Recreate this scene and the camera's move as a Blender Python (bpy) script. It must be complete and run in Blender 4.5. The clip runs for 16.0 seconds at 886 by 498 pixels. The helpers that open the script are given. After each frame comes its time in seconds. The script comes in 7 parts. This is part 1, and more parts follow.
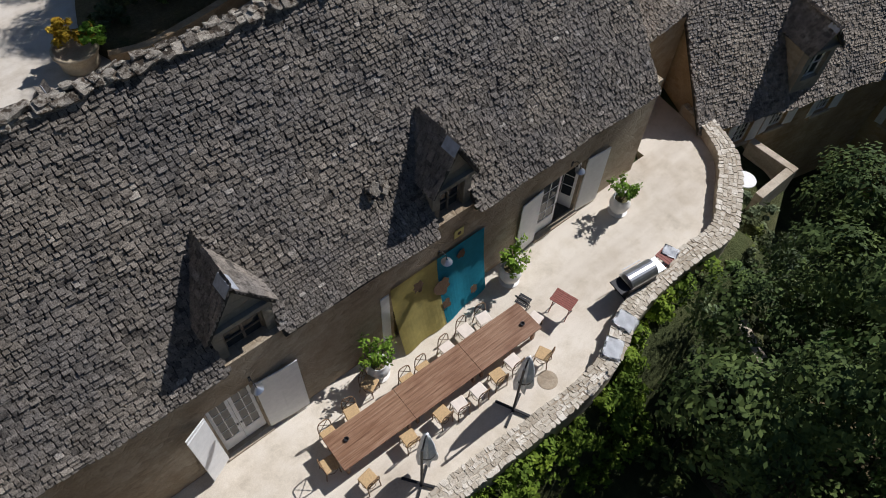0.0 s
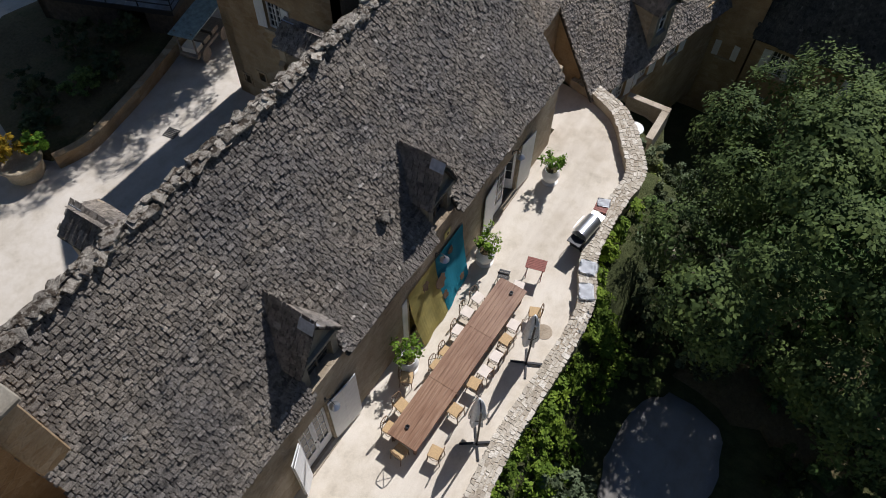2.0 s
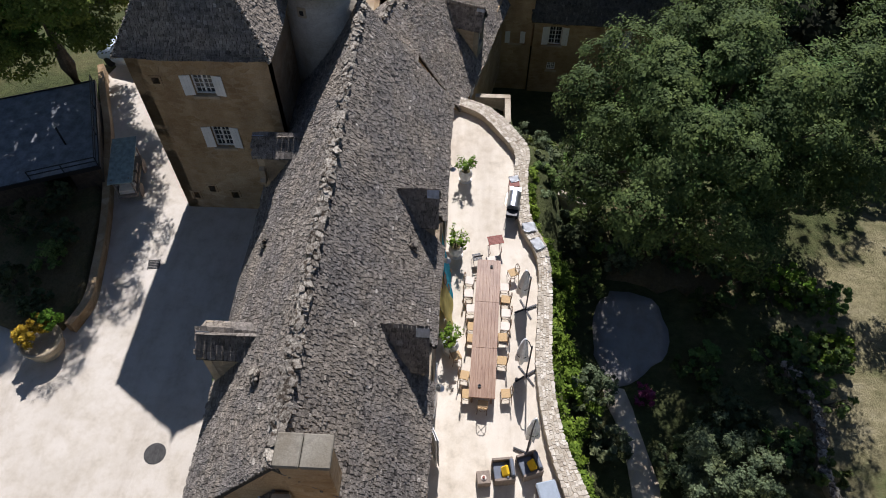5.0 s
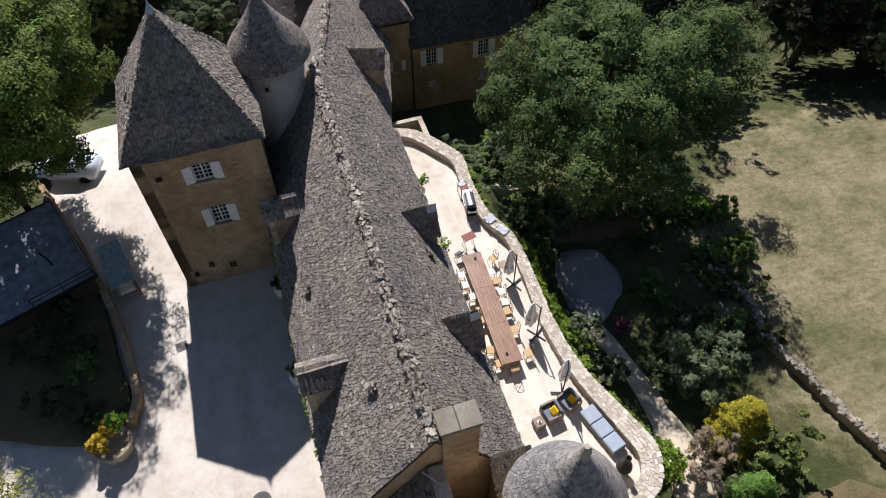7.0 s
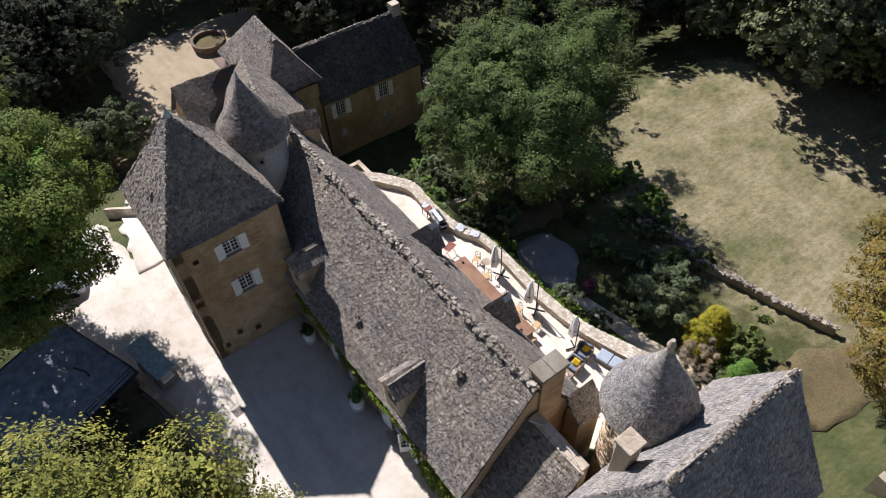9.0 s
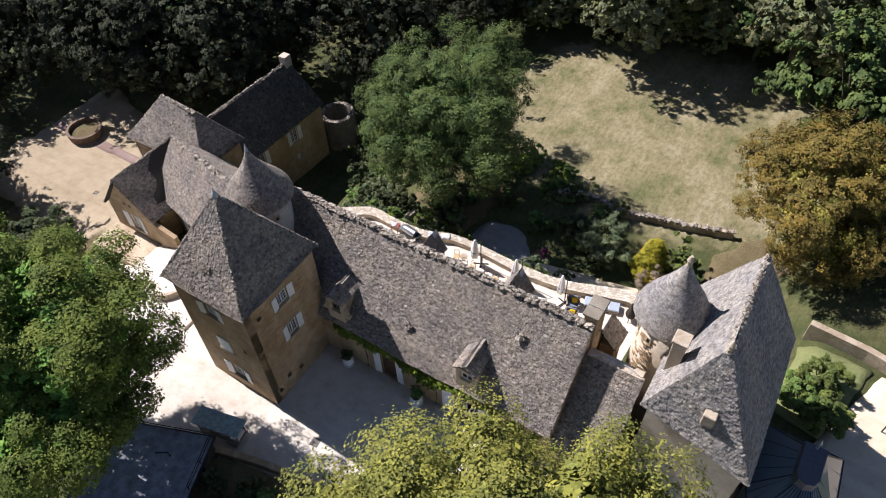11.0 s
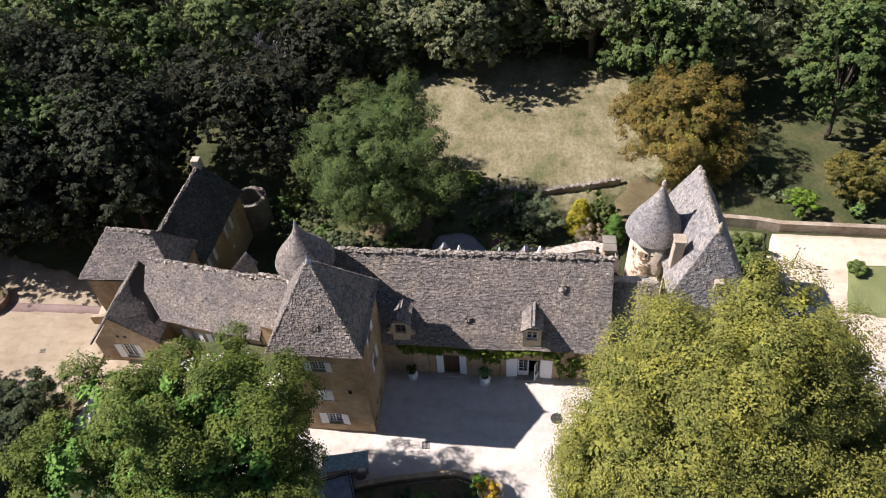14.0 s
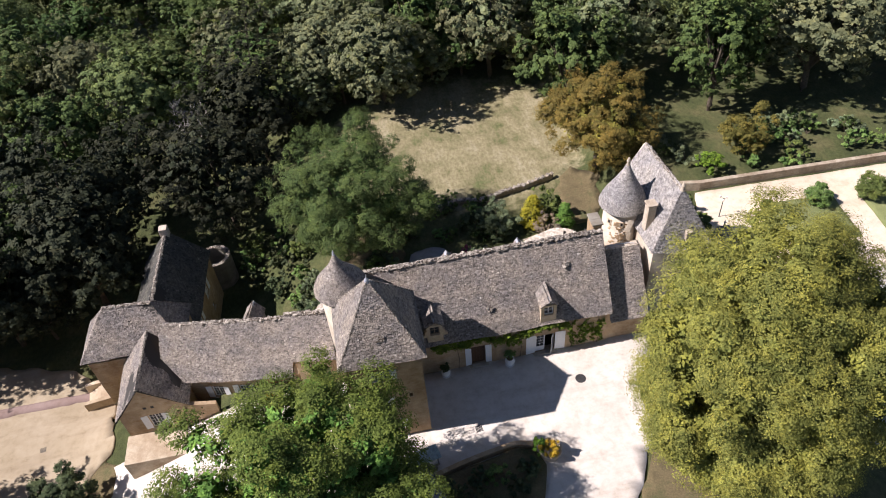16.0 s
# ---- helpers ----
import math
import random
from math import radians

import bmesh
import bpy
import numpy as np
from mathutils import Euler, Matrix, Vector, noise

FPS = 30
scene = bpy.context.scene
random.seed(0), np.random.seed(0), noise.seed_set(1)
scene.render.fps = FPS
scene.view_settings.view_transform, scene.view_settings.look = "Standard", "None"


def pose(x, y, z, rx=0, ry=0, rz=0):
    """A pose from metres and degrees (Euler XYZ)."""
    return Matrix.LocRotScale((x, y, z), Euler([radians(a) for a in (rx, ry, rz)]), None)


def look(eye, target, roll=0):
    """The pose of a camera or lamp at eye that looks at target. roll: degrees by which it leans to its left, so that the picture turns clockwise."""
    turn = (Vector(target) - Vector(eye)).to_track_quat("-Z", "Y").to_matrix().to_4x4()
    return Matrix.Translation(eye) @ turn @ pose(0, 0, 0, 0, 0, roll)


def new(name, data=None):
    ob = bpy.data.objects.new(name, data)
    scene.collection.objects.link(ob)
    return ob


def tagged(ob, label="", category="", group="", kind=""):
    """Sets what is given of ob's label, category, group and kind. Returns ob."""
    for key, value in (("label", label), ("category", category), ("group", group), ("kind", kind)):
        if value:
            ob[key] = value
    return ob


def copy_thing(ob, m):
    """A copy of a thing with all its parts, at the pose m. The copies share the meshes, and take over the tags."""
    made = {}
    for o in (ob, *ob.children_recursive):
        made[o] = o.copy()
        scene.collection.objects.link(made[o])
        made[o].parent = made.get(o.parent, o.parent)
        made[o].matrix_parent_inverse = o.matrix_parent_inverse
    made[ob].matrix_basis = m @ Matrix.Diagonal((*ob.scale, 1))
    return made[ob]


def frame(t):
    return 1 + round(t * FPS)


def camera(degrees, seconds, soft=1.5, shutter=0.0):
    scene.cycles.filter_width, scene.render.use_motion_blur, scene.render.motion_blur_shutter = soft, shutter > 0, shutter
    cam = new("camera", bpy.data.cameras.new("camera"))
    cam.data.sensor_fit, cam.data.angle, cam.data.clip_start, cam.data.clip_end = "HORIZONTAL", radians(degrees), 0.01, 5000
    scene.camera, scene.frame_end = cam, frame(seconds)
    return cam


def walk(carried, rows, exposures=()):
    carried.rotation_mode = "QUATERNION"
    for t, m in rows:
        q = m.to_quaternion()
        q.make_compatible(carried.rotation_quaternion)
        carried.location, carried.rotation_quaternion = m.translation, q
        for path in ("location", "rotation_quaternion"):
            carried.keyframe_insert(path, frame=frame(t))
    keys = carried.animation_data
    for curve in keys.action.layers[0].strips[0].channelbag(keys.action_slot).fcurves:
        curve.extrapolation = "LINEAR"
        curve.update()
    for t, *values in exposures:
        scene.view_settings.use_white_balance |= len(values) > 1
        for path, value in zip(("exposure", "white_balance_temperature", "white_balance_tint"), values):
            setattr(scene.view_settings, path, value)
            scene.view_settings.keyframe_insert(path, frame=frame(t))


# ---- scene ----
cam = camera(64.0, 16.0, 1.0)
PATH = [
    (0, (11.815, 20.777, 18.289), (11.033, 19.925, 16.658), 2.8),
    (0.5, (12.644, 20.516, 18.976), (11.808, 19.723, 17.341), 2.4),
    (1, (13.559, 20.209, 19.718), (12.666, 19.481, 18.083), 1.9),
    (1.5, (14.515, 19.805, 20.488), (13.571, 19.149, 18.852), 1.6),
    (2, (15.485, 19.252, 21.328), (14.495, 18.677, 19.688), 1.5),
    (2.5, (16.492, 18.607, 22.234), (15.461, 18.114, 20.592), 1.3),
    (3, (17.576, 17.814, 23.0), (16.502, 17.407, 21.363), 1.2),
    (3.5, (18.671, 16.912, 23.846), (17.554, 16.595, 22.217), 1.2),
    (4, (19.731, 15.961, 24.767), (18.584, 15.728, 23.145), 0.8),
    (4.2, (20.146, 15.538, 25.143), (18.989, 15.338, 23.524), 0.6),
    (6.3, (23.733, 9.308, 29.406), (22.544, 9.514, 27.81), -0.5),
    (6.5, (23.97, 8.54, 29.732), (22.784, 8.79, 28.141), -0.6),
    (7, (24.468, 6.634, 30.6), (23.295, 6.988, 29.019), -1.1),
    (7.5, (24.798, 4.659, 31.36), (23.639, 5.115, 29.795), -1.5),
    (8, (25.057, 2.574, 32.308), (23.924, 3.13, 30.757), -1.9),
    (8.5, (25.17, 0.462, 33.201), (24.067, 1.108, 31.663), -2.4),
    (9, (25.149, -1.736, 34.047), (24.081, -1.001, 32.524), -3.1),
    (9.2, (25.058, -2.706, 34.332), (24.007, -1.932, 32.817), -3.1),
    (11.3, (20.133, -13.176, 39.293), (19.442, -12.056, 37.787), -3.0),
    (11.5, (19.588, -14.029, 39.531), (18.924, -12.883, 38.031), -3.2),
    (12, (18.029, -16.114, 40.34), (17.444, -14.913, 38.852), -3.7),
    (12.5, (16.237, -18.226, 41.198), (15.738, -16.973, 39.721), -4.0),
    (13, (14.174, -20.318, 41.997), (13.767, -19.015, 40.536), -4.2),
    (13.5, (12.103, -22.091, 42.984), (11.783, -20.754, 41.531), -4.8),
    (14, (9.773, -23.818, 43.954), (9.547, -22.452, 42.51), -5.0),
    (14.5, (7.207, -25.436, 44.922), (7.08, -24.047, 43.489), -5.1),
    (15, (4.397, -26.891, 45.796), (4.371, -25.485, 44.374), -5.0),
    (15.5, (1.624, -27.974, 46.571), (1.694, -26.56, 45.159), -5.1),
    (16, (-1.225, -28.969, 47.359), (-1.058, -27.55, 45.96), -5.3),
]
walk(cam, [(t, look(eye, target, roll)) for t, eye, target, roll in PATH], [(0, -0.04, 6150, 13), (4, 0.22, 6150, 15), (7, 0.49, 6200, 17), (9, 0.62, 6250, 18), (12, 0.84, 6350, 21), (16, 0.8, 6400, 23)])

# ---- light ----
SUN = Vector((-0.700, 0.022, 0.714)).normalized()
world = bpy.data.worlds.new("sky")
scene.world = world
world.use_nodes = True
wn = world.node_tree.nodes
sky = wn.new("ShaderNodeTexSky")
sky.sky_type, sky.sun_disc = "NISHITA", False
sky.air_density, sky.dust_density = 0.8, 0.1
sky.sun_elevation, sky.sun_rotation = radians(45.5), radians(272)
world.node_tree.links.new(sky.outputs[0], wn["Background"].inputs[0])
wn["Background"].inputs[1].default_value = 0.056
lamp = bpy.data.lights.new("sun", "SUN")
lamp.energy, lamp.angle, lamp.color = 4.8, radians(0.5), (1.0, 0.965, 0.91)
sun = new("sun", lamp)
sun.matrix_world = look(SUN * 60, (0, 0, 0))
scene.view_settings.exposure = 0.0


# ---- materials ----
def ramp_set(node, stops):
    el = node.color_ramp.elements
    while len(el) < len(stops):
        el.new(0.5)
    for e, (p, c) in zip(el, stops):
        e.position, e.color = p, (*c, 1)


class Mat:
    """A node material that is built step by step."""

    def __init__(self, name, rough=0.9, metal=0.0):
        self.m = bpy.data.materials.new(name)
        self.m.use_nodes = True
        self.t = self.m.node_tree
        self.b = self.t.nodes["Principled BSDF"]
        self.b.inputs["Roughness"].default_value = rough
        self.b.inputs["Metallic"].default_value = metal
        self.b.inputs["Specular IOR Level"].default_value = 0.3
        self.geo = self.t.nodes.new("ShaderNodeNewGeometry")
        self.pos = self.geo.outputs["Position"]

    def link(self, a, b):
        self.t.links.new(a, b)

    def noise(self, scale, detail=4.0, rough=0.6, stretch=None, coord=None):
        n = self.t.nodes.new("ShaderNodeTexNoise")
        n.inputs["Scale"].default_value, n.inputs["Detail"].default_value, n.inputs["Roughness"].default_value = scale, detail, rough
        src = coord or self.pos
        if stretch:
            mp = self.t.nodes.new("ShaderNodeMapping")
            mp.inputs["Scale"].default_value = stretch
            self.link(src, mp.inputs[0])
            src = mp.outputs[0]
        self.link(src, n.inputs["Vector"])
        return n.outputs["Fac"]

    def voronoi(self, scale, feature="F1", out="Distance", stretch=None):
        n = self.t.nodes.new("ShaderNodeTexVoronoi")
        n.feature = feature
        n.inputs["Scale"].default_value = scale
        src = self.pos
        if stretch:
            mp = self.t.nodes.new("ShaderNodeMapping")
            mp.inputs["Scale"].default_value = stretch
            self.link(src, mp.inputs[0])
            src = mp.outputs[0]
        self.link(src, n.inputs["Vector"])
        return n.outputs[out]

    def island(self):
        return self.geo.outputs["Random Per Island"]

    def piece(self):
        return self.t.nodes.new("ShaderNodeObjectInfo").outputs["Random"]

    def ramp(self, fac, stops):
        n = self.t.nodes.new("ShaderNodeValToRGB")
        ramp_set(n, stops)
        self.link(fac, n.inputs[0])
        return n.outputs[0]

    def mix(self, fac, a, b, blend="MIX"):
        n = self.t.nodes.new("ShaderNodeMix")
        n.data_type, n.blend_type = "RGBA", blend
        for s, v in ((n.inputs[0], fac), (n.inputs[6], a), (n.inputs[7], b)):
            if isinstance(v, (int, float)):
                s.default_value = v
            elif isinstance(v, tuple):
                s.default_value = (*v, 1)
            else:
                self.link(v, s)
        return n.outputs[2]

    def math(self, op, a, b=0.0):
        n = self.t.nodes.new("ShaderNodeMath")
        n.operation = op
        for s, v in ((n.inputs[0], a), (n.inputs[1], b)):
            if isinstance(v, (int, float)):
                s.default_value = v
            else:
                self.link(v, s)
        return n.outputs[0]

    def color(self, c):
        if isinstance(c, tuple):
            self.b.inputs["Base Color"].default_value = (*c, 1)
        else:
            self.link(c, self.b.inputs["Base Color"])
        return self

    def bump(self, height, strength=0.5, distance=0.03):
        n = self.t.nodes.new("ShaderNodeBump")
        n.inputs["Strength"].default_value, n.inputs["Distance"].default_value = strength, distance
        self.link(height, n.inputs["Height"])
        self.link(n.outputs[0], self.b.inputs["Normal"])
        return self


def stone_roof(name, pieces, dark, mid, light):
    m = Mat(name, 0.95)
    r = m.piece() if pieces else m.island()
    soft = lambda f: tuple(v * f for v in mid)
    base = m.ramp(r, [(0.0, dark), (0.13, soft(0.82)), (0.5, mid), (0.9, soft(1.18)), (0.98, soft(1.28)), (1.0, light)])
    patch = m.ramp(m.noise(0.55, 3), [(0.38, (0.80, 0.80, 0.83)), (0.6, (1.06, 1.02, 0.97))])
    c = m.mix(1.0, base, patch, "MULTIPLY")
    lich = m.ramp(m.noise(7, 5, 0.7), [(0.60, (0, 0, 0)), (0.70, (1, 1, 1))])
    c = m.mix(m.math("MULTIPLY", lich, 0.55), c, (0.36, 0.34, 0.28))
    grime = m.ramp(m.noise(4.0, 6, 0.8), [(0.36, (0.38, 0.37, 0.37)), (0.56, (1, 1, 1))])
    c = m.mix(0.8, c, grime, "MULTIPLY")
    speck = m.ramp(m.noise(34, 4, 0.8), [(0.34, (0.35, 0.34, 0.33)), (0.5, (1, 1, 1)), (0.7, (1.35, 1.33, 1.28))])
    c = m.mix(0.85, c, speck, "MULTIPLY")
    m.color(c).bump(m.noise(24, 6, 0.8), 1.0, 0.05)
    return m.m


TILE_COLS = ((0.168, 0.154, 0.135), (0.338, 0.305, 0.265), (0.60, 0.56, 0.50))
# Darker copy of the tile: the south slope's dimmer light is in its colour.
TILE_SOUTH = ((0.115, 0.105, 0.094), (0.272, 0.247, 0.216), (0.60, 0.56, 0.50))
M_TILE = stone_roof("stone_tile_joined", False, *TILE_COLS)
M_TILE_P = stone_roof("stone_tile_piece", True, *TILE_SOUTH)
M_TILE_S = stone_roof("dim_south_tile", False, *TILE_SOUTH)
M_TILE_G = stone_roof("grey_stone_tile", False, (0.25, 0.242, 0.228), (0.40, 0.385, 0.36), (0.56, 0.54, 0.50))
# Dark tile whose colour also holds the shade on the outbuilding roof.
M_TILE_D = stone_roof("shade_dark_tile", False, (0.055, 0.056, 0.05), (0.115, 0.115, 0.10), (0.30, 0.29, 0.26))
M_DECK = Mat("roof_underlay", 1.0).color((0.05, 0.047, 0.042)).m


def wall_stone(name, a, b, c, joint, scale=2.6, rel=0.5):
    m = Mat(name, 0.95)
    cell = m.voronoi(scale, "F1", "Color", (1, 1, 2.1))
    edge = m.voronoi(scale, "DISTANCE_TO_EDGE", "Distance", (1, 1, 2.1))
    sep = m.t.nodes.new("ShaderNodeSeparateColor")
    m.link(cell, sep.inputs[0])
    col = m.ramp(sep.outputs[0], [(0.0, a), (0.5, b), (1.0, c)])
    jm = m.ramp(edge, [(0.02, (0, 0, 0)), (0.10, (1, 1, 1))])
    rubbed = m.ramp(m.noise(0.8, 4), [(0.35, (0.15, 0.15, 0.15)), (0.65, (1, 1, 1))])
    soft = m.mix(rubbed, b, col)
    col = m.mix(jm, m.mix(0.5, joint, soft), soft)
    stain = m.ramp(m.noise(0.45, 5, 0.65, (1, 1, 0.6)), [(0.34, (0.52, 0.45, 0.38)), (0.62, (1, 1, 1))])
    col = m.mix(0.8, col, stain, "MULTIPLY")
    grain = m.ramp(m.noise(14, 5, 0.7), [(0.25, (0.72, 0.70, 0.66)), (0.7, (1.08, 1.06, 1.02))])
    col = m.mix(0.8, col, grain, "MULTIPLY")
    h = m.math("ADD", m.math("MULTIPLY", jm, 0.6), m.noise(20, 5))
    m.color(col).bump(h, rel, 0.04)
    return m.m


M_WALL = wall_stone("ochre_rubble_wall", (0.41, 0.285, 0.16), (0.495, 0.368, 0.228), (0.57, 0.45, 0.31), (0.51, 0.40, 0.275))
M_PLAST = wall_stone("limewashed_rubble", (0.34, 0.285, 0.21), (0.45, 0.385, 0.295), (0.54, 0.475, 0.38), (0.46, 0.40, 0.31), 3.2, 0.6)
M_DORM = wall_stone("weathered_grey_stone", (0.24, 0.225, 0.19), (0.31, 0.295, 0.25), (0.38, 0.36, 0.31), (0.3, 0.28, 0.24), 1.5, 0.4)
M_ASHLAR = wall_stone("dressed_limestone", (0.50, 0.42, 0.30), (0.57, 0.48, 0.36), (0.62, 0.55, 0.43), (0.5, 0.42, 0.3), 1.2, 0.25)
M_RENDER = wall_stone("pale_render", (0.62, 0.56, 0.46), (0.68, 0.62, 0.52), (0.72, 0.67, 0.58), (0.6, 0.54, 0.45), 2.0, 0.25)


def paving(name, a, b, crack=True):
    m = Mat(name, 0.92)
    c = m.ramp(m.noise(0.35, 6, 0.6), [(0.3, a), (0.7, b)])
    st = m.ramp(m.noise(1.3, 7, 0.72), [(0.30, (0.68, 0.66, 0.62)), (0.42, (0.88, 0.86, 0.82)), (0.56, (1, 1, 1))])
    c = m.mix(0.8, c, st, "MULTIPLY")
    tread = m.ramp(m.noise(0.5, 5, 0.6, (0.25, 1.6, 1.0)), [(0.33, (0.82, 0.80, 0.78)), (0.5, (1, 1, 1))])
    c = m.mix(0.7, c, tread, "MULTIPLY")
    sp = m.ramp(m.noise(30, 4, 0.7), [(0.3, (0.86, 0.85, 0.83)), (0.6, (1.03, 1.03, 1.02))])
    c = m.mix(0.8, c, sp, "MULTIPLY")
    m.color(c).bump(m.noise(40, 4), 0.25, 0.01)
    return m.m


M_COURT = paving("pale_limestone_hardstanding", (0.55, 0.50, 0.43), (0.665, 0.615, 0.55))
M_TERR = paving("pale_terrace_screed", (0.64, 0.575, 0.485), (0.75, 0.69, 0.60))
M_GATEC = paving("sandy_gravel", (0.335, 0.275, 0.185), (0.40, 0.335, 0.24))
M_PATH = paving("pale_garden_gravel", (0.60, 0.51, 0.38), (0.70, 0.61, 0.48))
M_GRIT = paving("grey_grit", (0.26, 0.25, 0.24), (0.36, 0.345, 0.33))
M_BAND = paving("red_brown_setts", (0.24, 0.17, 0.15), (0.31, 0.235, 0.21))
M_COPING = wall_stone("pale_coping_stone", (0.46, 0.40, 0.32), (0.58, 0.52, 0.43), (0.68, 0.62, 0.53), (0.55, 0.5, 0.42), 1.6, 0.4)


def plain(name, c, rough=0.6, metal=0.0, vary=0.15, scale=6.0):
    m = Mat(name, rough, metal)
    lo = tuple(v * (1 - vary) for v in c)
    hi = tuple(min(1, v * (1 + vary)) for v in c)
    m.color(m.ramp(m.noise(scale, 5, 0.65), [(0.3, lo), (0.7, hi)]))
    m.bump(m.noise(scale * 8, 3), 0.15, 0.005)
    return m.m


M_WHITE = plain("white_paint", (0.76, 0.76, 0.75), 0.5, 0, 0.07)
M_GLASSM = Mat("window_glass", 0.08).color((0.035, 0.04, 0.045)).m
# Near-black stands in for the unlit depth of small openings and vents.
M_DARK = plain("unlit_opening", (0.03, 0.03, 0.032), 0.5, 0.4)
M_LEAD = plain("lead_flashing", (0.42, 0.45, 0.50), 0.45, 0.3, 0.25)


def soil(name, stops, sc=0.25, fine=9.0):
    m = Mat(name, 1.0)
    c = m.ramp(m.noise(sc, 7, 0.65), stops)
    f = m.ramp(m.noise(fine, 6, 0.75), [(0.3, (0.55, 0.55, 0.5)), (0.65, (1.15, 1.15, 1.1))])
    m.color(m.mix(0.85, c, f, "MULTIPLY")).bump(m.noise(fine * 1.5, 6, 0.8), 0.9, 0.08)
    return m.m


def hillside_grass():
    m = Mat("hillside_grass", 1.0)
    wild = m.ramp(m.noise(0.25, 7, 0.65), [(0.3, (0.042, 0.054, 0.02)), (0.5, (0.075, 0.088, 0.032)), (0.7, (0.13, 0.12, 0.055))])
    f = m.math("ADD", m.math("MULTIPLY", m.noise(0.22, 6, 0.62), 0.6), m.math("MULTIPLY", m.noise(0.9, 6, 0.7, (1.0, 0.35, 1.0)), 0.4))
    dry = m.ramp(f, [(0.36, (0.12, 0.14, 0.055)), (0.45, (0.21, 0.19, 0.10)), (0.53, (0.285, 0.25, 0.145)), (0.64, (0.36, 0.32, 0.21))])
    mp = m.t.nodes.new("ShaderNodeMapping")
    mp.inputs["Location"].default_value = (-0.588, -2.93, 0.0)
    mp.inputs["Scale"].default_value = (1 / 17.0, 1 / 14.5, 0.0)
    m.link(m.pos, mp.inputs[0])
    ln = m.t.nodes.new("ShaderNodeVectorMath")
    ln.operation = "LENGTH"
    m.link(mp.outputs[0], ln.inputs[0])
    edge = m.math("ADD", ln.outputs["Value"], m.math("MULTIPLY", m.math("SUBTRACT", m.noise(0.35, 6, 0.7), 0.5), 0.7))
    inside = m.ramp(edge, [(0.86, (1, 1, 1)), (1.06, (0, 0, 0))])
    c = m.mix(inside, wild, dry)
    tuft = m.ramp(m.noise(3.2, 6, 0.75, (1.0, 0.6, 1.0)), [(0.34, (0.58, 0.58, 0.52)), (0.6, (1.1, 1.1, 1.08))])
    m.color(m.mix(0.85, c, tuft, "MULTIPLY")).bump(m.noise(5.0, 6, 0.8), 1.0, 0.12)
    return m.m


M_GRASS = hillside_grass()
M_MEADOW = M_GRASS
M_LAWN = soil("mown_lawn", [(0.3, (0.17, 0.20, 0.08)), (0.7, (0.26, 0.28, 0.12))], 0.3, 14.0)
M_EARTH = soil("bare_earth", [(0.3, (0.11, 0.09, 0.048)), (0.5, (0.165, 0.13, 0.07)), (0.66, (0.085, 0.095, 0.04))], 0.4, 8.0)
M_BARK = soil("bark", [(0.3, (0.07, 0.055, 0.04)), (0.7, (0.15, 0.12, 0.09))], 3.0, 14.0)


def leafy(name, dark, mid, light, glow=0.14):
    m = Mat(name, 0.75)
    m.b.inputs["Specular IOR Level"].default_value = 0.15
    near = lambda a, f: tuple(p + (q - p) * f for p, q in zip(a, mid))
    c = m.ramp(m.island(), [(0.0, near(dark, 0.35)), (0.55, mid), (1.0, near(light, 0.45))])
    big = m.ramp(m.noise(0.8, 4, 0.65), [(0.34, (0.55, 0.62, 0.62)), (0.5, (0.95, 0.97, 0.95)), (0.66, (1.3, 1.22, 1.0))])
    c = m.mix(1.0, c, big, "MULTIPLY")
    tint = m.t.nodes.new("ShaderNodeHueSaturation")
    m.link(m.math("ADD", m.math("MULTIPLY", m.piece(), 0.05), 0.475), tint.inputs["Hue"])
    m.link(m.math("ADD", m.math("MULTIPLY", m.piece(), 0.5), 0.75), tint.inputs["Value"])
    m.link(c, tint.inputs["Color"])
    m.color(tint.outputs[0])
    tr = m.t.nodes.new("ShaderNodeBsdfTranslucent")
    m.link(tint.outputs[0], tr.inputs[0])
    ms = m.t.nodes.new("ShaderNodeMixShader")
    ms.inputs[0].default_value = glow
    m.link(m.b.outputs[0], ms.inputs[1])
    m.link(tr.outputs[0], ms.inputs[2])
    m.link(ms.outputs[0], m.t.nodes["Material Output"].inputs[0])
    return m.m


L_GREEN = leafy("green_leaves", (0.075, 0.12, 0.035), (0.14, 0.205, 0.058), (0.23, 0.31, 0.09))
L_CHEST = leafy("fresh_green_leaves", (0.062, 0.108, 0.022), (0.13, 0.205, 0.04), (0.24, 0.35, 0.075))
# Woodland shade is put into these near-black leaf colours.
L_WOODA = leafy("shade_dark_wood_leaves", (0.02, 0.025, 0.014), (0.038, 0.045, 0.024), (0.065, 0.072, 0.04))
L_WOODB = leafy("dull_wood_leaves", (0.095, 0.108, 0.055), (0.172, 0.19, 0.095), (0.245, 0.262, 0.14))
L_WOODC = leafy("mid_wood_leaves", (0.082, 0.112, 0.04), (0.15, 0.19, 0.066), (0.225, 0.27, 0.1))
L_WALN = leafy("walnut_leaves", (0.042, 0.066, 0.02), (0.078, 0.115, 0.034), (0.145, 0.195, 0.06), 0.06)
L_LIME = leafy("yellow_green_leaves", (0.088, 0.09, 0.024), (0.192, 0.182, 0.042), (0.32, 0.285, 0.07))
L_DEEP = leafy("deep_green_leaves", (0.045, 0.063, 0.030), (0.081, 0.102, 0.048), (0.122, 0.145, 0.069))
L_RUST = leafy("rusty_leaves", (0.11, 0.10, 0.024), (0.22, 0.18, 0.042), (0.34, 0.26, 0.066))
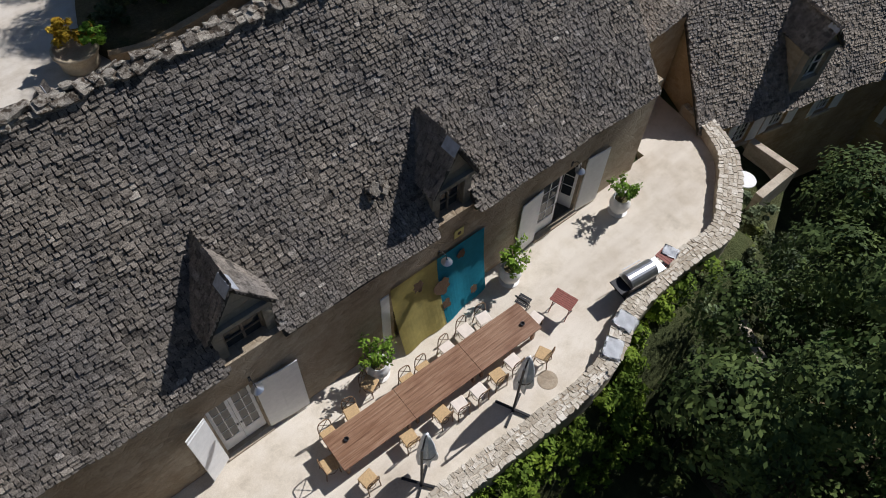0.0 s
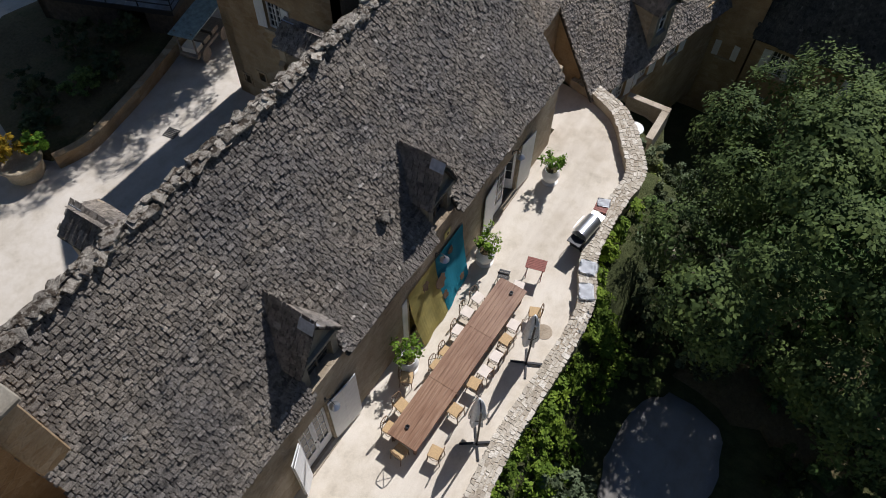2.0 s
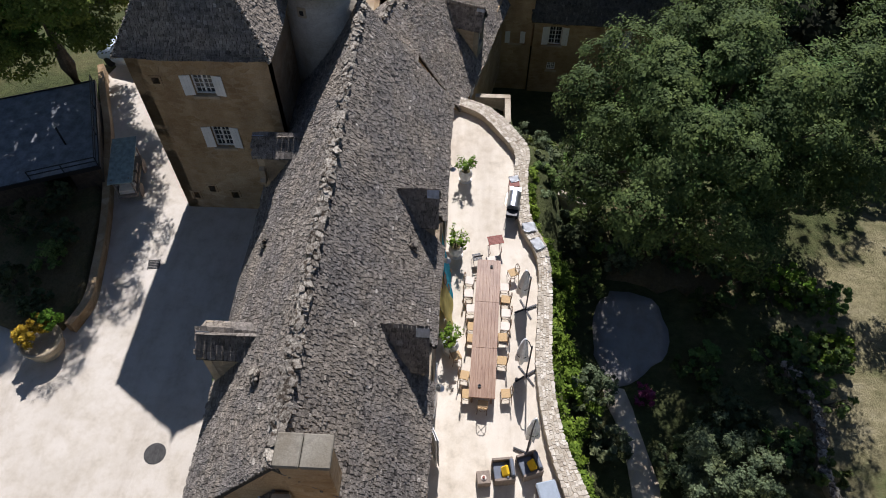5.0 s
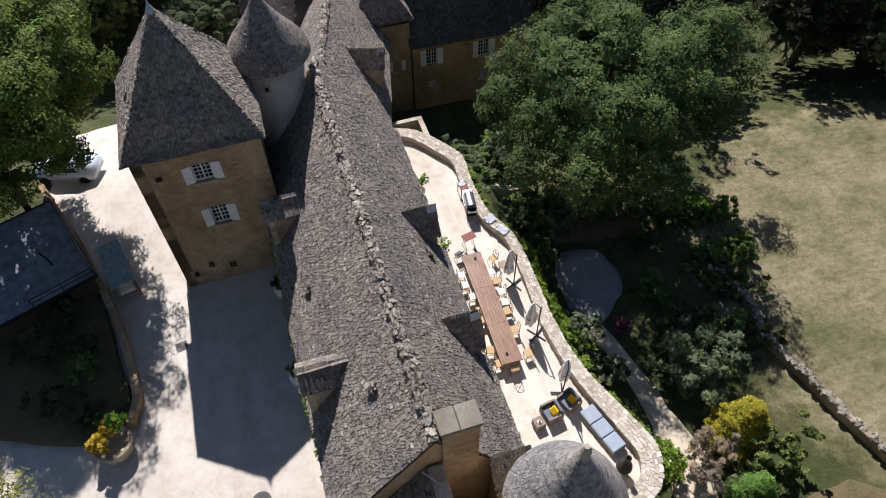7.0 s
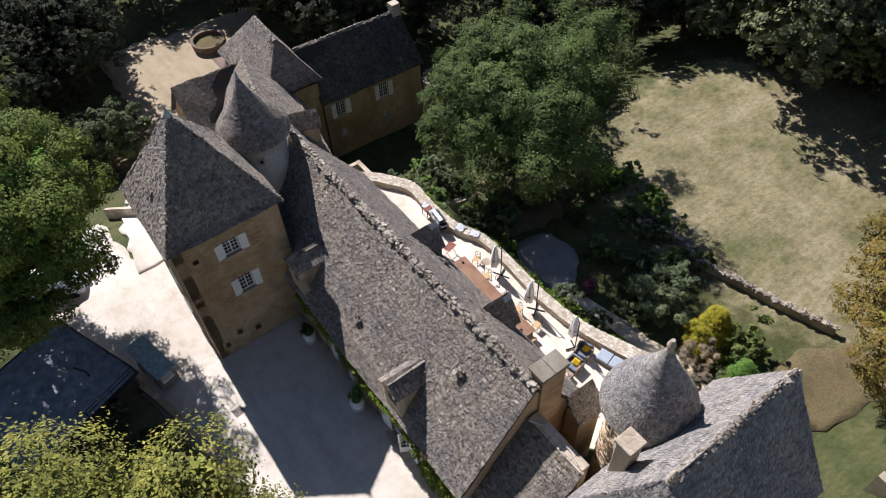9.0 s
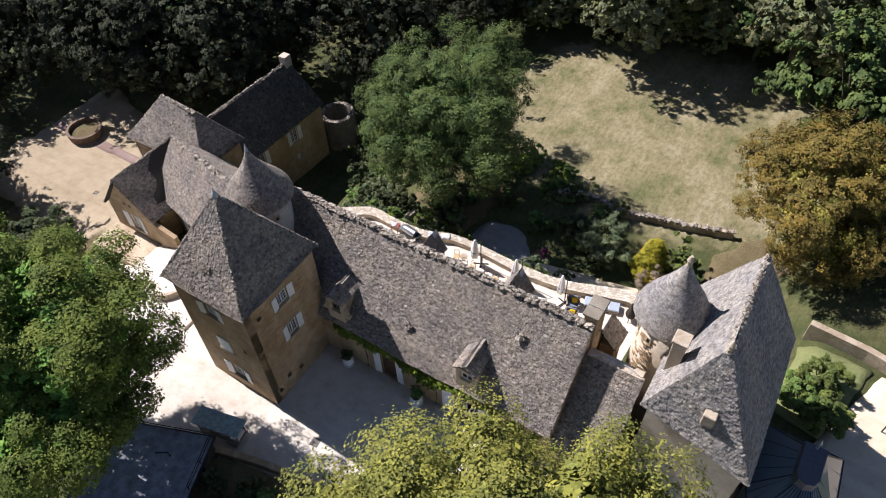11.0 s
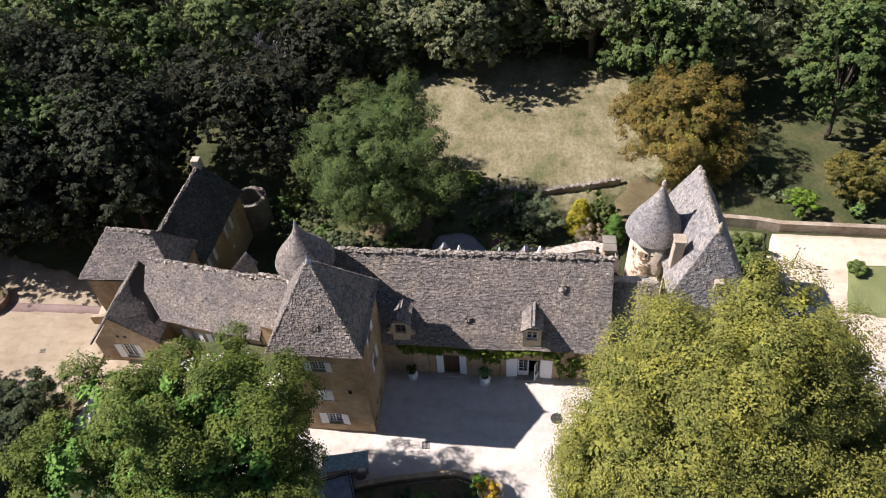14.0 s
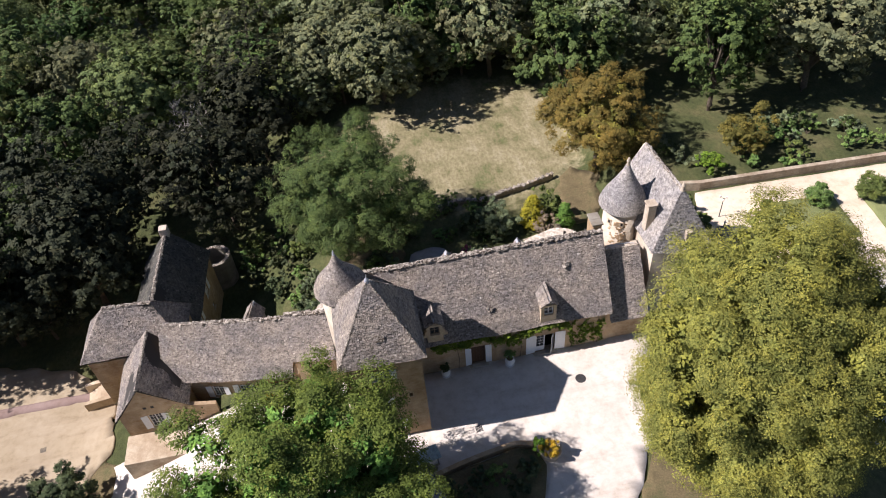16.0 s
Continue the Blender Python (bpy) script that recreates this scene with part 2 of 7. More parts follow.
L_GREY = leafy("grey_green_leaves", (0.099, 0.127, 0.067), (0.165, 0.201, 0.109), (0.242, 0.287, 0.162))
L_GOLD = leafy("golden_leaves", (0.19, 0.175, 0.018), (0.35, 0.31, 0.03), (0.48, 0.42, 0.055))
L_BRIGHT = leafy("bright_green_leaves", (0.08, 0.16, 0.02), (0.16, 0.28, 0.035), (0.28, 0.42, 0.06))
L_BROWN = leafy("dry_twigs", (0.14, 0.10, 0.075), (0.23, 0.175, 0.135), (0.32, 0.25, 0.20), 0.1)
L_ORANGE = leafy("orange_leaves", (0.30, 0.15, 0.02), (0.46, 0.27, 0.03), (0.55, 0.40, 0.06))
L_PINK = leafy("pink_blossom", (0.20, 0.04, 0.09), (0.33, 0.07, 0.15), (0.42, 0.14, 0.22))


# ---- building blocks ----
def link_mesh(name, bm_or_mesh, material, parent=None, label=""):
    if isinstance(bm_or_mesh, bmesh.types.BMesh):
        me = bpy.data.meshes.new(name)
        bm_or_mesh.to_mesh(me)
        bm_or_mesh.free()
    else:
        me = bm_or_mesh
    if material and not me.materials:
        me.materials.append(material)
    ob = new(name, me)
    if parent:
        ob.parent = parent
    if label:
        ob["label"] = label
    return ob


def part(name, bm, material, parent, label=""):
    return link_mesh(name, bm, material, parent, label)


def thing(name, label, category, at=(0, 0, 0), rz=0.0, group="", kind=""):
    ob = new(name)
    ob.empty_display_size = 0.2
    ob.matrix_world = pose(*at, 0, 0, rz)
    return tagged(ob, label, category, group, kind)


def B():
    return bmesh.new()


def box(bm, x0, y0, z0, x1, y1, z1, m=None, bevel=0.0):
    co = [(x, y, z) for z in (z0, z1) for y in (y0, y1) for x in (x0, x1)]
    vs = [bm.verts.new(m @ Vector(c) if m else c) for c in co]
    fs = [bm.faces.new([vs[i] for i in f]) for f in ((0, 2, 3, 1), (4, 5, 7, 6), (0, 1, 5, 4), (2, 6, 7, 3), (0, 4, 6, 2), (1, 3, 7, 5))]
    if bevel:
        es = {e for f in fs for e in f.edges}
        bmesh.ops.bevel(bm, geom=list(es), offset=bevel, segments=1, affect="EDGES")
    return bm


def lathe(bm, prof, seg=24, m=None, cap=True):
    rings = []
    for r, z in prof:
        rings.append([bm.verts.new((m @ Vector((r * math.cos(2 * math.pi * i / seg), r * math.sin(2 * math.pi * i / seg), z))) if m else (r * math.cos(2 * math.pi * i / seg), r * math.sin(2 * math.pi * i / seg), z)) for i in range(seg)])
    for a, b in zip(rings, rings[1:]):
        for i in range(seg):
            j = (i + 1) % seg
            bm.faces.new((a[i], a[j], b[j], b[i]))
    if cap:
        bm.faces.new(rings[0][::-1])
        bm.faces.new(rings[-1])
    return bm


def smooth(ob):
    for p in ob.data.polygons:
        p.use_smooth = True
    return ob


def tube(bm, pts, radii, seg=8):
    pts = [Vector(p) for p in pts]
    if isinstance(radii, (int, float)):
        radii = [radii] * len(pts)
    rings = []
    for i, p in enumerate(pts):
        d = (pts[min(i + 1, len(pts) - 1)] - pts[max(i - 1, 0)]).normalized()
        q = d.to_track_quat("Z", "Y").to_matrix()
        rings.append([bm.verts.new(p + q @ Vector((radii[i] * math.cos(2 * math.pi * k / seg), radii[i] * math.sin(2 * math.pi * k / seg), 0))) for k in range(seg)])
    for a, b in zip(rings, rings[1:]):
        for k in range(seg):
            j = (k + 1) % seg
            bm.faces.new((a[k], a[j], b[j], b[k]))
    bm.faces.new(rings[0][::-1])
    bm.faces.new(rings[-1])
    return bm


def solid(bm, base, top):
    """A closed body between two loops of equal length, the first below."""
    a = [bm.verts.new(p) for p in base]
    b = [bm.verts.new(p) for p in top]
    n = len(a)
    bm.faces.new(a[::-1])
    bm.faces.new(b)
    for i in range(n):
        j = (i + 1) % n
        bm.faces.new((a[i], a[j], b[j], b[i]))
    return bm


def wall_panel(bm, p, q, z0, z1, thick, holes=()):
    """An upright wall from p to q (plan points, its outer face on the right-hand side of the way), with openings (u0, u1, v0, v1) cut through."""
    p, q = Vector(p).to_2d(), Vector(q).to_2d()
    d = q - p
    L = d.length
    d.normalize()
    inw = Vector((-d.y, d.x))
    us = sorted({0.0, L, *[u for h in holes for u in h[:2]]})
    vs = sorted({z0, z1, *[v for h in holes for v in h[2:]]})

    def solid_at(i, j):
        if not (0 <= i < len(us) - 1 and 0 <= j < len(vs) - 1):
            return False
        u, v = (us[i] + us[i + 1]) / 2, (vs[j] + vs[j + 1]) / 2
        return not any(h[0] < u < h[1] and h[2] < v < h[3] for h in holes)

    cache = {}

    def vert(i, j, k):
        if (i, j, k) not in cache:
            xy = p + d * us[i] + inw * (thick * k)
            cache[i, j, k] = bm.verts.new((xy.x, xy.y, vs[j]))
        return cache[i, j, k]

    for i in range(len(us) - 1):
        for j in range(len(vs) - 1):
            if not solid_at(i, j):
                continue
            bm.faces.new([vert(i, j, 0), vert(i + 1, j, 0), vert(i + 1, j + 1, 0), vert(i, j + 1, 0)])
            bm.faces.new([vert(i, j, 1), vert(i, j + 1, 1), vert(i + 1, j + 1, 1), vert(i + 1, j, 1)])
            if not solid_at(i - 1, j):
                bm.faces.new([vert(i, j, 0), vert(i, j + 1, 0), vert(i, j + 1, 1), vert(i, j, 1)])
            if not solid_at(i + 1, j):
                bm.faces.new([vert(i + 1, j, 0), vert(i + 1, j, 1), vert(i + 1, j + 1, 1), vert(i + 1, j + 1, 0)])
            if not solid_at(i, j - 1):
                bm.faces.new([vert(i, j, 0), vert(i, j, 1), vert(i + 1, j, 1), vert(i + 1, j, 0)])
            if not solid_at(i, j + 1):
                bm.faces.new([vert(i, j + 1, 0), vert(i + 1, j + 1, 0), vert(i + 1, j + 1, 1), vert(i, j + 1, 1)])
    return bm


def mesh_from(name, verts, faces):
    me = bpy.data.meshes.new(name)
    me.from_pydata(verts, [], faces)
    me.update()
    return me


# ---- stone roofs ----
TILE_MESHES = {}


def tile_mesh(w, ln):
    """One split stone slate: bottom edge ragged, upper end thin."""
    key = (round(w, 2), round(ln, 2))
    if key not in TILE_MESHES:
        r = random.Random(hash(key) % 9999)
        j = lambda s: r.uniform(-s, s)
        t = 0.075
        a, c1, c2 = w / 2 - 0.006, r.uniform(.008, .028), r.uniform(.008, .028)
        vs = [(-a, c1, 0), (-a + c1, j(.01), 0), (a - c2, j(.01), 0), (a, c2, 0), (-a, c1 + .01, t - .022), (-a + c1, .01 + j(.01), t - .022), (a - c2, .01 + j(.01), t - .022), (a, c2 + .01, t - .022),
              (-a + .012, .03, t), (a - .012, .03, t), (a, ln, t - 0.036), (-a, ln, t - 0.036)]
        TILE_MESHES[key] = mesh_from("tile", vs, [(0, 1, 5, 4), (1, 2, 6, 5), (2, 3, 7, 6), (3, 10, 7), (0, 4, 11), (5, 6, 9, 8), (4, 5, 8), (6, 7, 9), (4, 8, 11), (7, 10, 9), (8, 9, 10, 11)])
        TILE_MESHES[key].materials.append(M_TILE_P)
    return TILE_MESHES[key]


def clip_interval(poly, v):
    xs = []
    n = len(poly)
    for i in range(n):
        (u0, v0), (u1, v1) = poly[i], poly[(i + 1) % n]
        if (v0 <= v < v1) or (v1 <= v < v0):
            xs.append(u0 + (u1 - u0) * (v - v0) / (v1 - v0))
    return (min(xs), max(xs)) if len(xs) >= 2 else None


def slates(outline, parent, seed=1, exposure=0.096, wide=(0.11, 0.25), lift=0.0, near=None, material=None, limit=300, skip=None):
    """Covers a flat roof slope with courses of split stone. outline: corners, counter-clockwise seen from outside, the first edge along the eaves."""
    r = random.Random(seed)
    P = [Vector(p) for p in outline]
    u = (P[1] - P[0]).normalized()
    n = Vector((0, 0, 0))
    for a, b in zip(P, P[1:] + P[:1]):
        n += a.cross(b)
    n.normalize()
    v = n.cross(u)
    poly = [((p - P[0]).dot(u), (p - P[0]).dot(v)) for p in P]
    top = max(b for a, b in poly)
    verts, faces, count = [], [], 0
    row = -0.04
    o = P[0] + n * lift
    rise = (0.030, 0.044) if abs(n.x) > 0.5 else (0.040, 0.098)
    while row < top:
        iv = clip_interval(poly, max(row + 0.01, min(row + exposure * 0.5, top - 0.01)))
        e = exposure * r.uniform(0.85, 1.15)
        if iv:
            s, end = iv[0] - r.uniform(0, 0.1), iv[1]
            wave = r.uniform(-0.02, 0.02)
            while s < end:
                w = r.uniform(*wide) * (0.7 if r.random() < 0.2 else 1.0)
                w = min(w, end - s + 0.04)
                if w < 0.07:
                    break
                c = s + w / 2
                lo = row + wave + r.uniform(-0.011, 0.011) + 0.04 * math.sin(c * 0.7 + seed) + 0.02 * math.sin(c * 2.3 + row)
                ln = e * 1.55
                base = o + u * c + v * lo + n * (0.012 * math.sin(c * 1.3 + row * 2.1) + r.uniform(0, 0.006))
                if skip and skip(base):
                    s += w
                    continue
                if near and count < limit and near(base):
                    count += 1
                    ob = link_mesh("slate", tile_mesh(round(w / 0.03) * 0.03, round(ln / 0.05) * 0.05), None, parent)
                    m = Matrix((u, v, n)).transposed().to_4x4()
                    m.translation = base
                    ob.matrix_basis = m @ pose(0, 0, 0.0, -4, r.uniform(-2, 2), r.uniform(-1.5, 1.5))
                else:
                    t = r.uniform(0.06, 0.08)
                    up = r.uniform(*rise)
                    k = len(verts)
                    a = w / 2 - r.uniform(0.005, 0.014)
                    c1, c2 = r.uniform(0.012, 0.046), r.uniform(0.012, 0.046)
                    j1, j2 = r.uniform(-.018, .018), r.uniform(-.018, .018)
                    mid = 0.026
                    for du, dv, dn in ((-a, c1 + 0.03, up - t), (-a + c1, j1 + 0.03, up - t), (a - c2, j2 + 0.03, up - t), (a, c2 + 0.03, up - t),
                                       (-a, c1 + 0.01, up - 0.016), (-a + c1, j1 + 0.01, up - 0.022), (a - c2, j2 + 0.01, up - 0.022), (a, c2 + 0.01, up - 0.022),
                                       (-a + 0.012, mid + c1 * 0.3, up), (a - 0.012, mid + c2 * 0.3, up), (a, ln, 0.036), (-a, ln, 0.036)):
                        verts.append(base + u * du + v * dv + n * dn)
                    faces += [(k, k + 1, k + 5, k + 4), (k + 1, k + 2, k + 6, k + 5), (k + 2, k + 3, k + 7, k + 6), (k + 3, k + 10, k + 7), (k, k + 4, k + 11),
                              (k + 5, k + 6, k + 9, k + 8), (k + 4, k + 5, k + 8), (k + 6, k + 7, k + 9), (k + 4, k + 8, k + 11), (k + 7, k + 10, k + 9), (k + 8, k + 9, k + 10, k + 11)]
                s += w
        row += e
    ob = link_mesh("slate_covering", mesh_from("slate_covering", verts, faces), material or M_TILE, parent)
    ob["kind"] = "stuff"
    return ob


def cone_slates(centre, prof, parent, seed=1, exposure=0.11, material=None):
    """Ring courses of stone on a turned roof. prof: (radius, z) from the eaves to the tip."""
    r = random.Random(seed)
    cx, cy = centre
    verts, faces = [], []
    ds = [0.0]
    for (r0, z0), (r1, z1) in zip(prof, prof[1:]):
        ds.append(ds[-1] + math.hypot(r1 - r0, z1 - z0))

    def at(s):
        for i in range(len(prof) - 1):
            if s <= ds[i + 1] or i == len(prof) - 2:
                f = (s - ds[i]) / (ds[i + 1] - ds[i])
                (r0, z0), (r1, z1) = prof[i], prof[i + 1]
                d = math.hypot(r1 - r0, z1 - z0)
                return r0 + (r1 - r0) * f, z0 + (z1 - z0) * f, (r1 - r0) / d, (z1 - z0) / d
    s = -0.03
    while s < ds[-1] - 0.02:
        rr, z, tr, tz = at(max(s, 0))
        a, stop = r.uniform(0, 1), 0
        a0 = a
        while a < a0 + 2 * math.pi:
            w = r.uniform(0.10, 0.22)
            da = min(w / max(rr, 0.08), a0 + 2 * math.pi - a, 0.9)
            ln = exposure * 1.5
            up, t = r.uniform(0.025, 0.045), r.uniform(0.035, 0.05)
            k = len(verts)
            for dn, sl in ((up - t, 0), (-0.02, ln), (up, r.uniform(-.02, .02)), (0.022, ln)):
                for ang in (a + 0.01, a + da - 0.01):
                    q = rr + tr * sl + tz * dn
                    verts.append((cx + q * math.cos(ang), cy + q * math.sin(ang), z + tz * sl - tr * dn))
            faces += [(k + 4, k + 5, k + 7, k + 6), (k, k + 1, k + 5, k + 4), (k + 1, k + 3, k + 7, k + 5), (k + 2, k, k + 4, k + 6)]
            a += da
        s += exposure * r.uniform(0.9, 1.1)
    ob = link_mesh("slate_covering", mesh_from("slate_covering", verts, faces), material or M_TILE, parent)
    ob["kind"] = "stuff"
    return ob


ROCKS = []


def rock_mesh(i):
    while len(ROCKS) <= i:
        r = random.Random(50 + len(ROCKS))
        bm = B()
        bmesh.ops.create_icosphere(bm, subdivisions=2, radius=0.5)
        sx = Vector((r.uniform(0, 9), r.uniform(0, 9), r.uniform(0, 9)))
        for v in bm.verts:
            v.co *= 1.0 + 0.55 * noise.noise(v.co * 2.2 + sx) + 0.35 * noise.noise(v.co * 5.0 + sx)
            v.co = Vector((max(-.46, min(.46, v.co.x * 1.25)), max(-.44, min(.44, v.co.y * 1.25)), max(-.32, min(.36, v.co.z * 1.2))))
        me = bpy.data.meshes.new("rock")
        bm.to_mesh(me)
        bm.free()
        me.materials.append(M_RIDGE)
        ROCKS.append(me)
    return ROCKS[i]


def ridge_rock():
    m = Mat("ridge_rock", 0.95)
    c = m.ramp(m.piece(), [(0.0, (0.22, 0.195, 0.165)), (0.5, (0.36, 0.325, 0.28)), (1.0, (0.54, 0.49, 0.42))])
    dark = m.ramp(m.noise(5.5, 5, 0.7), [(0.43, (0.15, 0.11, 0.08)), (0.52, (1, 1, 1))])
    c = m.mix(0.9, c, dark, "MULTIPLY")
    pale = m.ramp(m.noise(8.0, 5, 0.7), [(0.56, (0, 0, 0)), (0.62, (1, 1, 1))])
    c = m.mix(m.math("MULTIPLY", pale, 0.75), c, (0.56, 0.52, 0.45))
    sp = m.ramp(m.noise(40, 4, 0.8), [(0.34, (0.5, 0.49, 0.47)), (0.6, (1.15, 1.14, 1.1))])
    m.color(m.mix(0.85, c, sp, "MULTIPLY")).bump(m.noise(16, 6, 0.75), 1.0, 0.06)
    return m.m


M_RIDGE = ridge_rock()


def ridge_stones(p, q, parent, size=0.36, seed=3, gap=0.3, name="ridge_stone"):
    r = random.Random(seed)
    p, q = Vector(p), Vector(q)
    L = (q - p).length
    d = (q - p) / L
    s = 0.0
    size *= 0.8
    yaw = math.degrees(math.atan2(d.y, d.x))
    bm = B()
    nrm = Vector((-d.y, d.x, 0))
    box(bm, 0, -size * 0.4, -size * 0.5, L, size * 0.4, -size * 0.02, Matrix((d, nrm, d.cross(nrm))).transposed().to_4x4())
    bed = part("ridge_bed", bm, M_RIDGE, parent)
    bed.matrix_basis = Matrix.Translation(p)
    while s < L:
        for side in (-1, 1, r.choice((-0.4, 0.4))):
            sc = size * r.uniform(0.5, 1.1)
            at = p + d * (s + r.uniform(-.06, .06)) + nrm * side * size * r.uniform(0.2, 0.5) + Vector((0, 0, (r.uniform(-0.1, 0.1) + 0.22 * (abs(side) < 1)) * size))
            ob = link_mesh(name, rock_mesh(r.randrange(8)), None, parent)
            ob.matrix_basis = pose(*at, r.uniform(-16, 16) + side * -28, r.uniform(-14, 14), yaw + r.uniform(-35, 35)) @ Matrix.Diagonal((sc * r.uniform(0.9, 1.5), sc * r.uniform(0.7, 1.0), sc * r.uniform(0.4, 0.62), 1))
        s += gap * r.uniform(0.8, 1.2) * size / 0.42 * 1.1


# ---- plants ----
def leaf_cloud(name, clumps, per, leaf, seed, material, parent, spread=1.0, label="", dome=0.0):
    """A crown of many small leaves. clumps: (x, y, z, radius)."""
    g = np.random.RandomState(seed)
    C = np.array(clumps)
    idx = np.repeat(np.arange(len(C)), np.maximum(8, (per * (C[:, 3] / C[:, 3].mean()) ** 2).astype(int)))
    n = len(idx)
    tufts = max(3, int(per / 16))
    T = g.normal(size=(len(C), tufts, 3)) + np.array([0, 0, 0.25])
    T /= np.linalg.norm(T, axis=2)[:, :, None]
    T *= g.uniform(0.74, 1.0, (len(C), tufts))[:, :, None]
    d = T[idx, g.randint(0, tufts, n)]
    R = C[idx, 3][:, None] * spread
    pos = C[idx, :3] + d * R * np.array([1, 1, 0.8]) + np.clip(g.normal(size=(n, 3)), -1.8, 1.8) * np.array([1, 1, 0.65]) * (0.10 * R + 0.04)
    out = C[idx, :3] - C[:, :3].mean(axis=0)
    out /= np.linalg.norm(out, axis=1)[:, None] + 1e-6
    nn = out * dome + d * 0.9 + g.normal(size=(n, 3)) * 0.3 + np.array([0, 0, 0.5])
    nn /= np.linalg.norm(nn, axis=1)[:, None]
    a = np.cross(nn, g.normal(size=(n, 3)))
    a /= np.linalg.norm(a, axis=1)[:, None]
    b = np.cross(nn, a)
    s = leaf * g.uniform(0.55, 1.3, n)[:, None]
    v = np.empty((n, 4, 3))
    v[:, 0] = pos - a * s
    v[:, 1] = pos + b * s * 0.55 - nn * s * 0.18
    v[:, 2] = pos + a * s
    v[:, 3] = pos - b * s * 0.55 - nn * s * 0.18
    me = bpy.data.meshes.new(name)
    me.vertices.add(n * 4)
    me.vertices.foreach_set("co", v.ravel())
    me.loops.add(n * 4)
    me.loops.foreach_set("vertex_index", np.arange(n * 4))
    me.polygons.add(n)
    me.polygons.foreach_set("loop_start", np.arange(n) * 4)
    me.polygons.foreach_set("loop_total", np.full(n, 4))
    me.update()
    return link_mesh(name, me, material, parent, label)


def crown_clumps(r, h, base, seed, count=90, rough=0.3, shell=0.72):
    """Clump centres on and in an uneven, lobed crown of radius r, from height base to base + h."""
    g = random.Random(seed)
    lobes = [(g.uniform(0, 6.28), g.uniform(-0.3, 1.0), g.uniform(0.1, rough)) for _ in range(9)]
    out = []
    for i in range(count):
        th, u = g.uniform(0, 6.28), g.uniform(-0.75, 1.0)
        ring = math.sqrt(max(0, 1 - u * u))
        q = 0.80 + sum(w * max(0, math.cos(th - a)) ** 3 * max(0, 1 - abs(u - e)) for a, e, w in lobes)
        q *= g.uniform(shell, 1.0) if g.random() < 0.75 else g.uniform(0.3, 0.7)
        out.append((r * ring * q * math.cos(th), r * ring * q * math.sin(th), base + h / 2 + h / 2 * u * q, r * g.uniform(0.10, 0.22)))
    return out


def tree(name, at, r, h, base, seed, material, label, leaves=24000, leaf=0.2, group="", trunk=0.3, count=110, category="tree", rough=0.35, dome=0.4, heart=0.25, shell=0.72, fill=1.35, deep=0.7):
    """A tree that stands at a place: crown radius r, height h, crown from height base."""
    t = thing(name, label, category, at, 0, group)
    bm = B()
    g = random.Random(seed)
    tube(bm, [(0, 0, -0.4), (g.uniform(-.1, .1), g.uniform(-.1, .1), base * 0.6), (g.uniform(-.3, .3), g.uniform(-.3, .3), base + (h - base) * 0.35), (g.uniform(-.4, .4), g.uniform(-.4, .4), base + (h - base) * 0.75)], [trunk * 1.3, trunk, trunk * 0.6, trunk * 0.15], 10)
    part("trunk", bm, M_BARK, t)
    cl = crown_clumps(r, h - base, base, seed, count, rough, shell)
    bm = B()
    for i in range(14):
        x, y, z, q = cl[i * 3 % len(cl)]
        z0 = base * g.uniform(0.7, 1.2) + (h - base) * 0.15
        tube(bm, [(0, 0, min(z0, z)), (x * 0.45, y * 0.45, (z0 + z) / 2 + 0.3), (x * 0.95, y * 0.95, z)], [trunk * 0.4, trunk * 0.22, 0.03], 6)
    part("branchwork", bm, M_BARK, t)
    leaf_cloud("crown", cl, leaves // count, leaf, seed, material, t, dome=dome)
    core = [(x * deep, y * deep, base + (h - base) / 2 + (z - base - (h - base) / 2) * deep, q) for x, y, z, q in cl]
    leaf_cloud("inner_crown", core, max(10, int(leaves / count * heart)), leaf * fill, seed + 1, material, t, dome=dome)
    return t


# ---- ground ----
def step(x):
    x = max(0.0, min(1.0, x))
    return x * x * (3 - 2 * x)


def land(x, y):
    """Height of the hillside: a level court, falling towards the gate and below the terrace."""
    west = -8.3 * step((-7.5 - x) / 26.0)
    brow = 17.2 - 4.8 * step((-6.4 - x) / 1.0)
    south = step((y - brow) / (2.2 - 1.4 * step((-6.4 - x) / 1.0))) * step((27.5 - x) / 5.0)
    low = -4.3 - 4.6 * step((-3.5 - x) / 14.0)
    low = low + (-2.6 - low) * step((-6.9 - x) / 0.8) * step((x + 12.5) / 1.5) * step((16.8 - y) / 1.0)
    z = west + (min(low, west) - west) * south
    z -= 0.05 + 0.55 * step((x - 23) / 4) * (1 - south)
    far = step((y - 48) / 50.0)
    z += far * 3.0 * math.sin(x * 0.03 + 1.0)
    inside = (-8.6 < x <= -5.9 and 10.6 < y < 14.2) or (-4.5 < x < 15.4 and 5.7 < y < 17.4) or (-6.8 < x < 17 and 12.2 < y < 17.2) or (18.9 < x < 24.8 and 7.6 < y < 16.7)
    if inside:
        z = min(z, -1.05)
    return z


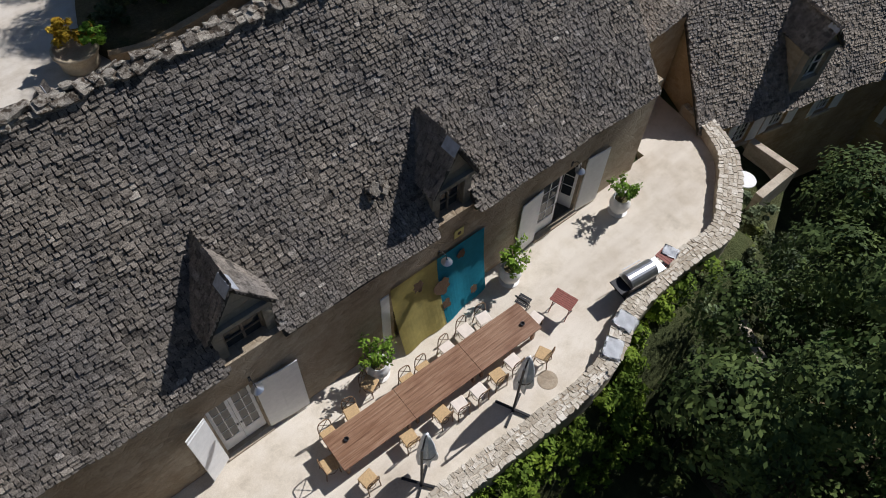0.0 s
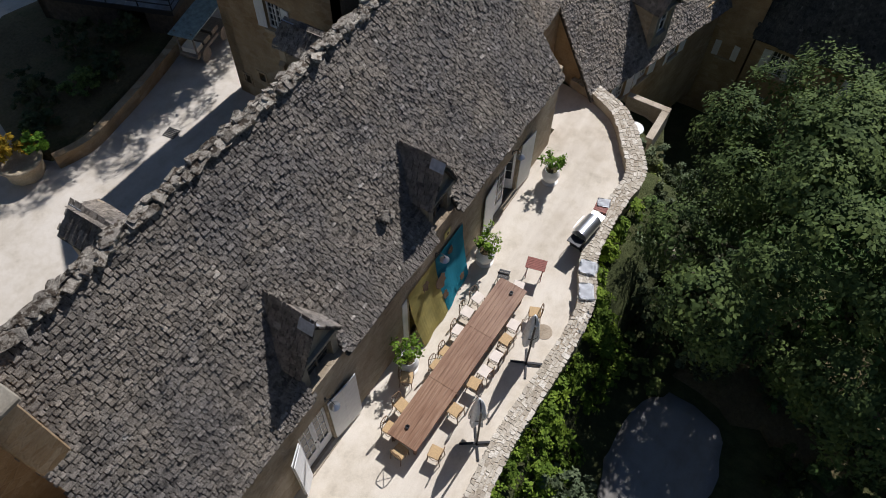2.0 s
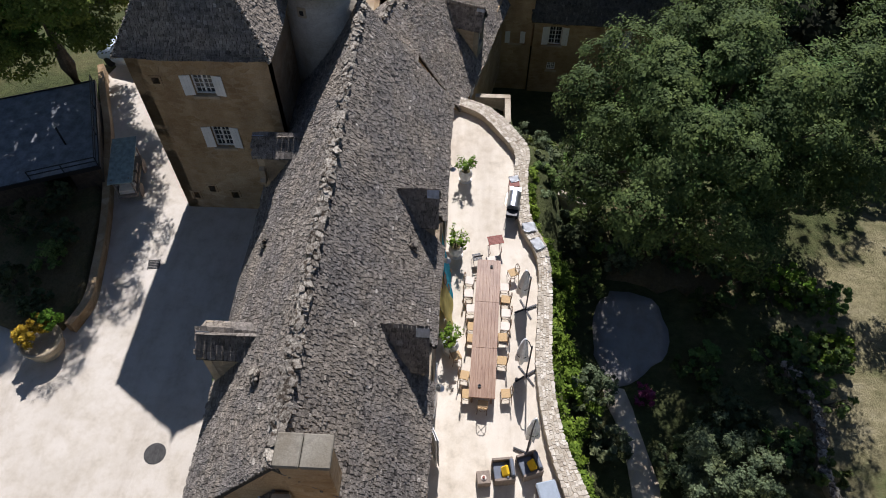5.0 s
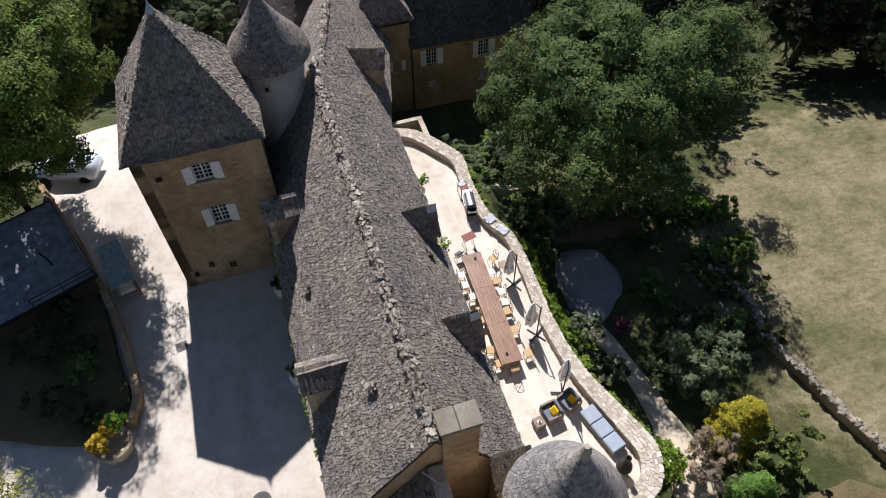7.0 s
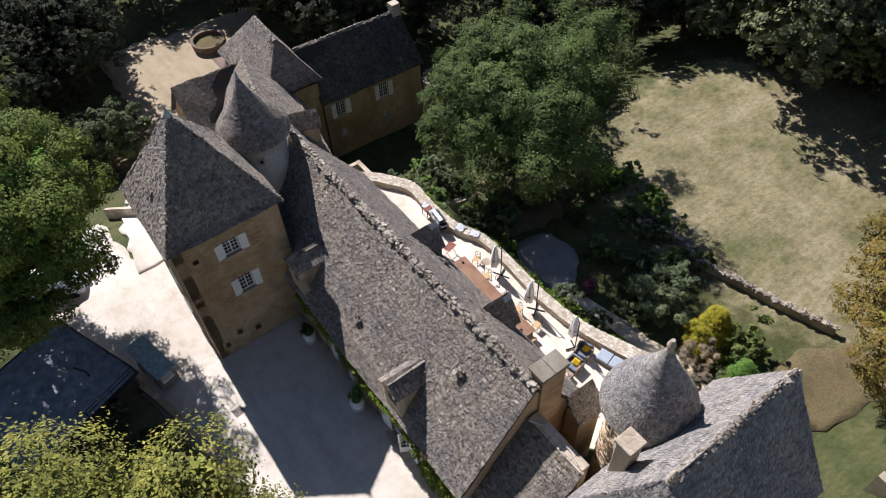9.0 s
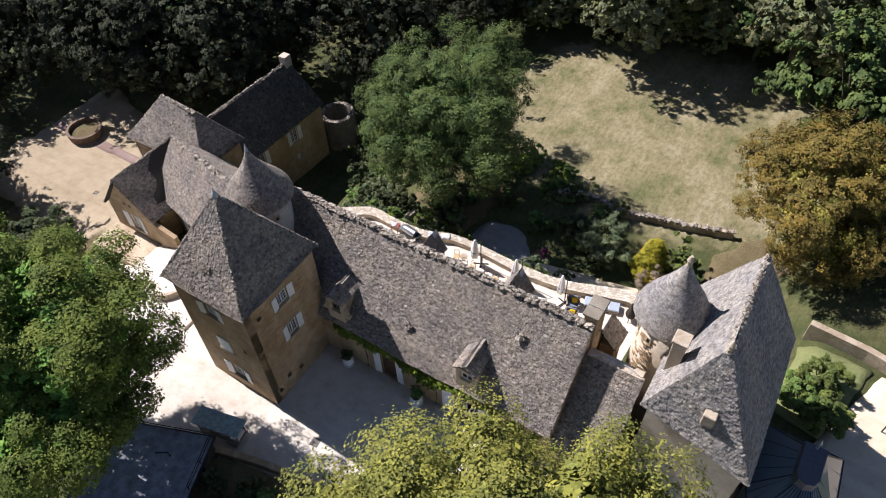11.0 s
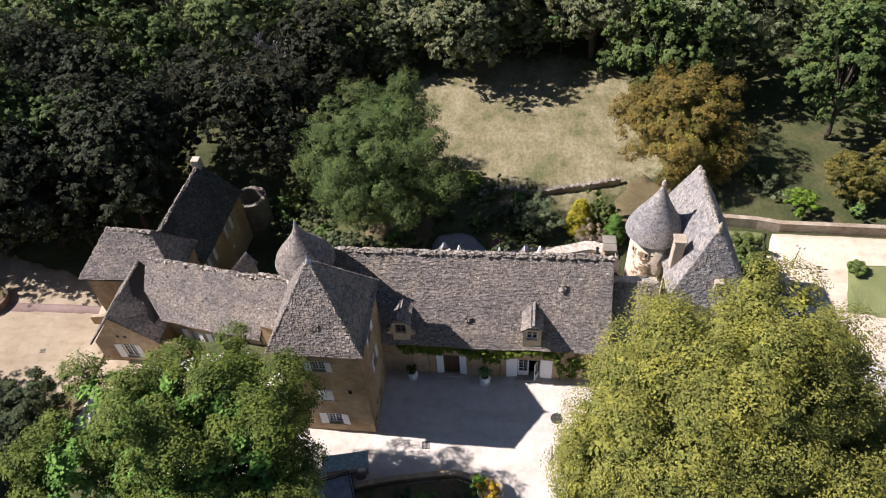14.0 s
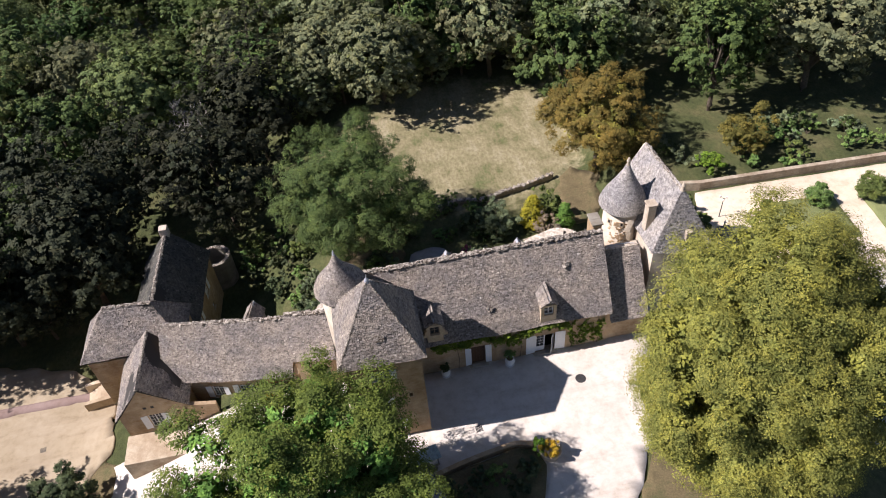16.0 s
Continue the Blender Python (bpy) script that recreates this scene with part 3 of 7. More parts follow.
def sheet(name, outline, lift, material, step_m=1.0, rim=0.25, seed=5, kind="structure", label="", category="", flat=None, wob=0.25):
    """A layer of ground inside a plan outline, draped on the land, with a wavering edge."""
    r = random.Random(seed)
    pts = []
    n = len(outline)
    for i in range(n):
        a, b = Vector(outline[i]), Vector(outline[(i + 1) % n])
        k = max(1, int((b - a).length / 0.8))
        for j in range(k):
            p = a.lerp(b, j / k)
            pts.append((p.x + r.uniform(-wob, wob), p.y + r.uniform(-wob, wob)))
    bm = B()
    vs = [bm.verts.new((x, y, 0)) for x, y in pts]
    bm.faces.new(vs)
    x0, x1 = min(p[0] for p in pts), max(p[0] for p in pts)
    y0, y1 = min(p[1] for p in pts), max(p[1] for p in pts)
    k = x0 + step_m
    while k < x1:
        bmesh.ops.bisect_plane(bm, geom=bm.verts[:] + bm.edges[:] + bm.faces[:], plane_co=(k, 0, 0), plane_no=(1, 0, 0))
        k += step_m
    k = y0 + step_m
    while k < y1:
        bmesh.ops.bisect_plane(bm, geom=bm.verts[:] + bm.edges[:] + bm.faces[:], plane_co=(0, k, 0), plane_no=(0, 1, 0))
        k += step_m
    bmesh.ops.triangulate(bm, faces=bm.faces[:])
    for v in bm.verts:
        v.co.z = (flat if flat is not None else land(v.co.x, v.co.y)) + lift
    for f in bm.faces:
        if f.normal.z < 0:
            f.normal_flip()
    edges = [e for e in bm.edges if len(e.link_faces) == 1]
    ex = bmesh.ops.extrude_edge_only(bm, edges=edges)
    for v in [g for g in ex["geom"] if isinstance(g, bmesh.types.BMVert)]:
        v.co.z -= rim
    ob = link_mesh(name, bm, material)
    smooth(ob)
    return tagged(ob, label, category, "", kind)


def smooth_line(line, k=6):
    out = []
    n = len(line)
    for i in range(n - 1):
        p0, p1, p2, p3 = (Vector(line[max(0, min(n - 1, i + j))]) for j in (-1, 0, 1, 2))
        for j in range(k):
            t = j / k
            out.append(tuple(0.5 * ((2 * p1) + (p2 - p0) * t + (2 * p0 - 5 * p1 + 4 * p2 - p3) * t * t + (3 * p1 - p0 - 3 * p2 + p3) * t ** 3)))
    return out + [tuple(line[-1])]


def axis_lines(lo, hi, c0, c1, fine, coarse):
    out, v = [], lo
    while v < hi:
        out.append(v)
        v += fine if c0 <= v < c1 else coarse
    return out + [hi]


gx = [-1500, -700, -350, -200] + axis_lines(-130, 130, -50, 60, 1.0, 5.0) + [200, 350, 700, 1500]
gy = [-1500, -700, -350, -200] + axis_lines(-130, 170, -30, 60, 1.0, 5.0) + [250, 400, 700, 1500]
gv = [(x, y, land(x, y) - 0.06 + 0.12 * (noise.noise((x * 0.35, y * 0.35, 0)))) for y in gy for x in gx]
nx = len(gx)
gf = [(j * nx + i, j * nx + i + 1, (j + 1) * nx + i + 1, (j + 1) * nx + i) for j in range(len(gy) - 1) for i in range(nx - 1)]
ground = link_mesh("ground", mesh_from("ground", gv, gf), M_GRASS)
tagged(smooth(ground), "rough grassy hillside ground under the trees", "ground", "", "structure")

sheet("courtyard", [(-15, -1.5), (-9, -1.0), (-9.2, 3.5), (-6, 6), (16, 6.2), (19, 5.0), (18.5, 1.5), (17.0, -2.5), (13.5, -8), (9.5, -13), (5, -17), (1.5, -17.5), (-1.0, -9.5), (-5.5, -6.5), (-17, -8.5), (-18.5, -2.0)], 0.08, M_COURT, 1.2, 0.2, 7, "structure", "pale limestone hardstanding courtyard with drifting leaf shade", "courtyard")
sheet("gate_court", [(-48, 6), (-30, 5.5), (-27.5, 9), (-29.0, 15.5), (-33.5, 20.0), (-48, 24)], 0.12, M_GATEC, 1.2, 0.2, 8, "structure", "sandy gravel forecourt beside the gatehouse", "forecourt")
sheet("sett_band", [(-28.8, 15.9), (-48, 15.6), (-48, 16.7), (-28.8, 16.9)], 0.135, M_BAND, 1.0, 0.1, 10, "structure", "red-brown band of setts across the gravel forecourt", "paving", wob=0.08)
sheet("ramp_bank", [(-26.8, 2.6), (-26.8, 7.0), (-29.5, 8.5), (-31, 5.6), (-40, 5.6), (-40, 2.0), (-30, 1.0)], 0.09, M_EARTH, 1.0, 0.2, 21, "structure", "shaded brown earth bank below the ramp", "bank", wob=0.3)
sheet("gate_approach", [(-27, 2.5), (-15.5, -0.8), (-9, -1.2), (-8.8, 4.0), (-11, 6.2), (-20, 7.4), (-27, 6.6)], 0.14, M_COURT, 1.0, 0.2, 9, "structure", "pale ramp falling from the court to the gatehouse", "ramp")
sheet("garden_path", [(6.6, 20.4), (8.4, 20.9), (10.4, 21.2), (12.3, 21.3), (14.8, 20.9), (18.2, 20.6), (18.5, 22.4), (15.1, 23.1), (12.3, 22.6), (10, 22.2), (8.5, 21.9), (6.8, 21.5)], 0.07, M_PATH, 0.8, 0.2, 12, "structure", "pale gravel path winding through the garden", "path", wob=0.12)
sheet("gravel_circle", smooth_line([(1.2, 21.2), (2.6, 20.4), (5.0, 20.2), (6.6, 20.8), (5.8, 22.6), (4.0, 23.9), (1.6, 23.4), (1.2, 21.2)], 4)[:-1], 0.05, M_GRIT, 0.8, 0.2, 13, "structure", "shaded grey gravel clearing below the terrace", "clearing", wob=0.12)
sheet("bare_soil", [(-5.5, 22.2), (-2.6, 20.8), (0.6, 21.4), (1.0, 24.6), (1.6, 27.4), (-1.6, 29.2), (-5.2, 27.0)], 0.055, M_EARTH, 0.9, 0.2, 19, "structure", "bare brown soil under the walnut tree", "soil", wob=0.35)
sheet("bare_track", [(19.4, 23.5), (22.5, 25.0), (24.0, 30.5), (22.0, 33), (20.2, 31.5), (18.8, 29.0), (18.6, 26.0)], 0.06, M_EARTH, 1.0, 0.2, 17, "structure", "worn brown earth track below the orchard trees", "track", wob=0.3)
sheet("garden_walk", [(28.2, 14.2), (30.8, 21.3), (56, 20.6), (56, 6.5), (30, 9)], 0.07, M_PATH, 1.0, 0.2, 14, "structure", "pale gravel walk of the formal garden", "walk", wob=0.05)
sheet("lawn", [(36.0, 18.0), (43.4, 17.7), (42.8, 11.5), (34.6, 13.0)], 0.10, M_LAWN, 1.0, 0.2, 15, "structure", "mown lawn in the formal garden", "lawn", wob=0.05)
sheet("lawn", [(46.0, 17.9), (56, 17.6), (56, 9), (45.4, 11.0)], 0.10, M_LAWN, 1.0, 0.2, 20, "structure", "mown lawn in the formal garden", "lawn", wob=0.05)
sheet("side_lawn", [(25.6, 15.5), (28.6, 15.0), (30.3, 21.4), (26.0, 21.6)], 0.07, M_LAWN, 1.0, 0.2, 16, "structure", "small lawn beside the pavilion", "lawn", wob=0.1)
sheet("dry_lawn", [(13.8, -7.8), (17.2, -2.6), (21, -3.0), (26, -6), (27, -13), (22, -19), (13, -20), (8, -15), (9.7, -12.8)], 0.05, M_EARTH, 1.0, 0.2, 18, "structure", "dry brown lawn under the lime tree", "lawn", wob=0.3)

# the terrace: one slab behind its parapet
TZ = -0.47
INNER = [(-8.23, 11.8), (-7.95, 12.85), (-7.25, 14.2), (-5.9, 15.21), (-4.51, 16.02), (-2.9, 15.99), (-0.95, 16.06), (0.41, 16.27), (1.57, 16.78), (2.73, 17.04), (4.88, 16.97), (7.9, 16.8), (10.72, 17.08), (12.85, 17.6), (14.4, 18.06), (15.47, 18.27), (16.45, 17.84), (16.96, 16.55)]
WIDE = [0.55, 0.6, 0.7, 0.8, 0.75, 0.65, 0.6, 0.6, 0.6, 0.55, 0.6, 0.65, 0.65, 0.8, 0.9, 0.95, 0.9, 0.7]


def offset_line(line, widths):
    out = []
    for i, (x, y) in enumerate(line):
        a, b = Vector(line[max(0, i - 1)]), Vector(line[min(len(line) - 1, i + 1)])
        d = (b - a).normalized()
        out.append((x - d.y * widths[i], y + d.x * widths[i]))
    return out


inner = smooth_line(INNER)
outer = smooth_line(offset_line(INNER, WIDE))
bm = B()
slab = [(x, y) for x, y in inner] + [(17.0, 12.4), (-5.5, 12.4), (-5.5, 10.4), (-8.45, 10.4)]
solid(bm, [(x, y, -4.6) for x, y in slab][::-1], [(x, y, TZ) for x, y in slab][::-1])
bmesh.ops.recalc_face_normals(bm, faces=bm.faces[:])
terrace = link_mesh("terrace", bm, M_TERR)
tagged(terrace, "pale sunlit terrace floor along the house", "terrace", "", "structure")
bm = B()
PTOP = -0.02
solid(bm, [(x, y, -4.8) for x, y in inner + outer[::-1]], [(x, y, PTOP) for x, y in inner + outer[::-1]])
bmesh.ops.recalc_face_normals(bm, faces=bm.faces[:])
parapet = link_mesh("parapet_wall", bm, M_COPING)
tagged(parapet, "low curved rubble parapet wall topped with irregular stones", "wall", "", "structure")


# ---- planting of the land, later in the file ----
def bm_quad_wall(line, z0f, z1, thick, name, material, label, parent=None):
    bm = B()
    out = offset_line(line, [thick] * len(line))
    solid(bm, [(x, y, z0f(x, y) - 0.4) for x, y in line + out[::-1]], [(x, y, (z1(x, y) if callable(z1) else z1)) for x, y in line + out[::-1]])
    bmesh.ops.recalc_face_normals(bm, faces=bm.faces[:])
    ob = link_mesh(name, bm, material)
    return tagged(ob, label, "wall", "", "structure")


mw = bm_quad_wall(smooth_line([(5.2, 29.0), (7.8, 29.9), (10.3, 29.5), (13.2, 30.2), (16, 30.8), (19.3, 31.8)], 5), land, lambda x, y: land(x, y) + 0.55, 0.34, "meadow_wall", M_PLAST, "old dry-stone boundary wall at the meadow")
gwl = bm_quad_wall([(26.0, 22.3), (29.6, 22.0), (31.4, 21.6), (56, 20.9)], land, 0.35, 0.45, "garden_wall", M_PLAST, "low stone retaining wall of the formal garden")
lw = bm_quad_wall(smooth_line([(-4.9, 17.4), (-4.3, 18.4), (-3.7, 19.4), (-3.4, 20.4)], 4), lambda x, y: -4.3, -2.9, 0.4, "garden_steps_wall", M_COPING, "short curved stone wall beside the garden steps")

g = random.Random(61)
mline = smooth_line([(5.2, 29.0), (7.8, 29.9), (10.3, 29.5), (13.2, 30.2), (16, 30.8), (19.3, 31.8)], 9)
for i, (x, y) in enumerate(mline[:-1]):
    for q in range(2):
        f = g.random()
        px, py = x + (mline[i + 1][0] - x) * f, y + (mline[i + 1][1] - y) * f
        ob = link_mesh("wall_stone", rock_mesh(g.randrange(8)), None, mw)
        s = g.uniform(0.3, 0.6)
        ob.matrix_basis = pose(px, py + g.uniform(0.05, 0.3), land(px, py) + 0.55, g.uniform(-15, 15), g.uniform(-15, 15), g.uniform(0, 180)) @ Matrix.Diagonal((s, s * 0.7, s * 0.55, 1))


# ---- openings ----
def window(parent, at, rz, w, h, cols=3, rows=4, shutters=True, sill=True, closed=False, label="", sw=None):
    """A casement in a wall whose outer face looks along local -y; at: the middle of its sill on the outer face."""
    M = pose(*at, 0, 0, rz)
    bm = B()
    d, f = 0.16, 0.06
    for x0, x1, z0, z1 in ((-w / 2, -w / 2 + f, 0, h), (w / 2 - f, w / 2, 0, h), (-w / 2 + f, w / 2 - f, 0, f), (-w / 2 + f, w / 2 - f, h - f, h), (-0.035, 0.035, f, h - f)):
        box(bm, x0, d - 0.03, z0, x1, d + 0.04, z1, M)
    win = part("window", bm, M_WHITE, parent, label or "white painted casement window")
    bm = B()
    for i in range(1, cols * 2):
        if i != cols:
            x = -w / 2 + f + (w - 2 * f) * i / (cols * 2)
            box(bm, x - 0.013, d - 0.015, f, x + 0.013, d + 0.02, h - f, M)
    for j in range(1, rows):
        z = f + (h - 2 * f) * j / rows
        box(bm, -w / 2 + f, d - 0.012, z - 0.013, w / 2 - f, d + 0.018, z + 0.013, M)
    part("glazing_grid", bm, M_WHITE, win)
    bm = B()
    box(bm, -w / 2 + f, d + 0.022, f, w / 2 - f, d + 0.03, h - f, M)
    part("pane", bm, M_GLASSM, win)
    if sill:
        bm = B()
        box(bm, -w / 2 - 0.12, -0.09, -0.14, w / 2 + 0.12, 0.2, -0.004, M, 0.015)
        part("sill", bm, M_ASHLAR, win)
    if shutters:
        sw = sw or w / 2
        for s in (-1, 1):
            a = 172 if not closed else 0
            hinge = pose(s * w / 2, -0.02, 0.0, 0, 0, 0) @ pose(0, 0, 0, 0, 0, (s * a))
            bm = shutter_bm(-s, sw, h, M @ hinge)
            part("shutter", bm, M_WHITE, win, "white boarded shutter")
    return win


def shutter_bm(s, w, h, m):
    """Boards and rails of one leaf, hinged at x = 0 and reaching to the side s."""
    bm = B()
    n = max(2, round(w / 0.14))
    for i in range(n):
        a, b = s * w * i / n, s * w * (i + 1) / n
        box(bm, min(a, b) + 0.003, -0.03, 0.02, max(a, b) - 0.003, 0.0, h - 0.02, m)
    for z in (h * 0.15, h * 0.5, h * 0.85):
        box(bm, min(0, s * w) + 0.02, -0.052, z - 0.06, max(0, s * w) - 0.02, -0.0305, z + 0.06, m)
    return bm


def dark_hole(parent, at, rz, w, h, name="vent_opening", material=M_ASHLAR):
    M = pose(*at, 0, 0, rz)
    bm = B()
    t = 0.09
    box(bm, -w / 2 - t, -0.03, -t, -w / 2, 0.06, h + t, M)
    box(bm, w / 2, -0.03, -t, w / 2 + t, 0.06, h + t, M)
    box(bm, -w / 2, -0.03, h, w / 2, 0.06, h + t, M)
    box(bm, -w / 2, -0.03, -t, w / 2, 0.06, 0, M)
    return part(name, bm, material, parent)


def gable(bm, p, q, apex, thick):
    """A triangular wall piece on the line p-q."""
    p, q, a = Vector(p), Vector(q), Vector(apex)
    d = (q - p).normalized()
    n = Vector((-d.y, d.x, 0)) * thick
    solid(bm, [p, q, a], [p + n, q + n, a + n])
    bmesh.ops.recalc_face_normals(bm, faces=bm.faces[:])
    return bm


def roof_slab(bm, outline, t=0.12):
    P = [Vector(p) for p in outline]
    n = Vector((0, 0, 0))
    for a, b in zip(P, P[1:] + P[:1]):
        n += a.cross(b)
    n.normalize()
    solid(bm, [p - n * t for p in P], P)
    return bm


def dormer(parent, x, wall_y, side, z0, w, h, ridge_h, slope, material=M_DORM, scroll=True, seed=1, eave=2.5):
    """A stone wall dormer. side: +1 faces +y, -1 faces -y. z0: sill; w, h: the opening; ridge_h: height of its gable over the opening's top; slope: rise of the main roof."""
    bm = B()
    fy = lambda d: wall_y + side * d
    W = w / 2 + 0.24
    top = z0 + h + 0.22
    y0, y1 = sorted((fy(0.0), fy(-0.28)))

    def b2(xa, xb, za, zb, da=0.0, db=-0.28):
        ya, yb = sorted((fy(da), fy(db)))
        box(bm, xa, ya, za, xb, yb, zb)
    zb = z0 - 0.75
    b2(x - W, x - w / 2, zb, top)
    b2(x + w / 2, x + W, zb, top)
    b2(x - w / 2, x + w / 2, zb, z0)
    b2(x - w / 2, x + w / 2, z0 + h, top)
    d = part("dormer", bm, material, parent, "stone wall dormer with a small gabled slate roof")
    apex = top + ridge_h
    back = (top - eave) / slope + 0.5
    bm = B()
    for s in (-1, 1):
        xa, xb = sorted((x + s * (W - 0.02), x + s * (W - 0.2)))
        ya, yb = sorted((fy(-0.28), fy(-back)))
        box(bm, xa, ya, zb, xb, yb, top)
    part("cheek", bm, M_PLAST, d)
    bm = B()
    gable(bm, (x - side * (-W), fy(-0.02), top), (x - side * W, fy(-0.02), top), (x, fy(-0.02), apex - 0.06), 0.24)
    part("pediment", bm, material, d)
    bm = B()
    b2(x - W - 0.1, x + W + 0.1, top - 0.06, top + 0.08, 0.1, -0.12)
    part("cornice", bm, material, d)
    deep = (apex - eave) / slope + 0.3
    bm = B()
    slabs = []
    for s in (-1, 1):
        e0 = (x + s * (W + 0.12), fy(0.14), top - 0.02)
        e1 = (x + s * (W + 0.12), fy(-back), top - 0.02)
        r1, r0 = (x, fy(-deep), apex), (x, fy(0.14), apex)
        o = [e0, e1, r1, r0]
        nrm = (Vector(o[1]) - Vector(o[0])).cross(Vector(o[3]) - Vector(o[0]))
        if nrm.z < 0:
            o = [e1, e0, r0, r1]
        slabs.append(o)
        roof_slab(bm, o, 0.08)
    part("dormer_roof", bm, M_DECK, d)
    for k, o in enumerate(slabs):
        slates(o, d, seed + k, 0.15, (0.16, 0.3))
    bm = B()
    ya, yb = sorted((fy(0.16), fy(-0.3)))
    for s in (-1, 1):
        solid(bm, [(x, ya, apex + 0.06), (x, yb, apex + 0.06), (x + s * 0.16, yb, apex - 0.22), (x + s * 0.16, ya, apex - 0.22)], [(x, ya, apex + 0.09), (x, yb, apex + 0.09), (x + s * 0.18, yb, apex - 0.19), (x + s * 0.18, ya, apex - 0.19)])
    bmesh.ops.recalc_face_normals(bm, faces=bm.faces[:])
    part("flashing", bm, M_LEAD, d)
    if scroll:
        for s in (-1, 1):
            bm = B()
            ya, yb = fy(-0.02), fy(-0.24)
            prof = [(W, z0 - 0.15), (W + 0.36, z0 - 0.15), (W + 0.38, z0 + 0.02), (W + 0.22, z0 + 0.12), (W + 0.12, z0 + 0.35), (W + 0.16, z0 + 0.5), (W, z0 + 0.58)]
            solid(bm, [(x + s * a, ya, b) for a, b in prof], [(x + s * a, yb, b) for a, b in prof])
            bmesh.ops.recalc_face_normals(bm, faces=bm.faces[:])
            part("scroll", bm, material, d)
    bm = B()
    ya, yb = sorted((fy(-0.16), fy(-0.2)))
    f = 0.06
    for xa, xb, za, zc in ((x - w / 2, x - w / 2 + f, z0, z0 + h), (x + w / 2 - f, x + w / 2, z0, z0 + h), (x - w / 2 + f, x + w / 2 - f, z0, z0 + f), (x - w / 2 + f, x + w / 2 - f, z0 + h - f, z0 + h), (x - 0.03, x + 0.03, z0 + f, z0 + h - f), (x - w / 2 + f, x + w / 2 - f, z0 + h * 0.5, z0 + h * 0.5 + 0.03)):
        box(bm, xa, ya, za, xb, yb, zc)
    part("dormer_window", bm, M_WHITE if not scroll else plain_brown, d)
    bm = B()
    ya, yb = sorted((fy(-0.185), fy(-0.195)))
    box(bm, x - w / 2 + f, ya - 0.02 * side, z0 + f, x + w / 2 - f, yb - 0.02 * side, z0 + h - f)
    part("dormer_pane", bm, M_GLASSM, d)
    return d


plain_brown = plain("weathered_joinery", (0.20, 0.16, 0.12), 0.7)


def hipped(parent, x0, x1, y0, y1, z, apexes, seed, material=None):
    """Four roof slopes between an eaves rectangle and one or two apexes (a ridge)."""
    c = [(x0, y0, z), (x1, y0, z), (x1, y1, z), (x0, y1, z)]
    a, b = apexes[0], apexes[-1]
    if len(apexes) == 1:
        faces = [[c[i], c[(i + 1) % 4], a] for i in range(4)]
    elif abs(a[1] - b[1]) > abs(a[0] - b[0]):
        faces = [[c[0], c[1], a], [c[1], c[2], b, a], [c[2], c[3], b], [c[3], c[0], a, b]]
    else:
        faces = [[c[0], c[1], b, a], [c[1], c[2], b], [c[2], c[3], a, b], [c[3], c[0], a]]
    bm = B()
    for f in faces:
        roof_slab(bm, f, 0.1)
    roof = part("roof", bm, M_DECK, parent)
    for k, f in enumerate(faces):
        slates(f, roof, seed + k, 0.11, material=material, near=(lambda p: p.z < z + 1.2) if not material and k in (0, 1) else None, limit=140)
    return roof


def hip_stones(p, q, parent, seed, size=0.26):
    ridge_stones(p, q, parent, size, seed, 0.26, "hip_stone")


# ---- main house ----
RX1, RY, RZ = 15.75, 8.88, 9.05
EZN, EZS, EYN, EYS = 3.75, 3.6, 4.92, 12.72
WN, WS = 5.2, 12.55
house = thing("main_house", "long ochre stone house with steep stone-slate roof and dormers", "house")
bm = B()


def south_u(x):
    return 15.5 - x


def north_u(x):
    return x + 4.2


DOORS_S = [(-1.57, 0.28, TZ, 2.15), (10.36, 11.58, TZ + 0.1, 2.35), (4.37, 6.03, TZ, 2.15)]
wall_panel(bm, (15.5, WS), (-4.6, WS), -4.5, EZS + 0.1, 0.55, [(south_u(b), south_u(a), c, d) for a, b, c, d in DOORS_S])
part("wall", bm, M_PLAST, house, "terrace wall of lime-washed rubble")
DOORS_N = [(4.3, 5.45, 0.05, 2.3), (9.6, 11.2, 0.05, 2.15)]
bm = B()
wall_panel(bm, (-4.2, WN), (15.5, WN), -0.4, EZN + 0.2, 0.55, [(north_u(a), north_u(b), c, d) for a, b, c, d in DOORS_N])
part("wall", bm, M_WALL, house, "courtyard wall of ochre rubble")
bm = B()
wall_panel(bm, (15.68, WN + 0.004), (15.68, WS - 0.004), -4.5, EZS, 0.5)
gable(bm, (15.68, WN, EZS), (15.68, WS, EZS), (15.68, RY, RZ - 0.2), 0.5)
part("gable_wall", bm, M_WALL, house)
bm = B()
wall_panel(bm, (-4.6, WS - 0.004), (-5.0, 10.2), -4.5, EZS, 0.5)
wall_panel(bm, (-5.0, 10.196), (-5.0, WN), -4.5, EZS, 0.5)
gable(bm, (-4.3, WS, EZS), (-4.3, WN, EZS), (-4.3, RY, RZ - 0.3), 0.5)
part("gable_wall", bm, M_WALL, house)

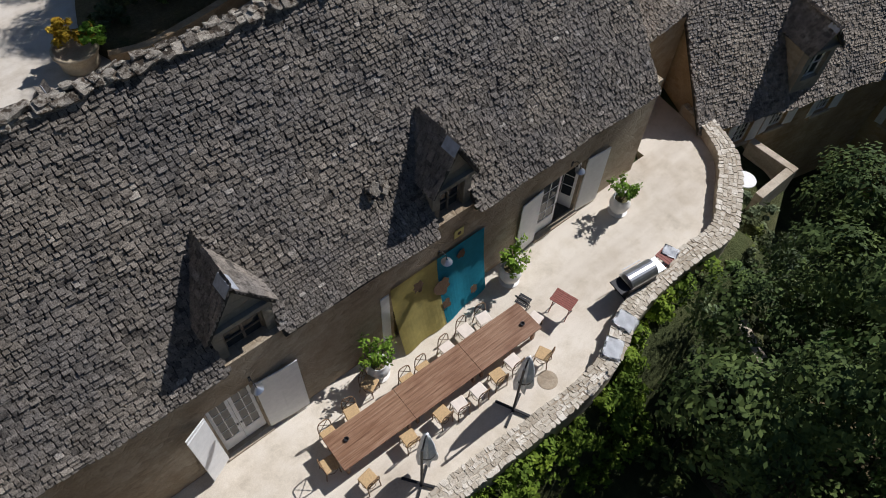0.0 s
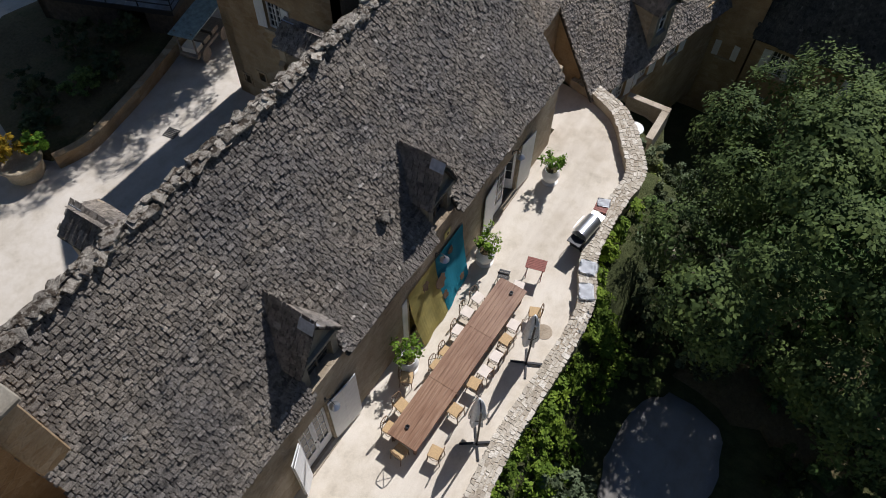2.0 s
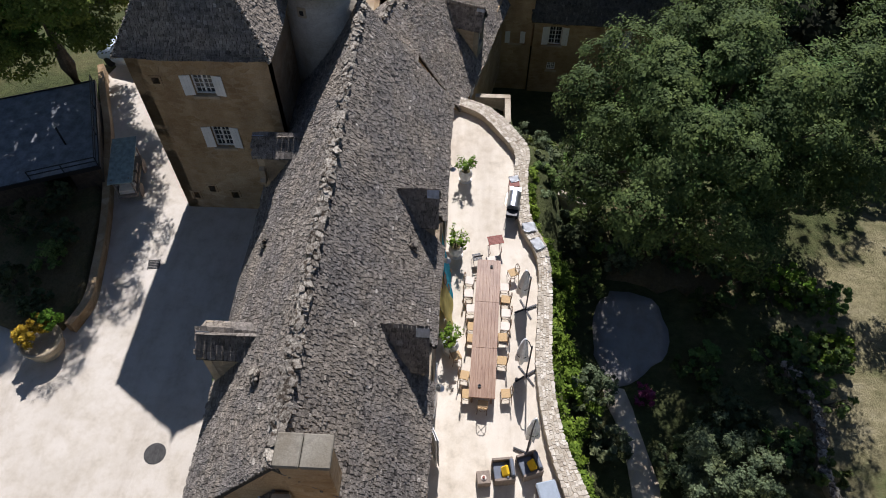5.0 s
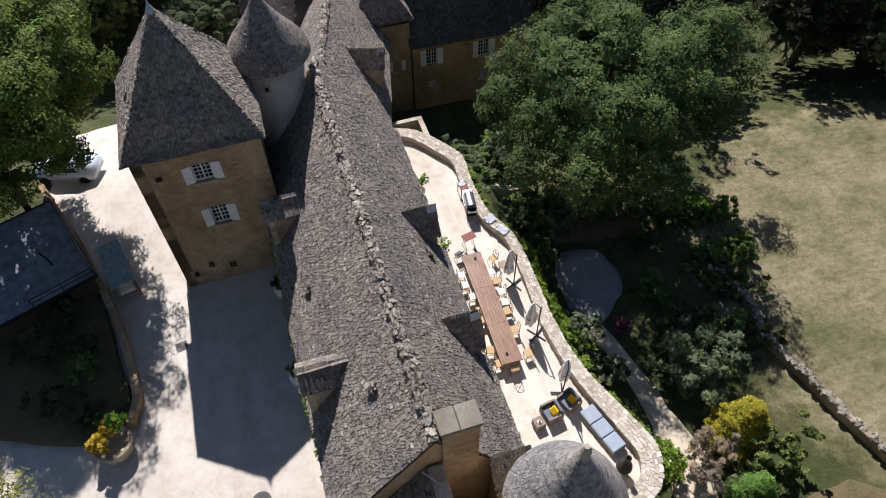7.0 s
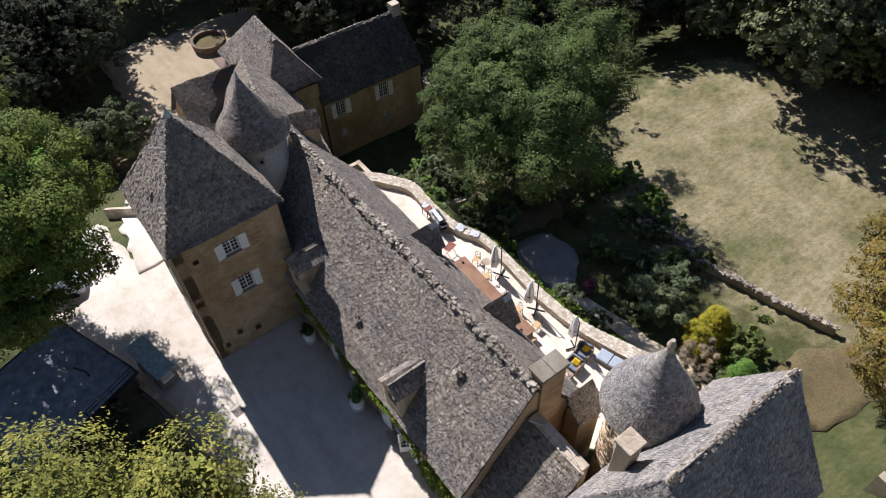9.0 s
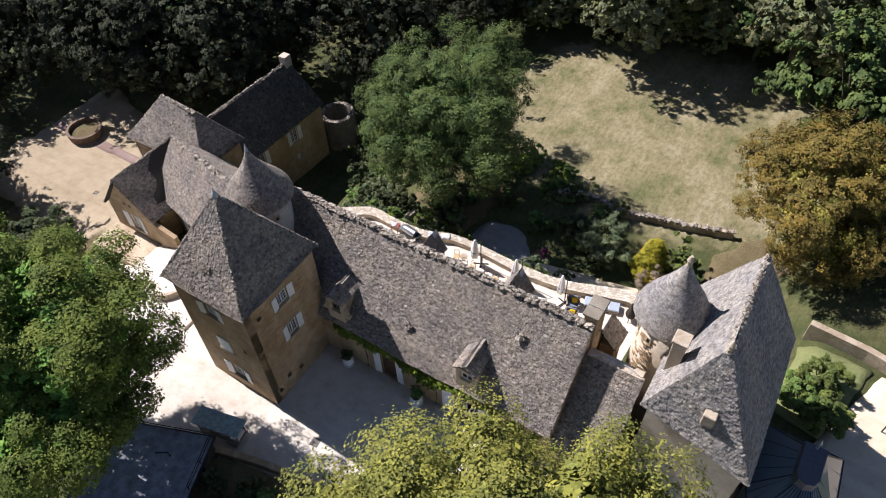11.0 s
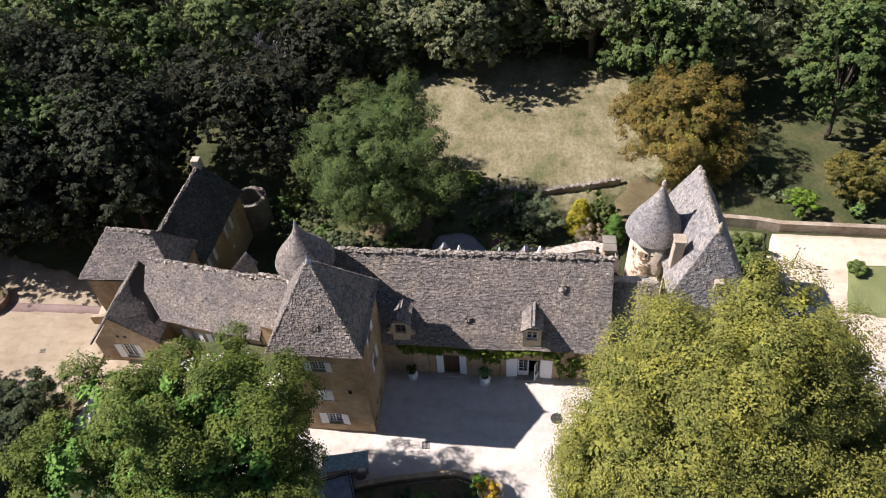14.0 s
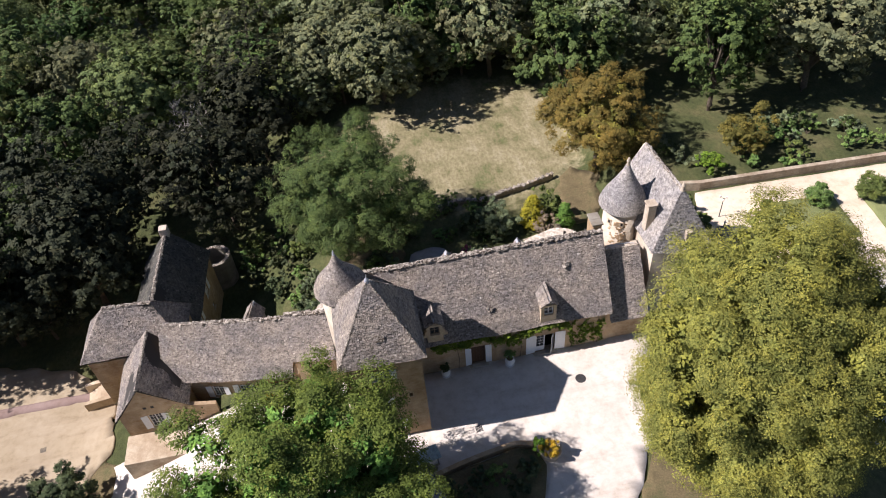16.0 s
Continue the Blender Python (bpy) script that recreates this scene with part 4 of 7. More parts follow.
slope_n = (RZ - EZN) / (RY - EYN)
slope_s = (RZ - EZS) / (EYS - RY)
south = [(RX1, EYS - 0.08, EZS + 0.08 * slope_s), (-4.2, EYS + 0.08, EZS - 0.08 * slope_s), (-4.1, RY, RZ), (RX1, RY, RZ)]
north = [(-4.1, EYN, EZN), (RX1 - 0.05, EYN, EZN), (RX1, RY, RZ), (-4.1, RY, RZ)]
DORMS = ((3.88, 0.65), (9.95, 0.74))
DY = 12.05
dz = EZS + (EYS - DY) * slope_s
deck = [south[0]]
for dx, dw in DORMS[::-1]:
    deck += [(dx + dw, EYS, EZS), (dx + dw, DY, dz), (dx - dw, DY, dz), (dx - dw, EYS, EZS)]
bm = B()
roof_slab(bm, deck + south[1:], 0.14)
roof_s = part("roof", bm, M_DECK, house, "terrace slope of thick stone slates")
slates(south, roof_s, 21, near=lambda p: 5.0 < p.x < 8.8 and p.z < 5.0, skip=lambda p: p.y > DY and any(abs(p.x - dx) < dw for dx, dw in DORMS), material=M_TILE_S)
bm = B()
roof_slab(bm, north, 0.14)
roof_n = part("roof", bm, M_DECK, house, "courtyard slope of thick stone slates")
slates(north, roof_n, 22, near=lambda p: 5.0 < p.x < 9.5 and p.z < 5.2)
ridge_stones((-4.1, RY, RZ + 0.02), (RX1, RY, RZ + 0.02), roof_s, 0.42, 4)

dormer(house, 3.88, 12.38, 1, 3.42, 0.82, 1.25, 1.33, slope_s, seed=31, eave=EZS + 0.34 * slope_s)
dormer(house, 9.95, 12.38, 1, 3.40, 1.0, 1.25, 1.33, slope_s, seed=41, eave=EZS + 0.34 * slope_s)
dormer(house, 10.52, 5.05, -1, 4.72, 0.75, 0.95, 0.52, slope_n, M_ASHLAR, scroll=False, seed=51, eave=EZN + 0.13 * slope_n)
dormer(house, 1.57, 5.05, -1, 4.85, 0.75, 0.95, 0.5, slope_n, M_ASHLAR, scroll=True, seed=61, eave=EZN + 0.13 * slope_n)

bm = B()
box(bm, 15.1, 9.1, 5.5, 15.8, 10.4, 9.42, None, 0.03)
stack = part("chimney", bm, M_WALL, house, "broad chimney stub on the gable")
bm = B()
box(bm, 15.0, 9.02, 9.424, 15.9, 9.7, 9.58, None, 0.03)
box(bm, 15.0, 9.72, 9.424, 15.9, 10.48, 9.57, None, 0.03)
part("cap", bm, M_DORM, stack)

# ---- square tower ----
tower = thing("square_tower", "three-storey ochre stone tower with a steep slate pyramid roof", "tower")
TX0, TX1, TY0, TY1, TE = -5.2, 0.06, 0.06, 5.7, 9.22
bm = B()
wall_panel(bm, (TX0, TY0), (TX1, TY0), -0.4, TE, 0.5, [(2.12, 3.0, 7.3, 8.35), (2.0, 3.0, 3.95, 5.2), (2.12, 3.12, 1.0, 2.3), (4.05, 4.3, 4.85, 5.25)])
part("wall", bm, M_WALL, tower)
bm = B()
wall_panel(bm, (TX1, TY0 + 0.004), (TX1, TY1), -0.4, TE, 0.5, [(2.37, 3.22, 7.25, 8.3), (2.45, 3.25, 4.27, 5.5), (0.78, 1.08, 7.8, 8.1), (1.35, 1.65, 1.25, 1.65), (0.42, 0.75, 0.75, 1.15), (2.35, 2.68, 0.85, 1.25)])
part("wall", bm, M_WALL, tower)
bm = B()
wall_panel(bm, (TX1 - 0.004, TY1), (TX0, TY1), -0.4, TE, 0.5)
wall_panel(bm, (TX0, TY1 - 0.004), (TX0, TY0 + 0.504), -0.4, TE, 0.5)
part("wall", bm, M_WALL, tower)
APEX = (-2.6, 2.88, 14.4)
troof = hipped(tower, -5.52, 0.38, -0.14, 5.9, 9.29, [APEX], 71)
for k, c in enumerate(((-5.52, -0.14, 9.32), (0.38, -0.14, 9.32), (0.38, 5.9, 9.32), (-5.52, 5.9, 9.32))):
    hip_stones(c, APEX, troof, 80 + k, 0.2)
bm = B()
lathe(bm, [(0.18, 14.25), (0.14, 14.45), (0.06, 14.6), (0.015, 14.9)], 10, pose(APEX[0], APEX[1], 0))
part("finial", bm, M_LEAD, troof)
window(tower, (-2.64, TY0, 7.3), 0, 0.88, 1.05, 2, 4)
window(tower, (-2.7, TY0, 3.95), 0, 1.0, 1.25, 2, 4, closed=True)
window(tower, (-2.58, TY0, 1.0), 0, 1.0, 1.3, 2, 4)
window(tower, (TX1, 2.859, 7.25), 90, 0.85, 1.05, 2, 4)
window(tower, (TX1, 2.914, 4.27), 90, 0.8, 1.23, 2, 4)
for y, z, w, h in ((0.99, 7.8, .3, .3), (1.56, 1.25, .3, .4), (0.65, 0.75, .33, .4), (2.58, 0.85, .33, .4)):
    dark_hole(tower, (TX1, y, z), 90, w, h, material=M_WALL)
dark_hole(tower, (TX0 + 4.175, TY0, 4.85), 0, 0.25, 0.4)

# ---- stair turret ----
turret = thing("stair_turret", "round stair turret with a bell-shaped slate cone", "turret")
SC = (-4.65, 7.0)
bm = B()
lathe(bm, [(1.62, 1.5), (1.6, 10.2)], 36, pose(*SC, 0))
smooth(part("wall", bm, M_RENDER, turret))
sprof = [(1.97, 9.95), (1.84, 10.35), (1.55, 10.8), (1.15, 11.3), (0.78, 11.8), (0.45, 12.3), (0.22, 12.8), (0.09, 13.15)]
bm = B()
lathe(bm, [(r - 0.03, z) for r, z in sprof], 36, pose(*SC, 0))
tr = smooth(part("roof", bm, M_DECK, turret))
cone_slates(SC, sprof, tr, 91, 0.085)
bm = B()
lathe(bm, [(0.13, 13.05), (0.09, 13.25), (0.07, 13.4), (0.01, 13.68)], 8, pose(*SC, 0))
part("finial", bm, M_LEAD, tr)
for a in (-18, -52):
    M = pose(*SC, 9.0, 0, 0, a) @ pose(1.6, 0, 0)
    bm = B()
    box(bm, -0.05, -0.2, -0.2, 0.04, 0.2, 0.28, M, 0.02)
    s = part("lookout", bm, M_ASHLAR, turret)
    bm = B()
    box(bm, 0.041, -0.09, -0.08, 0.047, 0.09, 0.14, M)
    part("opening", bm, M_DARK, s)

# ---- gatehouse wing ----
wing = thing("gatehouse_wing", "low ochre gatehouse wing with a mossy slate roof", "house")
g0, g1 = Vector((-9.6, 9.7)), Vector((-20.3, 12.3))
gd = (g1 - g0).normalized()
gn = Vector((gd.y, -gd.x)) * (-1 if gd.x < 0 else 1)
gn = Vector((-abs(gd.y), -abs(gd.x))).normalized()


def gpt(u, v, z):
    """A point of the wing: u along the ridge from the house end, v towards the court."""
    p = g0 + gd * u + gn * v
    return (p.x, p.y, z)


GL = (g1 - g0).length


def gz(u):
    return 4.75 - 1.1 * u / GL


HW = 2.95
fs = [gpt(GL + 0.1, HW, gz(GL) - 4.1), gpt(-0.2, HW, gz(0) - 4.1), gpt(-0.2, 0, gz(0)), gpt(GL + 0.1, 0, gz(GL))]
HB = 3.75
bs = [gpt(-1.0, -HB, gz(-1) - 4.1 * HB / HW), gpt(GL + 0.1, -HB, gz(GL) - 4.1 * HB / HW), gpt(GL + 0.1, 0, gz(GL)), gpt(-1.0, 0, gz(-1))]
bm = B()
roof_slab(bm, fs)
roof_slab(bm, bs)
wr = part("roof", bm, M_DECK, wing)
slates(fs, wr, 101, near=lambda p: p.x > -13, limit=200)
slates(bs, wr, 102)
ridge_stones(gpt(0, 0, gz(0)), gpt(GL, 0, gz(GL)), wr, 0.36, 103)
bm = B()
a, b = gpt(GL, HW - 0.3, 0), gpt(0, HW - 0.3, 0)
wall_panel(bm, a[:2], b[:2], -6.5, 0.1, 0.5, [(GL - 2.2, GL - 1.2, -2.6, -0.4), (GL - 4.9, GL - 3.9, -2.3, -0.8), (GL - 7.3, GL - 6.3, -2.6, -1.1)])
part("wall", bm, M_WALL, wing)
wdir = math.degrees(math.atan2(b[1] - a[1], b[0] - a[0]))
for u, z, h in ((4.4, -2.3, 1.5), (6.8, -2.6, 1.5)):
    c = gpt(u, HW - 0.3, z)
    window(wing, c, wdir, 1.0, h, 2, 4)
c = gpt(1.7, HW - 0.45, -2.6)
bm = B()
box(bm, -0.5, 0, 0, 0.5, 0.06, 2.2, pose(*c, 0, 0, wdir))
part("door", bm, plain("red_brown_door", (0.28, 0.08, 0.045), 0.6), wing, "red-brown boarded door")
bm = B()
solid(bm, [gpt(-0.6, -HW + 0.3, -4.5), gpt(-0.6, HW - 0.3, -4.5), gpt(-0.1, HW - 0.3, -4.5), gpt(-0.1, -HW + 0.3, -4.5)], [gpt(-0.6, -HW + 0.3, 0.7), gpt(-0.6, HW - 0.3, 0.7), gpt(-0.1, HW - 0.3, 0.7), gpt(-0.1, -HW + 0.3, 0.7)])
gable(bm, gpt(-0.6, HW - 0.3, 0.7), gpt(-0.6, -HW + 0.3, 0.7), gpt(-0.6, 0, gz(0) - 0.15), 0.4)
bmesh.ops.recalc_face_normals(bm, faces=bm.faces[:])
part("gable_wall", bm, M_WALL, wing)
wd = dormer(wing, 0.0, HB - 0.3, 1, 1.05, 0.9, 1.2, 0.9, 1.39, M_DORM, scroll=False, seed=64, eave=0.0)
wp = gpt(4.3, 0, 0)
wd.matrix_basis = pose(wp[0], wp[1], gz(4.3) - 5.15, 0, 0, math.degrees(math.atan2(-gd.y, -gd.x)))
bm = B()
a, b = gpt(-0.5, -HB + 0.35, 0), gpt(GL, -HB + 0.35, 0)
WIN_B = ((2.0, 0.9, -2.45), (3.9, 0.9, -2.3), (6.6, 0.9, -2.5))
wall_panel(bm, a[:2], b[:2], -7.5, -0.7, 0.5, [(u + 0.5 - w / 2, u + 0.5 + w / 2, z, z + 1.35) for u, w, z in WIN_B])
part("wall", bm, M_WALL, wing, "garden wall of the wing")
bdir = math.degrees(math.atan2(b[1] - a[1], b[0] - a[0]))
for u, w, z in WIN_B:
    window(wing, gpt(u, -HB + 0.35, z), bdir, w, 1.35, 2, 4)
bm = B()
solid(bm, [gpt(GL - 0.1, HW - 0.4, -7), gpt(GL - 0.1, -HW + 0.4, -7), gpt(GL - 0.6, -HW + 0.4, -7), gpt(GL - 0.6, HW - 0.4, -7)][::-1], [gpt(GL - 0.1, HW - 0.4, -0.5), gpt(GL - 0.1, -HW + 0.4, -0.5), gpt(GL - 0.6, -HW + 0.4, -0.5), gpt(GL - 0.6, HW - 0.4, -0.5)][::-1])
gable(bm, gpt(GL - 0.1, -HW + 0.3, -0.5), gpt(GL - 0.1, HW - 0.3, -0.5), gpt(GL - 0.1, 0, gz(GL) - 0.2), 0.4)
bmesh.ops.recalc_face_normals(bm, faces=bm.faces[:])
part("gable_wall", bm, M_WALL, wing)

# the small roof over the passage between the wing and the tower
passage = thing("gate_passage", "arched ochre stone gateway under a patched slate roof", "gateway")
ps = [(-9.75, 6.55, 3.0), (-6.3, 5.8, 3.2), (-6.2, 8.7, 5.6), (-9.7, 9.5, 5.3)]
pb = [(-5.1, 10.85, 3.1), (-8.8, 10.85, 3.7), (-9.7, 9.5, 5.3), (-6.2, 8.7, 5.6)]
bm = B()
roof_slab(bm, ps)
roof_slab(bm, pb)
pr = part("roof", bm, M_DECK, passage)
slates(ps, pr, 111)
slates(pb, pr, 112)
ridge_stones((-9.7, 9.5, 5.4), (-6.2, 8.7, 5.7), pr, 0.36, 113)
bm = B()
wall_panel(bm, (-9.5, 6.6), (-6.0, 5.95), -3.0, 3.1, 0.6, [(1.0, 2.6, -3.0, 2.45)])
wall_panel(bm, (-5.45, 10.7), (-8.45, 10.7), -4.0, 3.2, 0.45, [(0.25, 1.05, TZ, 1.7)])
part("wall", bm, M_WALL, passage)
bm = B()
pts = [(1.8 + 0.8 * math.cos(math.pi * i / 10), 1.85 + 0.7 * math.sin(math.pi * i / 10)) for i in range(11)]
M = pose(-9.5, 6.6, 0, 0, 0, math.degrees(math.atan2(-0.65, 3.5)))
for k in range(10):
    (u0, v0), (u1, v1) = pts[k], pts[k + 1]
    c = Vector((1.8, 0, 1.85))
    o0, o1 = Vector((u0, 0, v0)), Vector((u1, 0, v1))
    e0, e1 = c + (o0 - c) * 1.32, c + (o1 - c) * 1.32
    solid(bm, [M @ Vector((p.x, -0.05, p.z)) for p in (o0, o1, e1, e0)], [M @ Vector((p.x, 0.3, p.z)) for p in (o0, o1, e1, e0)])
bmesh.ops.recalc_face_normals(bm, faces=bm.faces[:])
part("arch", bm, M_ASHLAR, passage)

# cross wing with its ridge towards the court
cross = thing("cross_wing", "small cross wing with a steep shaded slate slope", "house")
ca = Vector((-21.85, 13.0, 2.5))
cf = Vector((-22.11, 7.1, 2.34))
cs = [(-18.85, 7.1, -0.62), (-18.85, 12.4, -0.62), tuple(ca), tuple(cf)]
cw = [(-25.2, 13.3, -1.45), (-25.05, 7.1, -1.35), tuple(cf), tuple(ca)]
bm = B()
roof_slab(bm, cs)
roof_slab(bm, cw)
cr = part("roof", bm, M_DECK, cross)
slates(cs, cr, 121)
slates(cw, cr, 122)
ridge_stones(ca, cf, cr, 0.22, 123)
bm = B()
wall_panel(bm, (-24.7, 7.35), (-19.1, 7.35), -8.6, -1.3, 0.5, [(2.15, 3.25, -3.2, -1.42)])
wall_panel(bm, (-19.1, 7.354), (-19.1, 10.4), -8.0, -0.8, 0.5)
wall_panel(bm, (-25.0, 13.3), (-24.7, 7.9), -8.8, -1.5, 0.5)
front = [(-24.7, -1.296), (-19.1, -1.296), (-19.1, -0.62), (-22.11, 2.1)]
solid(bm, [(x, 7.35, z) for x, z in front], [(x, 7.8, z) for x, z in front])
bmesh.ops.recalc_face_normals(bm, faces=bm.faces[:])
part("wall", bm, M_WALL, cross)
window(cross, (-22.0, 7.35, -3.2), 0, 1.1, 1.78, 2, 4)
for x in (-22.4, -21.8):
    bm = B()
    box(bm, x - 0.13, 7.335, -0.55, x + 0.13, 7.36, -0.27, None, 0.01)
    part("vent_opening", bm, M_DARK, cross)
bm = B()
solid(bm, [(-19.09, 7.1, -8), (-16.9, 7.1, -8), (-16.9, 7.45, -8), (-19.09, 7.45, -8)], [(-19.09, 7.1, -0.75), (-16.9, 7.1, -1.25), (-16.9, 7.45, -1.25), (-19.09, 7.45, -0.75)])
tagged(link_mesh("yard_wall", bm, M_WALL), "short ochre rubble wall beside the cross wing", "wall", "", "structure")
bm = B()
box(bm, -24.9, 4.6, -8, -19.3, 7.32, -3.75, None, 0.02)
tagged(link_mesh("raised_platform", bm, M_ASHLAR), "pale stone platform under the cross wing window", "platform", "", "structure")

# far block and long range
block = thing("gate_pavilion", "square stone pavilion with hipped slate roof beside the gate", "house")
br = hipped(block, -28.4, -19.4, 13.1, 17.95, -0.25, [(-25.7, 16.0, 3.1), (-21.7, 15.8, 3.05)], 131)
ridge_stones((-25.7, 16.0, 3.15), (-21.7, 15.8, 3.1), br, 0.34, 135)
bm = B()
wall_panel(bm, (-28.0, 13.3), (-19.8, 13.3), -9.5, -0.7, 0.5)
wall_panel(bm, (-19.8, 13.304), (-19.8, 17.7), -10.5, -0.7, 0.5)
wall_panel(bm, (-19.804, 17.7), (-28.0, 17.7), -10.5, -0.7, 0.5)
wall_panel(bm, (-28.0, 17.696), (-28.0, 13.804), -9.5, -0.7, 0.5)
part("wall", bm, M_WALL, block)
for y, z, h in ((16.55, -4.85, 1.0),):
    window(block, (-19.8, y, z), 90, 0.7, h, 2, 3)

RU0, RU1 = 1.5, 5.75
rng = thing("long_range", "long stone outbuilding with dark shaded slate roof", "house")
ra, rb = (-22.5, 17.4, 1.15), (-22.2, 27.3, 0.95)
e_s = [(-19.3, 17.6, -2.75), (-18.9, 27.6, -2.8), rb, ra]
w_s = [(-25.4, 27.6, -2.8), (-25.8, 17.6, -2.75), ra, rb]
bm = B()
roof_slab(bm, e_s)
roof_slab(bm, w_s)
lr = part("roof", bm, M_DECK, rng)
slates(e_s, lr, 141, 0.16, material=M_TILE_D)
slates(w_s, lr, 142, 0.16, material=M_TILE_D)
ridge_stones(ra, rb, lr, 0.34, 143)
bm = B()
wall_panel(bm, (-19.65, 17.8), (-19.2, 27.4), -12, -2.65, 0.5, [(RU0 - 0.45, RU0 + 0.45, -4.75, -3.25), (RU1 - 0.45, RU1 + 0.45, -4.75, -3.25), (RU0 - 0.3, RU0 + 0.3, -6.95, -6.25), (RU1 - 0.3, RU1 + 0.3, -6.95, -6.25)])
wall_panel(bm, (-19.204, 27.4), (-25.1, 27.4), -12, -2.8, 0.5)
wall_panel(bm, (-25.1, 27.396), (-25.5, 17.8), -12, -2.8, 0.5)
gable(bm, (-19.3, 27.4, -2.8), (-25.1, 27.4, -2.8), (-22.2, 27.4, 0.75), 0.5)
part("wall", bm, M_WALL, rng)
rdir = math.degrees(math.atan2(9.6, 0.45))
for u, z, w, h, sh in ((RU0, -4.75, .9, 1.5, True), (RU1, -4.75, .9, 1.5, True), (RU0, -6.95, .6, .7, False), (RU1, -6.95, .6, .7, False)):
    window(rng, (-19.65 + 0.45 * u / 9.61, 17.8 + 9.6 * u / 9.61, z), rdir, w, h, 2, 4, shutters=sh)
bm = B()
box(bm, -22.6, 26.7, 0.3, -21.8, 27.5, 1.75, None, 0.03)
part("chimney", bm, M_COPING, rng)

tank = thing("ruined_round_tower", "roofless round stone tower beside the outbuilding", "tower")
bm = B()
lathe(bm, [(1.75, -12), (1.7, -5.5), (1.25, -5.45), (1.25, -8.4)], 28, pose(-19.3, 29.6, 0), cap=False)
# Darker grey stone here: the trees' shade is put into the wall colour.
part("wall", bm, M_DORM, tank)
ridge_r = 24
for k in range(ridge_r):
    a = 2 * math.pi * k / ridge_r
    ob = link_mesh("coping_stone", rock_mesh(k % 6), None, tank)
    ob.matrix_basis = pose(-19.3 + 1.48 * math.cos(a), 29.6 + 1.48 * math.sin(a), -5.4, 0, 0, math.degrees(a) + 90) @ Matrix.Diagonal((0.42, 0.5, 0.22, 1))

# ---- south pavilion with its round tower ----
pav = thing("garden_pavilion", "tall pavilion with grey stone-slate hipped roof", "house")
PA, PB = (21.85, 8.9, 11.85), (21.8, 15.7, 11.3)
PFL, PFR, PBR, PBL = (19.3, 7.1, 7.4), (25.1, 6.7, 5.7), (24.85, 16.4, 5.3), (19.3, 16.0, 6.85)
p_faces = [[PFL, PFR, PA], [PFR, PBR, PB, PA], [PBL, PFL, PA, PB]]
bm = B()
for f in p_faces:
    roof_slab(bm, f, 0.1)
p_roof = part("roof", bm, M_DECK, pav)
for k, f in enumerate(p_faces):
    slates(f, p_roof, 151 + k, 0.125, material=M_TILE_G, lift=0.04)
ridge_stones(PA, PB, p_roof, 0.3, 155)
for k, c in enumerate((PFL, PFR)):
    hip_stones(c, PA, p_roof, 160 + k, 0.17)
bm = B()
solid(bm, [(19.6, 7.4, -4.8), (24.8, 7.0, -4.8), (24.55, 16.1, -4.8), (19.6, 15.75, -4.8)], [(19.6, 7.4, 7.55), (24.8, 7.0, 5.9), (24.55, 16.1, 5.5), (19.6, 15.75, 7.0)])
gable(bm, (24.55, 15.75, 5.5), (19.6, 15.75, 6.9), (21.8, 15.75, 11.05), -0.4)
bmesh.ops.recalc_face_normals(bm, faces=bm.faces[:])
part("wall", bm, M_RENDER, pav)
bm = B()
box(bm, 19.5, 9.15, 7.2, 20.15, 9.85, 10.3, None, 0.03)
ch = part("chimney", bm, M_RENDER, pav, "pale rendered chimney stack")
bm = B()
box(bm, 19.42, 9.07, 10.304, 20.23, 9.93, 10.46, None, 0.03)
part("cap", bm, M_COPING, ch)
bm = B()
lathe(bm, [(0.2, 11.75), (0.12, 12.05), (0.16, 12.2), (0.03, 12.55)], 10, pose(21.85, 8.9, 0))
part("finial", bm, M_COPING, p_roof)
bm = B()
box(bm, 22.0, 7.2, 7.9, 22.6, 8.4, 8.75, None, 0.04)
part("roof_vent", bm, M_COPING, p_roof, "small stone roof vent")

rtow = thing("round_tower", "pale round tower with a flared stone-slate cone", "tower")
RC = (18.72, 12.15)
bm = B()
lathe(bm, [(1.52, -4.5), (1.48, 8.8)], 40, pose(*RC, 0))
smooth(part("wall", bm, M_RENDER, rtow))
rprof = [(1.93, 8.6), (1.80, 9.05), (1.50, 9.7), (1.08, 10.4), (0.70, 11.1), (0.38, 11.75), (0.12, 12.4)]
bm = B()
lathe(bm, [(r - 0.03, z) for r, z in rprof], 40, pose(*RC, 0))
rr = smooth(part("roof", bm, M_DECK, rtow))
cone_slates(RC, rprof, rr, 171, 0.075, M_TILE_G)
bm = B()
lathe(bm, [(0.17, 12.3), (0.12, 12.55), (0.17, 12.75), (0.08, 13.05)], 10, pose(*RC, 0))
part("finial", bm, M_COPING, rr)
for a in (-110, -150, -60):
    M = pose(*RC, 7.4, 0, 0, a) @ pose(1.5, 0, 0)
    bm = B()
    box(bm, -0.05, -0.18, -0.25, 0.03, 0.18, 0.25, M, 0.02)
    s = part("lookout", bm, M_ASHLAR, rtow)
    bm = B()
    box(bm, 0.031, -0.08, -0.14, 0.037, 0.08, 0.14, M)
    part("opening", bm, M_DARK, s)

